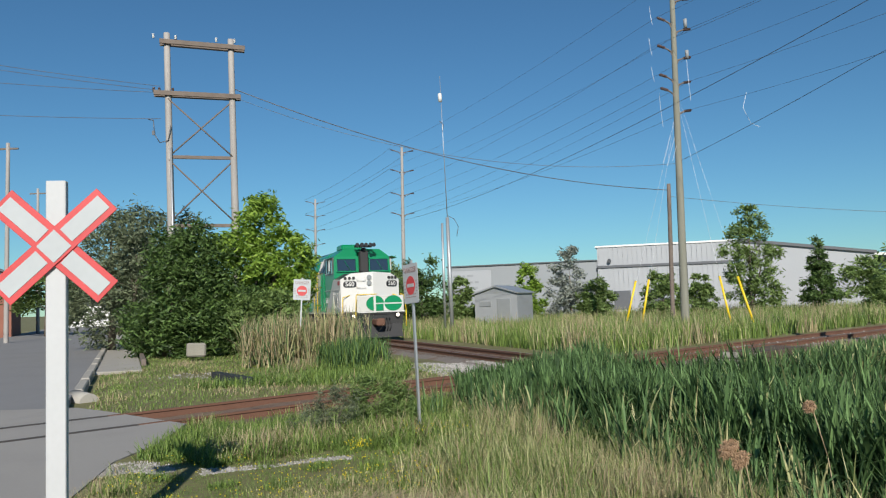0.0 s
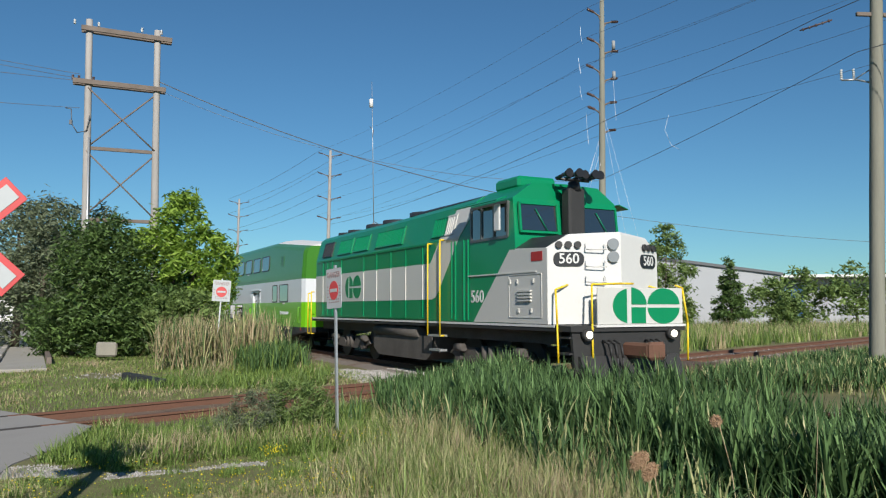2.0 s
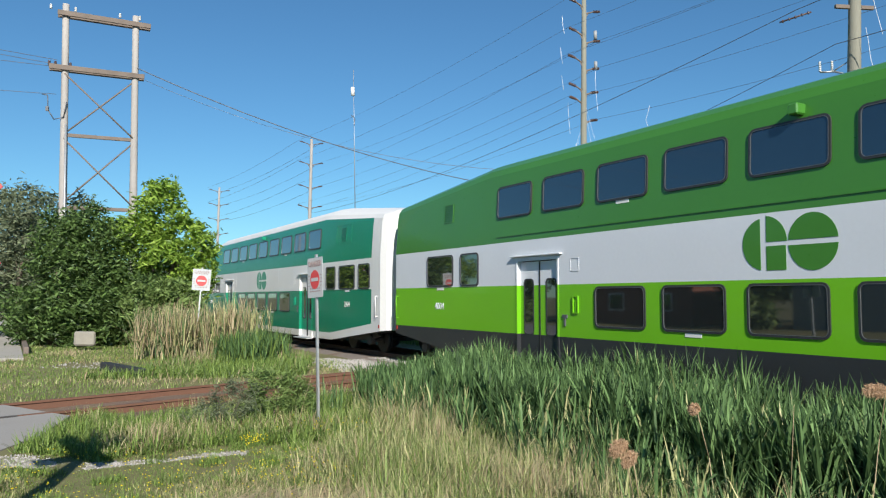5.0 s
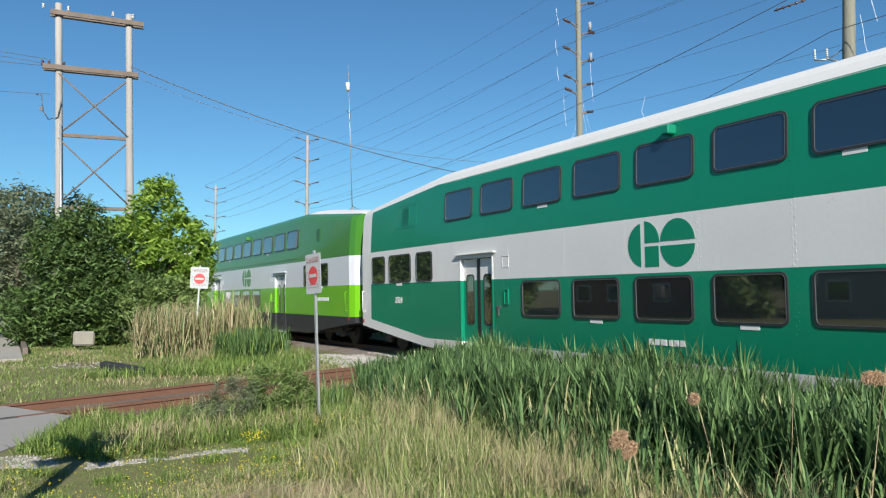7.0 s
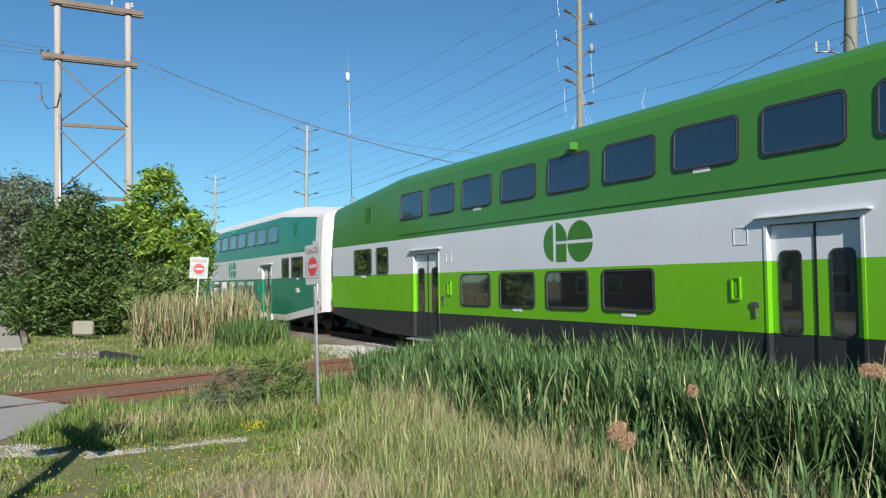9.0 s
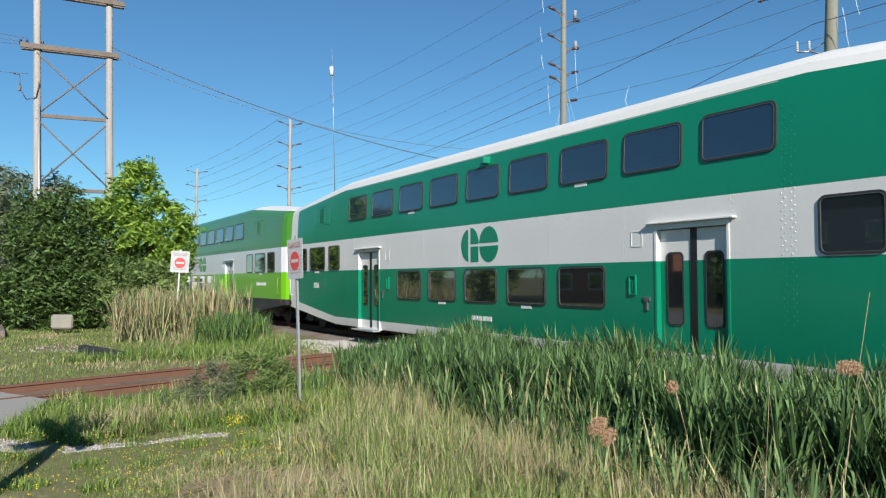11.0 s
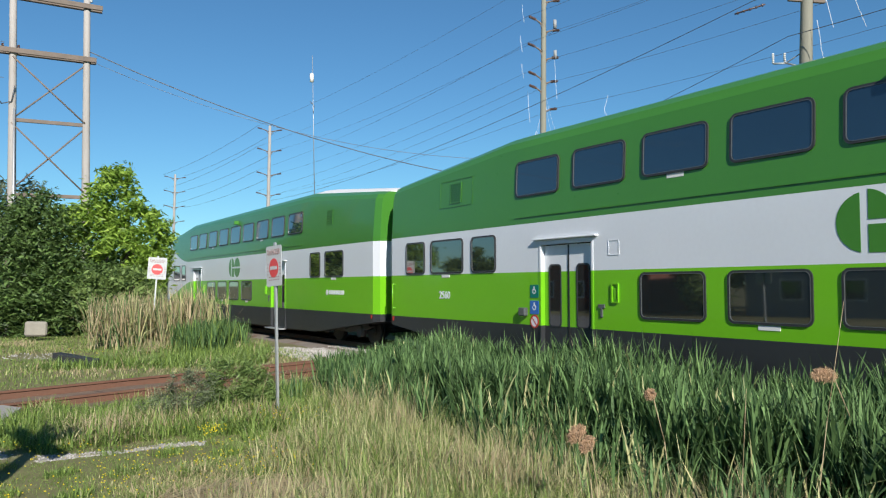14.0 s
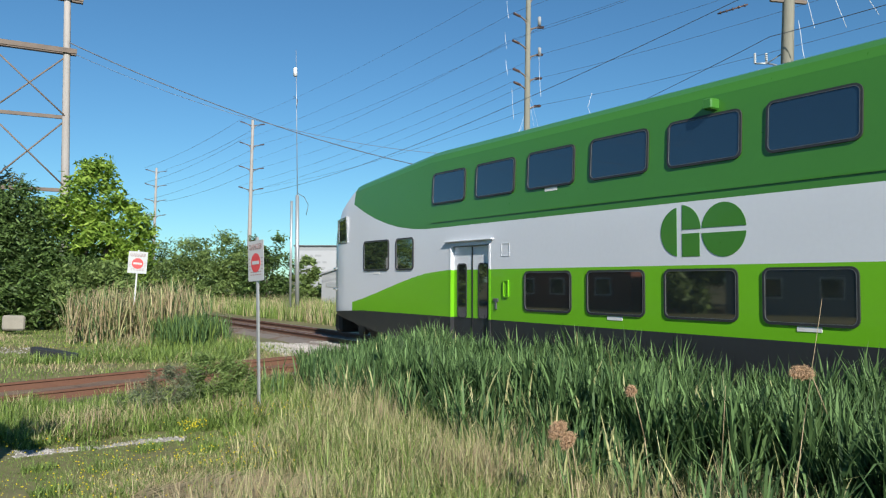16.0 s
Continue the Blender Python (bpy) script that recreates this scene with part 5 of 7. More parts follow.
def two_legged_frame():
    f = thing("pole_frame", "weathered two-legged timber power frame with crossarms and bracing", "utility pole", pose(-12.55, 35.85, -0.2))
    along = Vector((2.75, 0.85, 0))
    for k in (0, 1):
        bm = bmesh.new()
        b = along * k
        t = b + Vector((-0.2 if k == 0 else -0.15, 0, 15.1 - 0.12 * k))
        rings = 7
        prev = None
        for i in range(rings):
            c = b.lerp(t, i / (rings - 1))
            r = 0.20 - 0.06 * i / (rings - 1)
            cur = [bm.verts.new((c.x + r * math.cos(j / 12 * math.tau) * (1 + 0.04 * math.sin(j * 2 + i)), c.y + r * math.sin(j / 12 * math.tau), c.z)) for j in range(12)]
            if prev:
                for j in range(12):
                    bm.faces.new((prev[j], prev[(j + 1) % 12], cur[(j + 1) % 12], cur[j])).smooth = True
            prev = cur
        bm.faces.new(prev)
        part("leg", bm, POLE_WOOD, f)
    ang = math.degrees(math.atan2(along.y, along.x))
    for z, x0, x1 in ((14.72, -0.75, 3.15), (12.15, -0.75, 3.2)):
        for dy in (-0.2, 0.2):
            bm = bmesh.new()
            box(bm, ((x0 + x1) / 2, dy, z - (0.1 if z > 13 else 0.0) ), (x1 - x0, 0.10, 0.22), pose(-0.15, 0, 0, 0, 1.5 if z > 13 else 0.5, ang), bevel=0.012)
            arm = part("crossarm", bm, OLD_WOOD, f)
        for x in ((x0 + 0.1, 0.35, 2.2, x1 - 0.1) if z > 13 else (x0 + 0.1, x0 + 0.35, 0.2)):
            bm = bmesh.new()
            p = along.normalized() * x + Vector((-0.15, 0, z + 0.1))
            insulator(bm, p, p + Vector((0, 0, 0.2)), 0.06)
            part("insulator", bm, PALE_INSULATOR if z > 13 else INSULATOR, arm)
    for z0, z1 in ((11.9, 9.2), (9.0, 6.1)):
        for s in (0, 1):
            bm = bmesh.new()
            rod(bm, along * s + Vector((-0.12, -0.14 + 0.1 * s, z0)), along * (1 - s) + Vector((-0.1, -0.14 + 0.1 * s, z1)), 0.035, seg=6)
            part("brace", bm, OLD_WOOD, f)
    for z in (9.15, 5.9):
        bm = bmesh.new()
        box(bm, (1.4, 0, z), (2.75, 0.1, 0.16), pose(-0.05, 0, 0, 0, 0, ang), bevel=0.01)
        part("crossarm", bm, OLD_WOOD, f)
    bm = bmesh.new()
    bent(bm, [(-1.0, -0.3, 10.9), (-0.75, -0.3, 10.85), (-0.72, -0.3, 10.2), (-0.5, -0.2, 9.8), (-0.1, -0.2, 9.9), (0.02, -0.2, 10.6)], 0.022)
    box(bm, (-0.75, -0.3, 10.25), (0.12, 0.1, 0.2))
    part("cable_loop", bm, WIRE, f)
    bm = bmesh.new()
    rod(bm, (0.12, -0.17, 0.5), (0.0, -0.16, 9.6), 0.05, seg=8)
    part("conduit", bm, GALV, f, "pale metal conduit")


two_legged_frame()


def mast():
    m = thing("antenna_mast", "slim galvanised mast with a white antenna near its tip", "antenna mast", pose(0.34, 40.0, -0.2))
    bm = bmesh.new()
    rod(bm, (0, 0, 0), (-0.06, 0, 6.3), 0.11, 0.09, seg=12)
    part("lower_tube", bm, GALV, m)
    bm = bmesh.new()
    rod(bm, (-0.36, 0, 0.6), (-0.34, 0, 6.0), 0.06, seg=10)
    part("side_tube", bm, GALV, m)
    bm = bmesh.new()
    rod(bm, (-0.06, 0, 6.3), (-0.2, 0, 13.8), 0.022, 0.012, seg=8)
    part("upper_rod", bm, GALV, m)
    bm = bmesh.new()
    rod(bm, (-0.22, -0.02, 12.42), (-0.23, -0.02, 12.85), 0.10, seg=12)
    part("antenna", bm, ROOF_WHITE, m, "white cylindrical antenna")
    bm = bmesh.new()
    bent(bm, [(-0.05, 0, 6.4), (0.3, 0, 6.2), (0.5, 0, 5.8), (0.4, 0, 5.3)], 0.015)
    part("cable", bm, WIRE, m)
    bm = bmesh.new()
    bent(bm, [(-0.3, 0, 11.4), (-0.1, 0, 11.2), (-0.15, 0, 10.8)], 0.02)
    part("side_antenna", bm, WIRE, m)


mast()
wood_pole("utility_pole", (12.65, 43.2, -0.2), (12.8, 43.1, 7.9), 0.13, 0.11, OLD_WOOD, "short dark service pole beyond the tracks")
road_poles = [wood_pole("utility_pole", (-29.6, 52.2, -0.2), (-29.5, 52.2, 13.6), 0.16, 0.12, POLE_WOOD, "grey utility pole beside the road"),
              wood_pole("utility_pole", (-40.5, 77, -0.2), (-40.5, 77, 14.5), 0.17, 0.12, POLE_WOOD, "grey utility pole beside the road")]
for p, z in zip(road_poles, (13.4, 14.2)):
    bm = bmesh.new()
    box(bm, (0, 0, z), (1.6, 0.1, 0.12))
    part("crossarm", bm, OLD_WOOD, p)

# ---- signs ----


def crossbuck():
    c = thing("crossbuck_sign", "white and red railway crossbuck on a white post", "railway sign", pose(-2.735, 5.46, -0.15, 0, 0, 8))
    bm = bmesh.new()
    box(bm, (0, 0, 1.41), (0.135, 0.06, 2.83), bevel=0.006)
    box(bm, (0, 0.05, 1.41), (0.03, 0.09, 2.83), bevel=0.004)
    part("post", bm, WHITE_POST, c)
    for k, s in enumerate((1, -1)):
        bm = bmesh.new()
        m = pose(0, -0.045 - 0.012 * k, 2.355, 0, s * 43, 0)
        box(bm, (0, 0, 0), (0.97, 0.008, 0.205), m, bevel=0.002)
        blade = part("blade", bm, SIGN_RED, c, "red-edged white crossing blade")
        for a, b in ((-0.455, -0.11), (0.11, 0.455)):
            bm = bmesh.new()
            box(bm, ((a + b) / 2, -0.0065, 0), (b - a, 0.004, 0.118), m)
            part("white_band", bm, SIGN_WHITE, blade)
    bm = bmesh.new()
    box(bm, (0, -0.0645, 2.355), (0.165, 0.004, 0.165), pose(0, 0, 0) , bevel=0.0)
    bmesh.ops.rotate(bm, cent=(0, 0, 2.355), matrix=Matrix.Rotation(radians(45), 3, "Y"), verts=bm.verts[:])
    part("white_centre", bm, SIGN_WHITE, c)


crossbuck()


def danger_sign(foot, top, w, h, turn, lean, label):
    s = thing("warning_sign", label, "warning sign", pose(*foot, 0, lean, turn), "danger signs")
    bm = bmesh.new()
    z1 = top
    for dx in (-0.018, 0.018):
        box(bm, (dx, 0.012, z1 / 2), (0.008, 0.028, z1))
    box(bm, (0, 0, z1 / 2), (0.042, 0.008, z1))
    part("post", bm, GALV, s)
    bm = bmesh.new()
    plate(bm, [(x, z + z1 - h / 2 - 0.05) for x, z in rounded(w, h, 0.02)], -0.014, -0.008)
    p = part("sign_plate", bm, SIGN_WHITE, s)
    bm = bmesh.new()
    r = 0.3 * w
    cz = z1 - h * 0.55 - 0.05
    plate(bm, [(r * math.cos(a / 24 * math.tau), cz + r * math.sin(a / 24 * math.tau)) for a in range(24)], -0.018, -0.013)
    disc = part("red_disc", bm, SIGN_RED, p)
    bm = bmesh.new()
    box(bm, (0, -0.0195, cz), (r * 1.5, 0.004, r * 0.36))
    part("white_bar", bm, SIGN_WHITE, disc)
    writing("DANGER", h * 0.17, TEXT_GREY, p, pose(0, -0.016, z1 - h * 0.15 - 0.05), "lettering")
    for zz, n in ((z1 - h * 0.30, 5), (z1 - h * 0.86, 6), (z1 - h * 0.93, 5)):
        for i in range(n):
            bm = bmesh.new()
            box(bm, (-0.36 * w + 0.72 * w * (i + 0.5) / n, -0.0155, zz), (0.5 * w / n, 0.003, h * 0.028))
            part("print_bar", bm, TEXT_GREY, p)
    for sx in (-1, 1):
        for i in range(4):
            bm = bmesh.new()
            box(bm, (sx * w * 0.4, -0.0155, cz + 0.06 - 0.05 * i), (w * 0.1, 0.003, h * 0.02))
            part("print_bar", bm, TEXT_GREY, p)


danger_sign((-4.69, 24.66, -0.15), 2.80, 0.54, 0.66, 10, 3.5, "white danger sign with red no-entry disc on a steel post")
danger_sign((-0.43, 11.29, -0.15), 2.50, 0.46, 0.58, -60, -2.8, "white danger sign turned aside beside the reeds")

# ---- loose things on the verge ----
bm = bmesh.new()
box(bm, (0, 0, 0.2), (0.68, 0.5, 0.5), bevel=0.06)
o = finish("stone_block", bm, STONE)
o.matrix_basis = pose(-9.2, 28.55, ground_height(-9.2, 28.55) - 0.03 + 0.25, 0, 2, 20)
tagged(o, "squared pale limestone block on the grass", "stone block")
bm = bmesh.new()
box(bm, (0, 0, 0.09), (1.25, 0.24, 0.2), bevel=0.02)
o = finish("discarded_tie", bm, SKIRT)
o.matrix_basis = pose(-5.35, 19.4, ground_height(-5.35, 19.4) + 0.05, 0, 6, -28)
tagged(o, "dark discarded railway tie lying in the grass", "railway tie")
# stack of new ties by the track
bm = bmesh.new()
box(bm, (0, 0, 0.085), (0.22, 2.5, 0.17), bevel=0.01, mat=0)
for s in (-1, 1):
    box(bm, (0, s * 1.252, 0.085), (0.19, 0.008, 0.14), mat=1)
o = finish("railway_tie", bm, [TIE, TIMBER_END])
first = tagged(o, "dark railway tie with pale cut end, stacked beside the track", "railway tie", "stacked ties")
spots = [(0, 0, 0), (0.25, 0.06, 0), (0.5, -0.05, 0), (0.75, 0.08, 0), (1.0, 0, 0), (0.12, 0.2, 0.17), (0.38, 0.12, 0.17), (0.66, 0.2, 0.17), (0.9, 0.16, 0.17)]
base = on_cross(19.5, -2.9, -0.12)
for i, (a, b, z) in enumerate(spots):
    p = base + CROSS_DIR * b + CROSS_N * (a - 0.5)
    m = pose(p.x, p.y, -0.14 + z, 0, 0, math.degrees(math.atan2(CROSS_DIR.y, CROSS_DIR.x)) - 90 + 3 * math.sin(i * 2.3))
    if i == 0:
        first.matrix_basis = m
    else:
        copy_thing(first, m)

# ---- buildings ----


def warehouse():
    w = thing("warehouse", "long low white corrugated steel warehouse with flat roof", "warehouse", pose(1.3, 95.0, -0.2, 0, 0, -14.2))

    def wall(name, x0, x1, z0, z1, y, mat, ribs=0.0, z1b=None):
        bm = bmesh.new()
        z1b = z1 if z1b is None else z1b
        plate(bm, [(x0, z0), (x1, z0), (x1, z1b), (x0, z1)], y, y + 0.3)
        sheet = part(name, bm, mat, w)
        if ribs:
            bm = bmesh.new()
            n = int((x1 - x0) / ribs)
            for i in range(n):
                x = x0 + (i + 0.5) * ribs
                box(bm, (x, y - 0.03, (z0 + z1 + (z1b - z1) * i / n) / 2), (ribs * 0.35, 0.07, z1 + (z1b - z1) * i / n - z0 - 0.02))
            tagged(part("wall_ribs", bm, mat, sheet), kind="stuff")
        return sheet
    wall("office_wall", -1, 17.3, 0, 6.1, 0.4, GREY_WALL)
    wall("front_wall", 17.3, 33, 0, 5.2, 0.0, CORRUGATED, 0.55)
    wall("upper_wall", 17.3, 33, 5.5, 7.7, 0.15, CORRUGATED, 0.55)
    wall("gable_wall", 33, 46.5, 0, 7.5, -0.6, CORRUGATED, 0.0, 5.6)
    wall("end_bay_wall", 46.5, 60, 0, 5.4, 2.5, CORRUGATED, 0.8)
    bm = bmesh.new()
    box(bm, (25.1, 0.05, 5.36), (15.6, 0.5, 0.28))
    box(bm, (8.2, 0.5, 6.2), (18.6, 0.6, 0.14))
    part("dark_trim", bm, SHADE_GREY, w)
    bm = bmesh.new()
    plate(bm, [(33, 7.5), (46.8, 5.55), (46.8, 5.85), (33, 7.85)], -0.9, 18)
    part("gable_roof", bm, SHADE_GREY, w)
    bm = bmesh.new()
    box(bm, (8.2, 12, 6.16), (18.6, 23, 0.2))
    box(bm, (25, 12, 7.75), (15.8, 24, 0.2))
    box(bm, (53, 9, 5.5), (15, 18, 0.3))
    part("roof", bm, ROOF_WHITE, w)
    bm = bmesh.new()
    for x0, x1, y, z in ((-1, 17.3, 24, 6.1), (17.3, 33, 24, 7.7), (33, 46.5, 18, 5.6), (46.5, 60, 18, 5.4)):
        box(bm, ((x0 + x1) / 2, y, z / 2), (x1 - x0, 0.3, z))
    for x in (-1, 60):
        box(bm, (x, 12 if x < 0 else 10, 2.7), (0.3, 22 if x < 0 else 15, 5.4))
    part("rear_wall", bm, GREY_WALL, w)
    bm = bmesh.new()
    box(bm, (1.9, 0.36, 4.3), (5.2, 0.1, 2.6), bevel=0.02)
    b = part("wall_sign", bm, CORRUGATED, w)
    bm = bmesh.new()
    for z, ws in ((5.0, (0.9, 0.3, 0.8)), (4.2, (0.5, 0.5, 0.9, 0.5)), (3.5, (1.2, 0.7, 0.6))):
        x = -0.2
        for q in ws:
            box(bm, (x + q / 2, 0.3, z), (q, 0.03, 0.24))
            x += q + 0.25
    part("sign_print", bm, SHED_GREY, b)
    for x in (20.0, 23.5, 28.5):
        bm = bmesh.new()
        box(bm, (x, -0.06, 1.4), (1.9, 0.12, 2.2))
        part("loading_door", bm, SHADE_GREY, w)
    bm = bmesh.new()
    box(bm, (48.5, 2.4, 2.3), (2.6, 0.2, 3.6))
    part("loading_door", bm, BLUE, w)
    bm = bmesh.new()
    rod(bm, (18.7, 0.0, 6.1), (18.7, -0.35, 6.0), 0.22, seg=10)
    part("wall_lamp", bm, SHADE_GREY, w)


warehouse()


def shed():
    s = thing("equipment_shed", "small grey metal equipment shed with a low gable roof", "shed", pose(3.7, 48.6, -0.2, 0, 0, -30))
    bm = bmesh.new()
    box(bm, (0, 0, 1.15), (2.9, 2.3, 2.3))
    part("wall", bm, SHED_GREY, s)
    bm = bmesh.new()
    plate(bm, [(-1.55, 2.28), (0, 2.72), (1.55, 2.28), (1.55, 2.36), (0, 2.82), (-1.55, 2.36)], -1.3, 1.3)
    plate(bm, [(-1.45, 2.3), (1.45, 2.3), (0, 2.7)], -1.15, 1.15)
    part("roof", bm, GALV, s)
    bm = bmesh.new()
    box(bm, (0.55, -1.17, 1.05), (0.9, 0.05, 1.9), bevel=0.01)
    box(bm, (-0.7, -1.17, 1.7), (0.8, 0.05, 0.3), bevel=0.01)
    d = part("door", bm, GALV, s)
    return s


shed()


def house(m, w, d, h, wall_mat, label, storeys=1):
    o = thing("house", label, "house", m, "houses along the road")
    bm = bmesh.new()
    box(bm, (0, 0, h / 2), (w, d, h))
    part("wall", bm, wall_mat, o)
    bm = bmesh.new()
    plate(bm, [(-w / 2 - 0.4, h - 0.1), (0, h + w * 0.22), (w / 2 + 0.4, h - 0.1), (w / 2 + 0.4, h + 0.1), (0, h + w * 0.22 + 0.25), (-w / 2 - 0.4, h + 0.1)], -d / 2 - 0.4, d / 2 + 0.4)
    plate(bm, [(-w / 2, h), (w / 2, h), (0, h + w * 0.21)], -d / 2 + 0.02, d / 2 - 0.02)
    part("roof", bm, SHADE_GREY, o)
    for st in range(storeys):
        for x in (-w * 0.3, 0.05 * w, w * 0.3):
            for sy in (-1, 1):
                bm = bmesh.new()
                ring(bm, rounded(1.3, 1.2, 0.02), rounded(1.14, 1.04, 0.02), -0.05, 0.03)
                fr = part("window", bm, ROOF_WHITE, o)
                fr.matrix_basis = pose(x, sy * d / 2, 1.6 + 2.7 * st, 0, 0, 0 if sy < 0 else 180)
                bm = bmesh.new()
                plate(bm, rounded(1.14, 1.04, 0.02), -0.02, 0.0)
                part("pane", bm, PANE, fr)
    return o


house(pose(-50, 112, -0.2, 0, 0, 20), 9, 8, 3.0, ROOF_WHITE, "white bungalow at the far end of the road")
house(pose(-45, 71, -0.2, 0, 0, 24), 10, 9, 5.6, BRICK_RED, "red brick house behind the roadside poles", 2)
# what the coach windows mirror from behind the viewer
house(pose(-34, 13, -0.2, 0, 0, 95), 13, 9, 5.6, GREY_WALL, "grey two-storey house across the road", 2)
house(pose(-37, 31, -0.2, 0, 0, 100), 11, 9, 5.6, BRICK_RED, "brick house across the road", 2)
house(pose(-33, -6, -0.2, 0, 0, 85), 12, 9, 5.4, BRICK_RED, "brick house across the road", 2)


def parked_car(m, mat, label):
    c = thing("parked_car", label, "car", m, "parked cars")
    bm = bmesh.new()
    plate(bm, [(-2.2, 0.35), (2.2, 0.35), (2.25, 0.75), (1.2, 0.95), (0.6, 1.42), (-1.1, 1.45), (-1.9, 0.98), (-2.25, 0.9)], -0.85, 0.85)
    part("body", bm, mat, c)
    bm = bmesh.new()
    plate(bm, [(1.05, 0.97), (0.55, 1.36), (-1.05, 1.38), (-1.7, 0.98)], -0.87, 0.87)
    part("glass", bm, PANE, c)
    for x in (-1.35, 1.35):
        for s in (-1, 1):
            bm = bmesh.new()
            rod(bm, (x, s * 0.65, 0.33), (x, s * 0.88, 0.33), 0.33, seg=16)
            part("wheel", bm, NUMBER_BLACK, c)


parked_car(pose(-40, 92, -0.05, 0, 0, 110), ROOF_WHITE, "white car parked at the far end of the road")
parked_car(pose(-29.5, 74, -0.05, 0, 0, 112), SHED_GREY, "grey car parked by the sidewalk")

# ---- plants ----
rng = np.random.default_rng(7)


def strips(name, roots, length, width, lean, heading, bend, mats, label, category, mat_index=None, segs=2):
    """Many narrow pointed leaves in one mesh: each rises from its root, leans along its heading and bends over."""
    n = len(roots)
    roots = np.asarray(roots, float)
    hx, hy = np.cos(heading), np.sin(heading)
    wx, wy = -hy, hx
    pts = []
    for k in range(segs + 1):
        u = k / segs
        ang = lean + bend * u
        out = length * u * np.sin(ang)
        up = length * u * np.cos(np.minimum(ang, 2.2))
        c = roots + np.stack([hx * out, hy * out, up], 1)
        if k < segs:
            w = width * (1.0 if k == 0 else 1.0 - 0.45 * u) * 0.5
            pts.append(c + np.stack([wx * w, wy * w, np.zeros(n)], 1))
            pts.append(c - np.stack([wx * w, wy * w, np.zeros(n)], 1))
        else:
            pts.append(c)
    m = len(pts)
    v = np.stack(pts, 1).reshape(-1, 3)
    b = np.arange(n) * m
    me = bpy.data.meshes.new(name)
    quads, tris = segs - 1, 1
    loops = []
    for k in range(quads):
        loops.append(np.stack([b + 2 * k, b + 2 * k + 1, b + 2 * k + 3, b + 2 * k + 2], 1))
    loops.append(np.stack([b + 2 * quads, b + 2 * quads + 1, b + m - 1], 1))
    flat_loops = np.concatenate([l.reshape(-1) for l in loops])
    sizes = np.concatenate([np.full(n, 4)] * quads + [np.full(n, 3)])
    starts = np.concatenate([[0], np.cumsum(sizes)[:-1]])
    me.vertices.add(len(v))
    me.vertices.foreach_set("co", v.reshape(-1).astype(np.float32))
    me.loops.add(len(flat_loops))
    me.loops.foreach_set("vertex_index", flat_loops.astype(np.int32))
    me.polygons.add(len(sizes))
    me.polygons.foreach_set("loop_start", starts.astype(np.int32))
    for mm in mats:
        me.materials.append(mm)
    if mat_index is not None:
        me.polygons.foreach_set("material_index", np.concatenate([mat_index] * (quads + 1)).astype(np.int32))
    me.update(calc_edges=True)
    me.validate()
    return tagged(new(name, me), label, category, kind="stuff")


def scatter(n, x0, x1, y0, y1, keep):
    out = np.empty((0, 2))
    while len(out) < n:
        p = np.stack([rng.uniform(x0, x1, n), rng.uniform(y0, y1, n)], 1)
        out = np.concatenate([out, p[keep(p[:, 0], p[:, 1])]])
    return out[:n]


def on_ground(p, lift=-0.02):
    return np.array([(x, y, ground_height(x, y) + lift) for x, y in p])


def main_d(x, y):
    return x * SIDE.x + y * SIDE.y - TRACK_OFF


def cross_d(x, y):
    return x * CROSS_N.x + y * CROSS_N.y - CROSS_OFF


def off_road(x, y):
    return x > np.where(y > 14.5, kerb_line(y) + 0.4, np.where(y > 12, -4.0, np.where(y > 7, -3.75, -3.4 + (7 - y) * 0.2)))


def clumpy(x, y, s, seed):
    return np.array([noise.noise((a * s, b * s, seed)) for a, b in zip(x, y)])


def reed_front(x, y):
    wave = 0.55 * np.sin(y * 1.9 + x) * np.sin(x * 2.3 + 0.7 * y) + 0.3 * np.sin(5.1 * y + 3.7 * x)
    return x > np.interp(y, [3, 6, 8, 10, 11.5, 12.5, 13.5], [4.7, 4.0, 3.35, 2.55, 1.45, 0.7, 0.15]) + wave * 0.45


def bare(x, y):
    """Worn places: the stone path by the crossing and the flattened straw patch."""
    path = np.abs(y - (8.75 + 0.32 * (x + 3.7) + 0.07 * np.sin(3.1 * x))) < np.clip(0.14 - 0.22 * (x + 2.6), 0.12, 0.48)
    path &= x < -1.2
    straw = ((x + 0.45) / 0.9) ** 2 + ((y - 7.0) / 0.55) ** 2 < 1
    return path | straw


def grass(name, n, box4, keep, lo, hi, w, mats, weights, label, lean=0.5, bend=0.7):
    p = scatter(n, *box4, keep)
    r = on_ground(p)
    tone = clumpy(p[:, 0], p[:, 1], 0.6, 2.0)
    h = rng.uniform(lo, hi, n) * (1 + 0.5 * tone)
    mi = np.searchsorted(np.cumsum(weights), np.clip(rng.uniform(0, 1, n) - 0.12 + 0.95 * tone, 0, 0.999))
    return strips(name, r, h, rng.uniform(0.7, 1.3, n) * w, rng.uniform(0, lean, n), rng.uniform(0, math.tau, n), rng.uniform(0, bend, n), mats, label, "grass", mi)


def lawn_keep(x, y):
    return off_road(x, y) & (cross_d(x, y) < -1.3) & ~reed_front(x, y - 0.6) & ~(bare(x, y) & (rng.uniform(0, 1, len(x)) < 0.84))


def mown(x, y):
    """Where the short grass near the crossing gives way to the long grass."""
    return x < -0.35 + 0.16 * (y - 7) + 0.25 * np.sin(1.9 * y + 0.6) + rng.normal(0, 0.16, len(x))


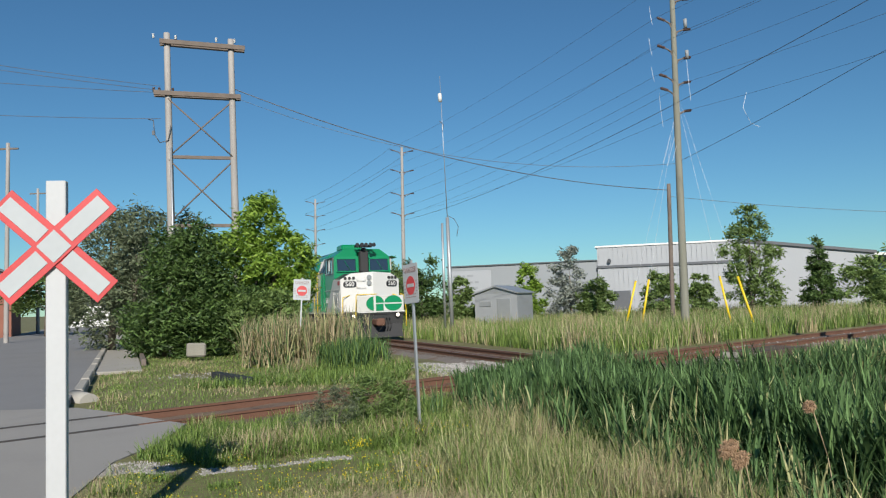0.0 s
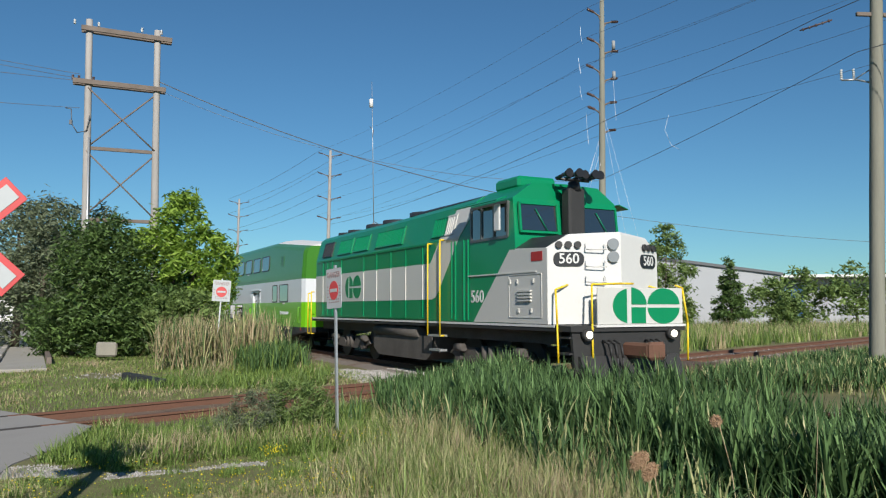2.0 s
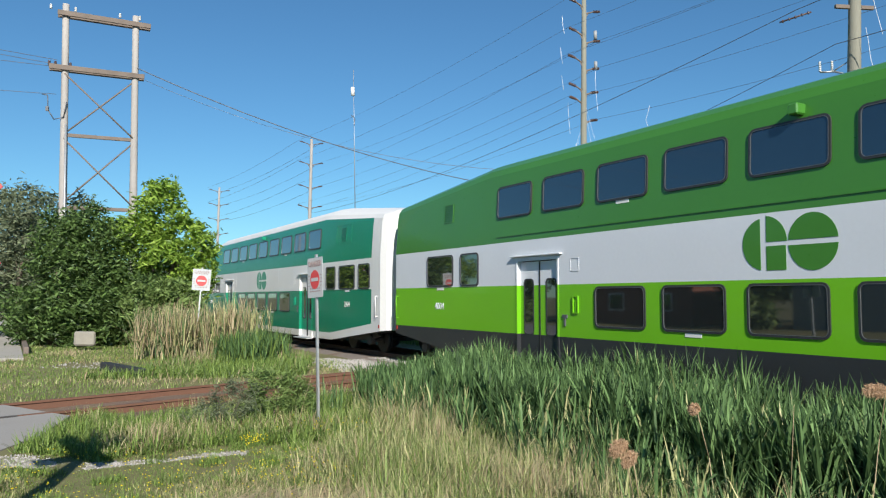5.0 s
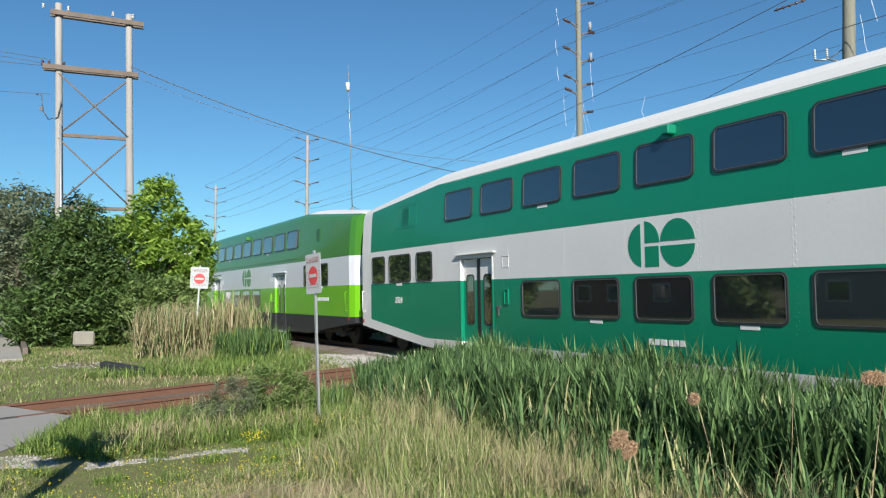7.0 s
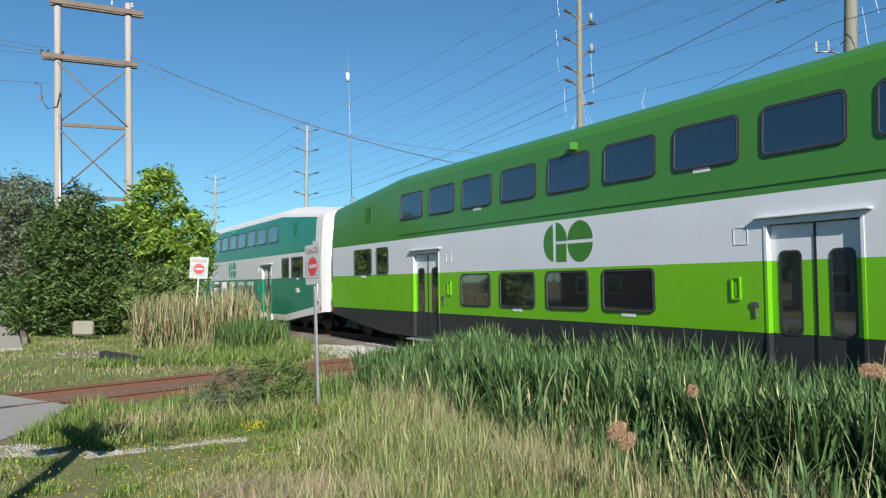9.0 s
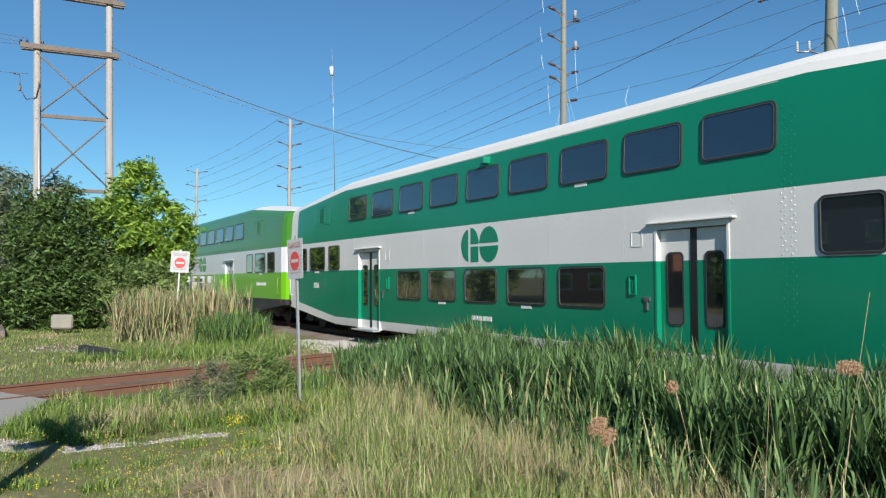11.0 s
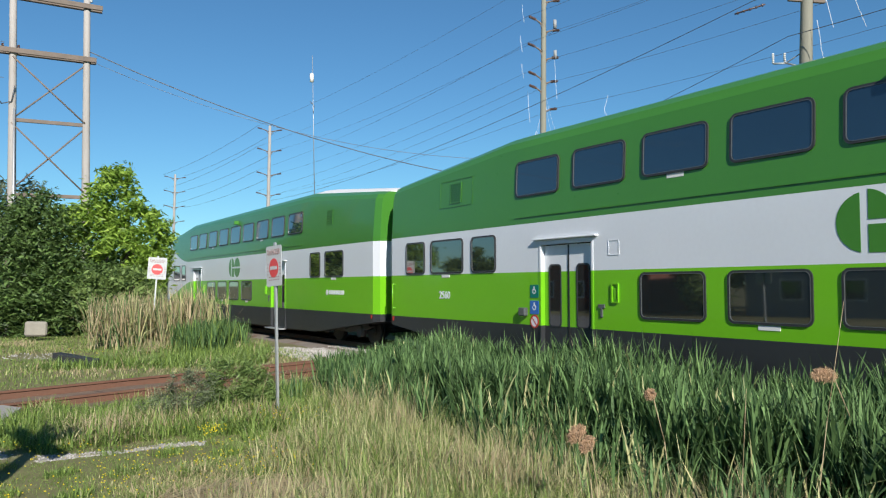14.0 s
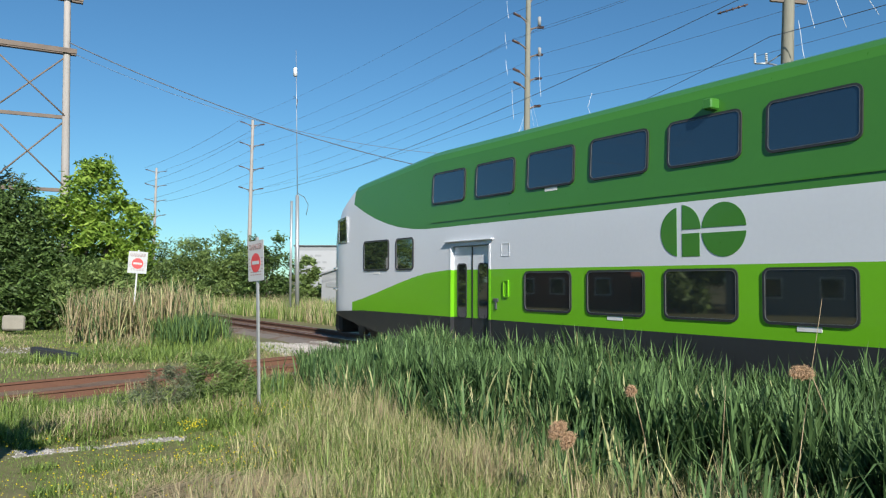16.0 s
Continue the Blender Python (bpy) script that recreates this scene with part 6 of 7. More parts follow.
grass("short_grass", 90000, (-4.2, 1.8, 3.4, 11.0), lambda x, y: lawn_keep(x, y) & mown(x, y) & (np.sin(2.1 * x + 1.3 * y) * np.sin(1.7 * y - 0.9 * x) + 0.6 * np.sin(4.3 * x - 3.1 * y) > rng.uniform(-1.5, 0.3, len(x))) & (y < 9.2 + 0.32 * (x + 3.7) + rng.normal(0, 0.12, len(x))), 0.025, 0.085, 0.006, [GRASS, TALL_GRASS, STRAW], (0.56, 0.28, 0.16), "short green grass with dry blades", 1.0)
grass("lawn_tufts", 9000, (-3.8, 1.0, 3.6, 10.0), lambda x, y: lawn_keep(x, y) & mown(x, y) & (np.sin(5.3 * x + 2.1 * y) * np.sin(4.7 * y - 3.9 * x) > 0.55), 0.08, 0.19, 0.008, [GRASS, TALL_GRASS, STRAW], (0.7, 0.22, 0.08), "darker tufts standing in the short grass", 0.8)
grass("weedy_grass", 30000, (-4.2, 2.0, 8.3, 16.0), lambda x, y: lawn_keep(x, y) & (y > 9.15 + 0.32 * (x + 3.7) + 0.12 * np.sin(3 * x)), 0.10, 0.34, 0.013, [GRASS, TALL_GRASS, STRAW], (0.80, 0.15, 0.05), "taller weedy grass beside the rusty track", 0.7, 1.0)
grass("tall_grass", 44000, (-1.2, 5.5, 3.6, 13.5), lambda x, y: lawn_keep(x, y) & ~mown(x, y) & ~bare(x, y) | (reed_front(x, y - 0.6) & ~reed_front(x, y + 1.2) & (y < 12.5) & (y > 3.6)), 0.16, 0.58, 0.010, [GRASS, TALL_GRASS, STRAW], (0.30, 0.42, 0.28), "tall pale green grass mixed with straw before the reeds", 0.7, 1.3)
grass("grass_seed_stalks", 2000, (-1.0, 5.0, 3.8, 12.5), lambda x, y: lawn_keep(x, y) & ~mown(x, y) & ~bare(x, y), 0.35, 0.66, 0.005, [TALL_GRASS, STRAW], (0.7, 0.3), "thin pale seed stalks over the tall grass", 0.45, 0.5)
grass("broad_weeds", 5200, (-1.4, 4.6, 4.0, 12.5), lambda x, y: lawn_keep(x, y) & ~mown(x, y) & (np.sin(3.7 * x + 1.9 * y) * np.sin(2.9 * y - 2.3 * x) > 0.35), 0.14, 0.34, 0.022, [GRASS, LEAF_MID], (0.5, 0.5), "broad-leaved green weeds in the tall grass", 1.1, 0.9)
grass("trampled_straw", 30000, (-0.9, 5.5, 3.6, 9.5), lambda x, y: (lawn_keep(x, y) & ~mown(x, y)) | (reed_front(x, y - 0.6) & ~reed_front(x, y + 0.9) & (y < 9.5)), 0.15, 0.42, 0.008, [TALL_GRASS, STRAW], (0.35, 0.65), "dry leaning straw low among the tall grass", 1.25, 0.6)


def reeds(name, n, box4, keep, height, mats, weights, label, leaves=8, w=0.03, lower=None):
    p = scatter(n, *box4, keep)
    r = on_ground(p)
    tall = height * (0.78 + 0.44 * rng.uniform(0, 1, n)) * (1 + 0.3 * clumpy(p[:, 0], p[:, 1], 0.5, 9.0)) * (lower(p[:, 0], p[:, 1]) if lower else 1.0)
    roots, length, lean, head, bend, width = [], [], [], [], [], []
    for k in range(leaves):
        f = (k / leaves) * 0.62
        q = r.copy()
        q[:, 2] += tall * f
        q[:, :2] += rng.normal(0, 0.015, (n, 2))
        roots.append(q)
        length.append(tall * (1 - f) * rng.uniform(0.75, 1.05, n))
        lean.append(rng.uniform(0.03, 0.36, n))
        head.append(rng.uniform(0, math.tau, n))
        bend.append(rng.uniform(0.0, 0.42, n) + (rng.uniform(0, 1, n) < 0.13) * rng.uniform(0.5, 1.3, n))
        width.append(rng.uniform(0.6, 1.3, n) * w)
    mi = np.searchsorted(np.cumsum(weights), np.clip(rng.uniform(0, 1, n * leaves), 0, 0.999))
    return strips(name, np.concatenate(roots), np.concatenate(length), np.concatenate(width), np.concatenate(lean), np.concatenate(head), np.concatenate(bend), mats, label, "reeds", mi, 3)


def shorter(x, y):
    """The reeds thin out and stand lower towards the crossing of the tracks."""
    return 0.62 + 0.38 * np.clip((x / y - 0.06) / 0.12, 0, 1)


reeds("reed_bed", 3500, (0.2, 12, 3.2, 17.5), lambda x, y: reed_front(x, y) & (main_d(x, y) < -1.9) & (cross_d(x, y) < -2.0) & (y > 3.0), 1.06, [REED, TALL_GRASS], (0.985, 0.015), "dense bed of dark green reeds in a ditch", 8, 0.036, shorter)
reeds("reed_shoots", 260, (-0.4, 5, 3.6, 13.0), lambda x, y: ~reed_front(x, y) & reed_front(x + 1.2, y) & (cross_d(x, y) < -2.0), 0.78, [REED, TALL_GRASS], (0.8, 0.2), "scattered reed shoots in the tall grass", 5, 0.026)
reeds("dry_reeds", 360, (-8.2, -2.0, 22.8, 28), lambda x, y: ((x + 4.6) / 2.15) ** 2 + ((y - 25.3) / 2.0) ** 2 < rng.uniform(0.05, 1.1, len(x)), 1.66, [STRAW, TALL_GRASS, REED], (0.46, 0.28, 0.26), "clump of tall dry brown reeds with green shoots", 7, 0.028)
reeds("reed_tuft", 230, (-6.6, -1.0, 20.5, 26), lambda x, y: (main_d(x, y) < -3.0) & (((x + 2.75) / 1.15) ** 2 + ((y - 23.4) / 1.6) ** 2 < rng.uniform(0.02, 1.1, len(x))), 0.85, [REED, GRASS], (0.8, 0.2), "tuft of green reeds beside the main track", 7)
grass("bank_weeds", 9000, (-7.5, -1.0, 18.2, 24), lambda x, y: (cross_d(x, y) > 2.2) & (main_d(x, y) < -3.4) & (x > -6.2 + 0.3 * (y - 18)), 0.15, 0.42, 0.02, [GRASS, LEAF_MID, STRAW], (0.6, 0.34, 0.06), "leafy green weeds on the bank before the dry reeds", 0.9)
grass("bank_grass", 42000, (-14, 0.5, 14.5, 34), lambda x, y: off_road(x, y) & (cross_d(x, y) > 1.75) & (main_d(x, y) < -2.9) & ~((np.abs(x + 6.6) < 1.2) & (np.abs(y - 22.3) < 0.7)), 0.04, 0.15, 0.016, [GRASS, TALL_GRASS, STRAW], (0.66, 0.22, 0.12), "rough grass on the bank between road and railway", 0.6)
grass("meadow_grass", 62000, (-14, 46, 20, 66), lambda x, y: (main_d(x, y) > 2.6) & (cross_d(x, y) > 2.4) & (rng.uniform(0, 1, len(x)) < np.clip(34 / np.hypot(x, y), 0.25, 1) ** 1.6), 0.45, 1.08, 0.030, [GRASS, TALL_GRASS, STRAW], (0.56, 0.22, 0.22), "tall meadow grass, green and straw-coloured, beyond the tracks", 0.25, 0.4)
grass("far_right_grass", 16000, (10, 40, 14, 34), lambda x, y: (cross_d(x, y) < -2.3) & (main_d(x, y) > 2.6), 0.15, 0.42, 0.026, [GRASS, TALL_GRASS, STRAW], (0.42, 0.34, 0.24), "tall grass in the angle between the tracks", 0.3, 0.5)
reeds("far_reeds", 1500, (2.5, 17, 16, 31), lambda x, y: (main_d(x, y) > 2.6) & (cross_d(x, y) < -4.2) & (cross_d(x, y) > -8), 0.55, [REED, TALL_GRASS], (0.85, 0.15), "green reeds along the far side of the main track", 6, 0.035)


def scattered_stones():
    """Pale ballast and broken stones on the path, by the crossing and between the tracks."""
    p1 = scatter(1500, -4.0, -0.9, 7.4, 10.3, lambda x, y: bare(x, y) & (x < -1.2))
    p2 = scatter(4200, -4.5, 3.5, 14.5, 24, lambda x, y: (main_d(x, y) > -3.6) & (main_d(x, y) < -0.9) & (cross_d(x, y) > 0.9))
    p3 = scatter(900, 5, 18, 18, 34, lambda x, y: (np.abs(cross_d(x, y)) < 1.9))
    p4 = scatter(700, -8.2, -6.2, 21.5, 23.2, lambda x, y: x == x)
    p = np.concatenate([p1, p2, p3, p4[:160]])
    verts, faces = [], []
    for x, y in p:
        s = rng.uniform(0.010, 0.036) * (0.55 if y < 10.3 else 1.0)
        d = min(abs(main_d(x, y)), abs(cross_d(x, y)))
        z = (-0.135 if d < 1.4 else -0.18 if d < 2 else ground_height(x, y)) + s * 0.3
        b = len(verts)
        a = rng.uniform(0, math.tau)
        for k in range(4):
            verts.append((x + s * math.cos(a + k * 1.57) * rng.uniform(0.7, 1.2), y + s * math.sin(a + k * 1.57) * rng.uniform(0.7, 1.2), z - s * 0.4))
        verts.append((x + rng.normal(0, s * 0.2), y + rng.normal(0, s * 0.2), z + s * rng.uniform(0.4, 0.8)))
        faces += [(b, b + 1, b + 4), (b + 1, b + 2, b + 4), (b + 2, b + 3, b + 4), (b + 3, b, b + 4)]
    tagged(sheet_mesh("loose_ballast", verts, faces, GRAVEL), "loose pale ballast stones", "ballast", kind="stuff")


scattered_stones()


def straw_patch():
    p = scatter(1300, -1.5, 0.6, 6.3, 7.7, lambda x, y: bare(x, y))
    r = on_ground(p, 0.01)
    n = len(r)
    strips("flattened_straw", r, rng.uniform(0.15, 0.5, n), np.full(n, 0.010), rng.uniform(1.25, 1.5, n), rng.normal(0.3, 0.5, n), np.full(n, 0.05), [STRAW], "flattened dry straw on the ground", "straw")


straw_patch()


def flowers():
    p = np.concatenate([scatter(620, -3.4, 1.0, 5.0, 9.4, lambda x, y: lawn_keep(x, y) & mown(x, y) & (np.sin(2.7 * x + y) * np.sin(3.3 * y - x) > rng.uniform(-0.9, 0.5, len(x)))), rng.normal((-1.05, 8.95), (0.08, 0.10), (60, 2)), rng.normal((-0.55, 7.9), (0.5, 0.4), (70, 2)), rng.normal((-0.1, 10.6), (0.4, 0.3), (80, 2)), rng.normal((-4.8, 21.5), (1.2, 1.0), (120, 2))])
    verts, faces = [], []
    for i, (x, y) in enumerate(p):
        z = ground_height(x, y) + (rng.uniform(0.05, 0.12) if i < 620 else rng.uniform(0.12, 0.24)) + (0.10 if 620 <= i < 680 else 0)
        s = rng.uniform(0.005, 0.009)
        b = len(verts)
        for k in range(6):
            verts.append((x + s * math.cos(k * 1.047), y + s * math.sin(k * 1.047), z + 0.004 * (k % 2)))
        verts.append((x, y, z + s * 0.8))
        verts.append((x, y, z - s * 0.8))
        for k in range(6):
            faces += [(b + k, b + (k + 1) % 6, b + 6), (b + (k + 1) % 6, b + k, b + 7)]
    tagged(sheet_mesh("yellow_flowers", verts, faces, FLOWER), "small yellow wild flowers in the grass", "flowers", kind="stuff")


flowers()


def leafy(name, m, stems, clumps, n, size, leaf, label, category, bark=None, seed=1, flat_leaf=1.6):
    """A tree or shrub: tapered stems with limbs, and a crown of many single leaves gathered in uneven clumps. clumps: (x, y, z, rx, ry, rz)."""
    g = np.random.default_rng(seed)
    t = thing(name, label, category, m)
    bm = bmesh.new()
    for a, b, r0, r1 in stems:
        a, b = Vector(a), Vector(b)
        mid = a.lerp(b, 0.5) + Vector((g.normal(0, 0.05), g.normal(0, 0.05), 0)) * (b - a).length
        rod(bm, a, mid, r0, (r0 + r1) / 2, seg=8)
        rod(bm, mid, b, (r0 + r1) / 2, r1, seg=8)
        for k in range(4):
            c = clumps[int(g.integers(len(clumps)))]
            rod(bm, a.lerp(b, 0.35 + 0.16 * k), Vector((c[0], c[1], c[2])), r1 * 0.9, r1 * 0.25, seg=6)
    part("trunk", bm, bark or BARK, t)
    vol = np.array([c[3] * c[4] * c[5] for c in clumps]) ** 0.75
    sub = []
    for c, k in zip(clumps, (vol / vol.sum() * max(30, n / 55)).astype(int) + 2):
        d = g.normal(0, 1, (k, 3))
        d /= np.linalg.norm(d, axis=1)[:, None]
        rad = g.uniform(0.55, 1.02, k)[:, None]
        sub.append(np.array(c[:3]) + d * rad * np.array(c[3:]))
    sub = np.concatenate(sub)
    mean_r = np.mean([c[3] for c in clumps])
    pick = sub[g.integers(len(sub), size=n)]
    cen = pick + g.normal(0, 0.16 * mean_r, (n, 3)) * np.array([1, 1, 0.8])
    cen[:, 2] = np.maximum(cen[:, 2], 0.05)
    ang, tip, tilt = g.uniform(0, math.tau, n), g.uniform(0, math.tau, n), g.uniform(-0.9, 0.9, n)
    u = np.stack([np.cos(ang) * np.cos(tilt), np.sin(ang) * np.cos(tilt), np.sin(tilt)], 1)
    q = np.stack([-np.sin(ang), np.cos(ang), np.zeros(n)], 1)
    w = np.cross(u, q)
    v = q * np.cos(tip)[:, None] + w * np.sin(tip)[:, None] * 0.7
    s = (size * g.uniform(0.6, 1.3, n))[:, None]
    pts = np.stack([cen - u * s, cen - v * s / flat_leaf * 0.6, cen + u * s, cen + v * s / flat_leaf * 0.6], 1).reshape(-1, 3)
    me = bpy.data.meshes.new("crown")
    me.vertices.add(4 * n)
    me.vertices.foreach_set("co", pts.reshape(-1).astype(np.float32))
    me.loops.add(4 * n)
    me.loops.foreach_set("vertex_index", np.arange(4 * n, dtype=np.int32))
    me.polygons.add(n)
    me.polygons.foreach_set("loop_start", (np.arange(n) * 4).astype(np.int32))
    me.materials.append(leaf)
    me.update(calc_edges=True)
    c = new("crown", me)
    c.parent = t
    return t


# roadside thicket
leafy("bush", pose(-11.4, 31.3, -0.2), [((0, 0, 0), (0.3, 0, 3.5), 0.12, 0.04), ((0.4, 0.2, 0), (1.2, 0.2, 3), 0.1, 0.03)],
      [(0, 0, 1.3, 1.7, 1.4, 1.4), (0.6, 0.2, 3.0, 1.5, 1.3, 1.5), (-0.7, 0, 1.1, 0.9, 1.0, 1.1), (1.3, -0.3, 1.4, 1.4, 1.2, 1.4), (0.2, 0.3, 4.2, 0.9, 0.9, 1.1)], 15000, 0.12, LEAF_DARK, "dense dark green bush beside the sidewalk", "bush", seed=3)
leafy("bush", pose(-9.6, 31.6, -0.2), [((0, 0, 0), (0.1, 0, 3.5), 0.12, 0.04)],
      [(0, 0, 1.4, 1.8, 1.4, 1.5), (-0.4, 0, 3.2, 1.6, 1.3, 1.5), (1.1, -0.2, 1.5, 1.4, 1.2, 1.5), (-0.7, 0.2, 4.5, 1.0, 1.0, 1.1), (0.5, 0.2, 3.8, 1.0, 1.0, 1.2)], 16000, 0.12, LEAF_DARK, "dense dark green bush beneath the pole frame", "bush", seed=5)
leafy("tree", pose(-7.6, 32.2, -0.2), [((0, 0, 0), (0, 0, 4.2), 0.14, 0.05), ((0.1, 0, 1.2), (1.0, 0, 4.0), 0.08, 0.03)],
      [(0, 0, 5.3, 1.25, 1.2, 1.1), (-0.8, 0, 4.3, 1.1, 1.0, 1.0), (1.1, 0, 4.1, 1.25, 1.1, 1.0), (0.3, -0.3, 3.0, 1.5, 1.2, 1.0), (1.5, 0, 2.6, 0.9, 0.9, 0.9), (-0.6, 0, 2.2, 1.2, 1.0, 1.0), (0.2, 0.2, 6.1, 0.7, 0.7, 0.6)], 11000, 0.15, LEAF_BRIGHT, "bright green young tree with open crown", "tree", seed=8)
leafy("bush", pose(-6.9, 29.6, -0.2), [((0, 0, 0), (0, 0, 1.6), 0.07, 0.03)],
      [(0, 0, 0.9, 1.1, 1.0, 0.9), (0.9, 0, 1.2, 0.8, 0.8, 0.9), (-0.6, 0, 1.7, 0.8, 0.7, 0.8), (0.6, 0.3, 2.0, 0.7, 0.7, 0.6)], 6500, 0.12, LEAF_MID, "lower green shrub before the bright tree", "bush", seed=11)
leafy("tree", pose(-16.6, 38.5, -0.2), [((0, 0, 0), (0, 0, 5.5), 0.2, 0.06), ((0, 0, 2), (2, 0, 6), 0.1, 0.04)],
      [(0, 0, 4.6, 2.3, 1.8, 1.7), (1.6, 0, 5.9, 1.7, 1.5, 1.3), (-1.4, 0, 3.4, 1.8, 1.5, 1.5), (2.8, 0, 4.6, 1.5, 1.4, 1.5), (0.6, 0, 6.5, 1.3, 1.2, 0.9), (3.6, 0, 6.2, 1.0, 1.0, 0.8), (0.3, -0.5, 1.9, 2.4, 1.6, 1.7)], 15000, 0.13, LEAF_OLIVE, "grey-green tree behind the bushes", "tree", seed=13)
leafy("tree", pose(-34, 66, -0.2), [((0, 0, 0), (0, 0, 5), 0.2, 0.06)], [(0, 0, 5, 3, 2.5, 2.2), (1.5, 0, 3.2, 2.2, 2, 1.6), (-2, 0, 3.8, 2, 2, 1.6)], 5000, 0.25, LEAF_MID, "street tree farther along the road", "tree", seed=14)
leafy("tree", pose(-38.5, 52, -0.2), [((0, 0, 0), (0, 0, 4), 0.2, 0.06)], [(0, 0, 4.2, 2.6, 2.2, 2.2), (1.5, 0, 2.8, 1.8, 2, 1.4)], 4500, 0.22, LEAF_BRIGHT, "yellow-green street tree by the road", "tree", seed=15)
leafy("tree", pose(-42, 104, -0.2), [((0, 0, 0), (0, 0, 4), 0.2, 0.06)], [(0, 0, 4.2, 3.5, 3, 3), (4.5, 0, 4, 3.2, 3, 2.6), (9, 0, 5, 3.6, 3, 3.2)], 6000, 0.35, LEAF_DARK, "dark trees closing the far end of the road", "tree", seed=16)
leafy("bush", pose(-8.1, 31.0, -0.2), [((0, 0, 0), (0, 0, 1.8), 0.08, 0.03)],
      [(0, 0, 1.0, 1.3, 1.0, 1.0), (0.9, 0.1, 1.2, 1.0, 0.9, 1.0), (-0.7, 0, 1.5, 1.0, 0.8, 0.9), (0.2, 0.2, 2.2, 0.9, 0.8, 0.7)], 9000, 0.12, LEAF_DARK, "dark green bush under the bright tree", "bush", seed=17)
leafy("tree", pose(-14.2, 35.6, -0.2), [((0, 0, 0), (0.2, 0, 4.6), 0.14, 0.05)],
      [(0, 0, 4.6, 1.5, 1.3, 1.2), (-1.2, 0, 3.4, 1.4, 1.2, 1.2), (1.2, 0, 3.6, 1.4, 1.2, 1.3), (0.1, 0, 2.2, 1.9, 1.3, 1.3), (-0.5, 0, 5.6, 0.8, 0.8, 0.7)], 9000, 0.12, LEAF_OLIVE, "grey-green tree behind the bushes", "tree", seed=18)
# beyond the main line
k = 0
for x, y, h, r, leaf in ((-1.6, 55.5, 5.6, 1.9, LEAF_DARK), (-4.2, 57, 5.6, 2.2, LEAF_MID), (-2.9, 60.5, 5.2, 2.2, LEAF_DARK), (-5.8, 62, 5.4, 2.3, LEAF_DARK), (-7.2, 60, 5.4, 2.3, LEAF_MID), (-9.0, 63.5, 5.2, 2.3, LEAF_DARK), (-10.5, 62, 4.9, 2.3, LEAF_MID), (-13.5, 66, 4.8, 2.3, LEAF_MID), (-17, 68, 5.0, 2.4, LEAF_MID), (-21, 72, 5.2, 2.6, LEAF_DARK),
                         (1.05, 50.5, 3.6, 1.0, LEAF_MID), (6.0, 56.0, 4.6, 1.2, LEAF_BRIGHT), (8.9, 54.8, 5.7, 1.7, LEAF_GREY), (10.4, 53.5, 3.3, 1.3, LEAF_MID), (14.8, 52.5, 3.7, 1.4, LEAF_MID), (18.9, 57, 3.4, 1.0, LEAF_MID), (29.5, 52.0, 3.0, 1.3, LEAF_MID)):
    k += 1
    leafy("tree" if h > 4 else "bush", pose(x, y, -0.2), [((0, 0, 0), (0, 0, h * 0.6), 0.1, 0.04)],
          [(0, 0, h * 0.72, r * 0.7, r * 0.7, h * 0.26), (r * 0.45, 0, h * 0.42, r * 0.7, r * 0.6, h * 0.28), (-r * 0.5, 0, h * 0.40, r * 0.65, r * 0.6, h * 0.28), (0, -0.2, h * 0.25, r * 0.9, r * 0.7, h * 0.22)],
          4200, 0.17, leaf, {LEAF_GREY: "silvery pale tree before the warehouse", LEAF_BRIGHT: "bright green young tree beyond the tracks"}.get(leaf, "green tree or shrub beyond the tracks"), "tree", seed=30 + k)
leafy("tree", pose(22.1, 55.7, -0.2), [((0, 0, 0), (0.1, 0, 6.5), 0.12, 0.04), ((0, 0, 1), (1, 0, 4.5), 0.07, 0.03)],
      [(0, 0, 7.4, 0.8, 0.8, 0.9), (-0.7, 0, 6.3, 0.9, 0.8, 0.7), (0.8, 0, 6.1, 0.9, 0.8, 0.7), (-1.2, 0, 4.8, 1.1, 0.9, 0.8), (1.0, 0, 4.4, 1.2, 1.0, 0.9), (0, 0, 3.2, 1.9, 1.4, 1.0), (0.4, 0, 1.6, 2.1, 1.5, 1.1)], 8000, 0.17, LEAF_MID, "feathery light green tree before the warehouse", "tree", seed=51)
leafy("conifer", pose(26.2, 54.0, -0.2), [((0, 0, 0), (0, 0, 5.0), 0.1, 0.02)],
      [(0, 0, 5.1, 0.3, 0.3, 0.5), (0, 0, 4.2, 0.6, 0.6, 0.5), (0, 0, 3.3, 0.9, 0.9, 0.5), (0, 0, 2.4, 1.2, 1.2, 0.6), (0, 0, 1.4, 1.5, 1.5, 0.7)], 6500, 0.15, LEAF_DARK, "dark pointed evergreen before the white wall", "tree", seed=53)
for i in range(9):
    leafy("tree", pose(37 + i * 5.5, 66 - i * 2.2, -0.2), [((0, 0, 0), (0, 0, 3.5), 0.15, 0.05)], [(0, 0, 3.6 + (i % 3) * 0.5, 2.6, 2.2, 1.9), (1.5, 0, 2.2, 2.2, 2, 1.6), (-1.5, 0, 2.4, 2.2, 2, 1.6)], 2600, 0.28, LEAF_MID, "green trees beyond the meadow", "tree", seed=70 + i)
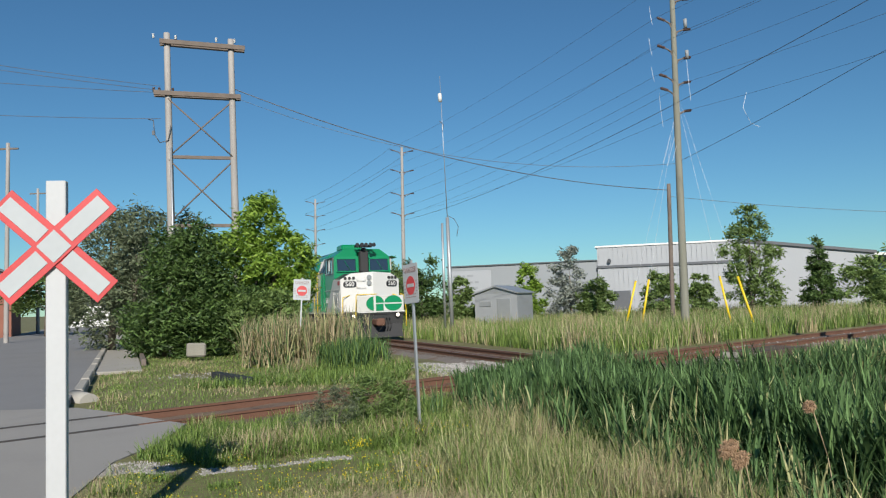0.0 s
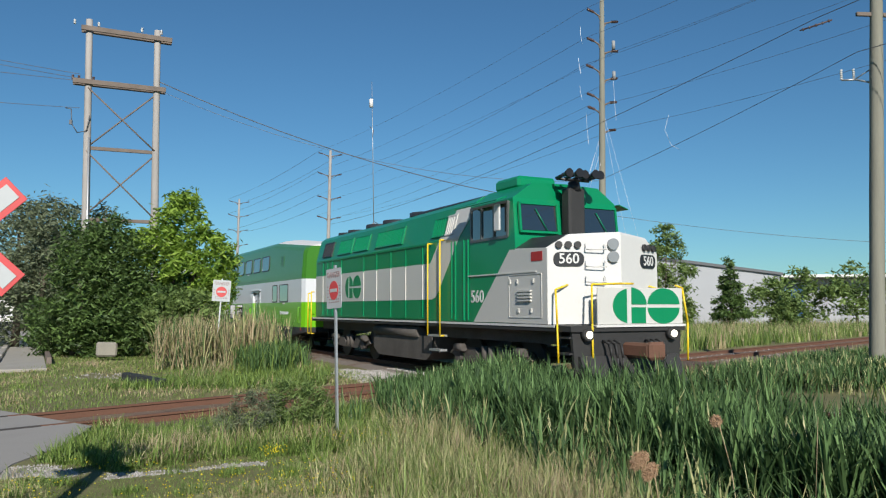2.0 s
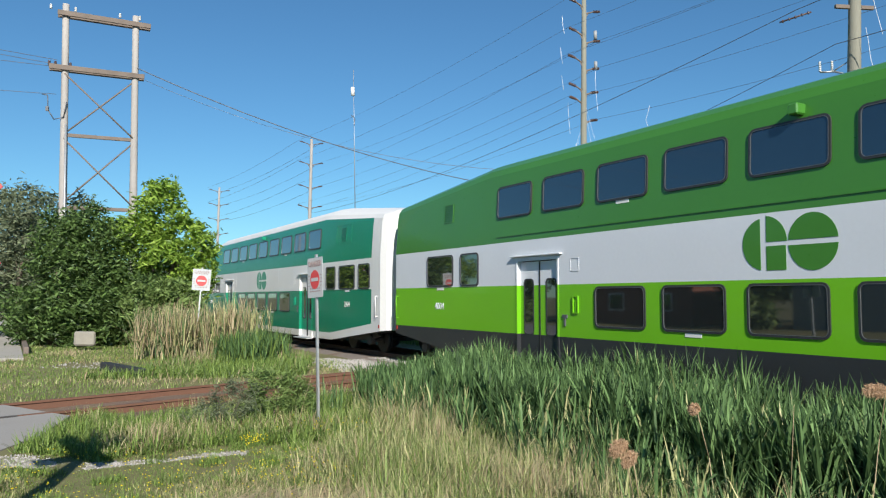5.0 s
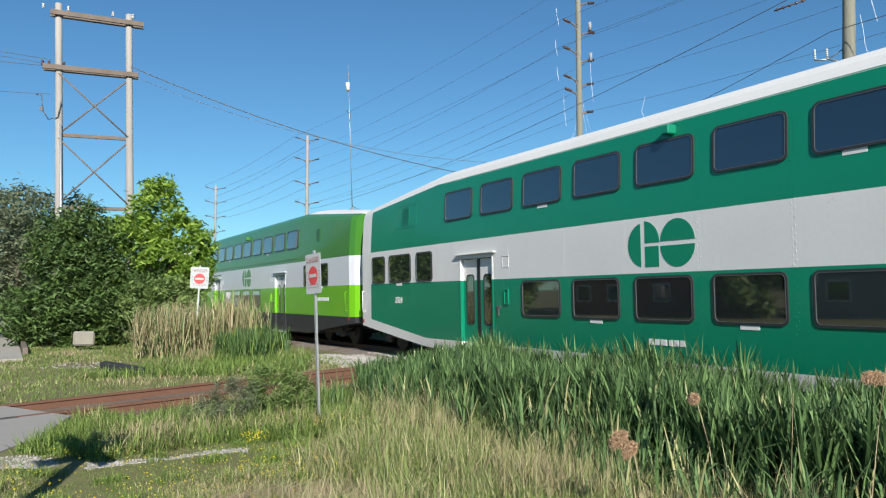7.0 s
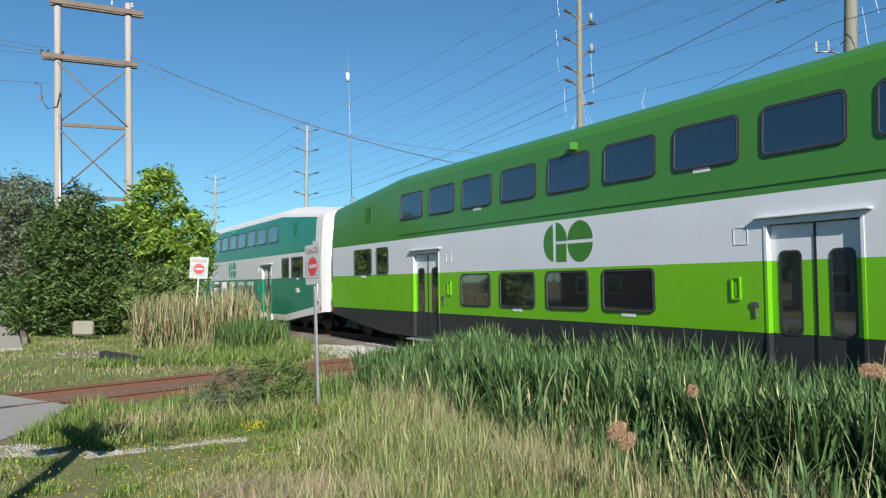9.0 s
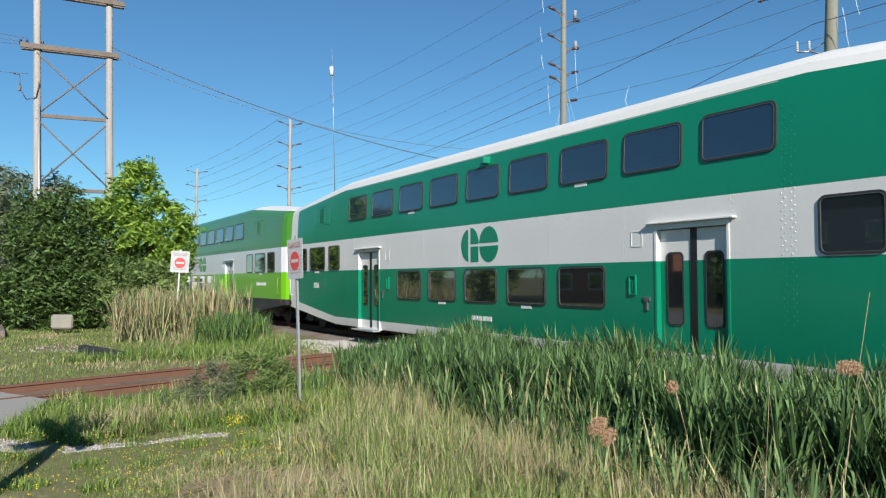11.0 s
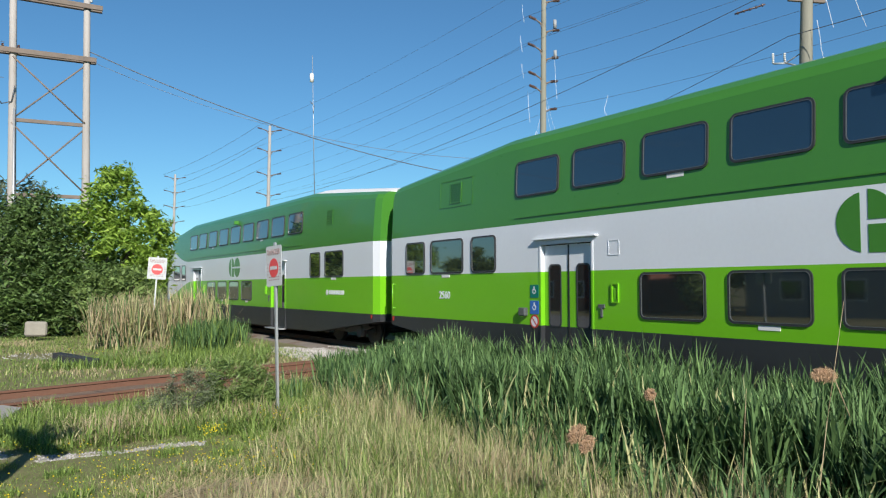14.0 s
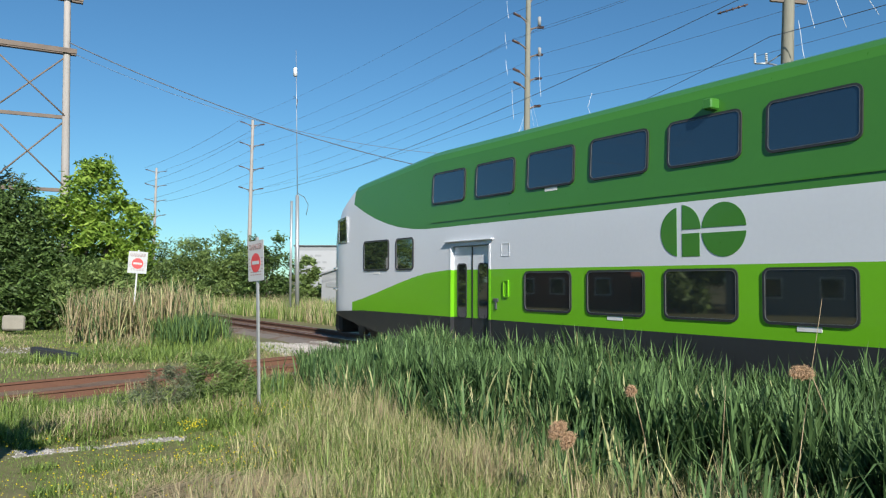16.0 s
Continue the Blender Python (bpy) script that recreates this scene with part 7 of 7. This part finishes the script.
# small shrub by the near rail
leafy("shrub", pose(-1.72, 11.25, -0.2), [((0, 0, 0), (-0.1, 0, 0.5), 0.012, 0.005), ((0, 0, 0), (0.25, 0, 0.55), 0.012, 0.005)],
      [(0.0, 0, 0.42, 0.36, 0.32, 0.34), (0.22, -0.05, 0.55, 0.26, 0.25, 0.25), (-0.25, 0, 0.30, 0.30, 0.28, 0.24)], 3600, 0.040, LEAF_OLIVE, "wiry grey-green shrub beside the rusty track", "shrub", seed=90, flat_leaf=4.0)
leafy("shrub", pose(-1.12, 11.75, -0.2), [((0, 0, 0), (0.1, 0, 0.6), 0.015, 0.006)],
      [(0.0, 0, 0.55, 0.42, 0.36, 0.36), (0.28, 0.1, 0.42, 0.34, 0.3, 0.34), (-0.2, 0, 0.62, 0.26, 0.25, 0.24)], 3400, 0.050, LEAF_MID, "small leafy green shrub beside the rusty track", "shrub", seed=91, flat_leaf=3.0)
# unseen trees added across the road, to darken what the coach windows mirror
for i, (x, y) in enumerate(((-44, 4), (-46, 20), (-47, 40), (-30, 22), (-45, -14), (-31, 40), (-29, 3))):
    leafy("tree", pose(x, y, -0.2), [((0, 0, 0), (0, 0, 4), 0.2, 0.06)], [(0, 0, 6, 4.5, 4.5, 3), (1.5, 2, 3.6, 3.4, 3.4, 2.2), (-1.8, -2, 3.8, 3.4, 3.4, 2.4)] if x < -40 else [(0, 0, 3, 1.8, 1.8, 1.6), (0.5, 0, 1.5, 1.6, 1.6, 1.2)], 2800, 0.42, LEAF_MID, "unseen tree added across the road to darken window reflections", "tree", seed=100 + i)


def seed_plumes():
    """Fluffy drooping seed heads: a stalk and a soft mass of fine fibres along a short bowed core."""
    g = np.random.default_rng(21)
    for x, y, z, size, droop, foot in ((2.08, 5.75, 0.61, 0.050, (-0.07, 0.0, -0.03), 0.14), (2.14, 5.72, 0.53, 0.046, (-0.05, 0.0, -0.02), 0.10),
                                       (3.06, 6.60, 0.74, 0.040, (-0.03, 0.0, 0.02), 0.22), (4.44, 6.00, 0.93, 0.058, (-0.17, 0.0, 0.06), 0.42)):
        t = thing("seed_plume", "brown fluffy reed seed head bending on its stalk", "seed head", pose(x, y, -0.42), "seed heads")
        bm = bmesh.new()
        h = z + 0.42
        bent(bm, [(foot, 0.05, 0), (foot * 0.55, 0.02, h * 0.62), (0.0, 0, h)], 0.005, 5)
        part("stalk", bm, STRAW, t)
        n = 2600
        u = g.uniform(0, 1, n)
        core = np.array([0, 0, h]) + u[:, None] * np.array(droop) + np.stack([0 * u, 0 * u, -0.05 * u * u], 1)
        d = g.normal(0, 1, (n, 3))
        d /= np.linalg.norm(d, axis=1)[:, None]
        a = core + d * (size * g.uniform(0.35, 0.95, n) * (0.75 + 0.5 * np.sin(math.pi * u)))[:, None]
        tip = a + d * 0.008 + g.normal(0, 0.009, (n, 3)) + np.array([-0.004, 0, -0.007])
        w = g.normal(0, 0.0022, (n, 3))
        verts = np.stack([a - w, a + w, tip], 1).reshape(-1, 3)
        me = bpy.data.meshes.new("plume")
        me.from_pydata(verts.tolist(), [], np.arange(3 * n).reshape(-1, 3).tolist())
        me.materials.append(SEED_HEAD)
        new("plume", me).parent = t
    for x, y, h, l in ((3.48, 5.0, 1.9, 0.32), (3.06, 5.2, 1.26, 0.08), (-0.75, 10.9, 0.95, 0.25)):
        t = thing("dry_stalk", "single tall dry straw stalk", "stalk", pose(x, y, -0.3), "dry stalks")
        bm = bmesh.new()
        rod(bm, (0, 0, 0), (l * 0.5, 0, h * 0.55), 0.004, 0.003, seg=5)
        rod(bm, (l * 0.5, 0, h * 0.55), (l, 0, h), 0.003, 0.0018, seg=5)
        part("stalk", bm, STRAW, t)


seed_plumes()


# ---- the train's things ----
engine = locomotive()
coaches = [coach("green", 1, "4004", False), coach("teal", 2, "2324", True), coach("green", 3, "", False), coach("teal", 4, "2326", True),
           coach("green", 5, "2560", True), coach("cab", 6, "", False)]


def motions():
    marks = [m for _, m in RUN]
    hours = [t for t, _ in RUN]
    steps = [i / FPS for i in range(int(16.0 * FPS) + 1)]
    gone = [marks[0] - float(np.interp(t, hours, marks)) for t in steps]
    for w, dx, r in WHEELS:
        walk(w, [(t, pose(dx, 0, r) @ pose(0, 0, 0, 0, math.degrees(g / r) % 360, 0)) for t, g in zip(steps, gone)])
    for k, car in enumerate([engine] + coaches):
        walk(car, [(t, train_pose(k, m)) for t, m in RUN])


motions()
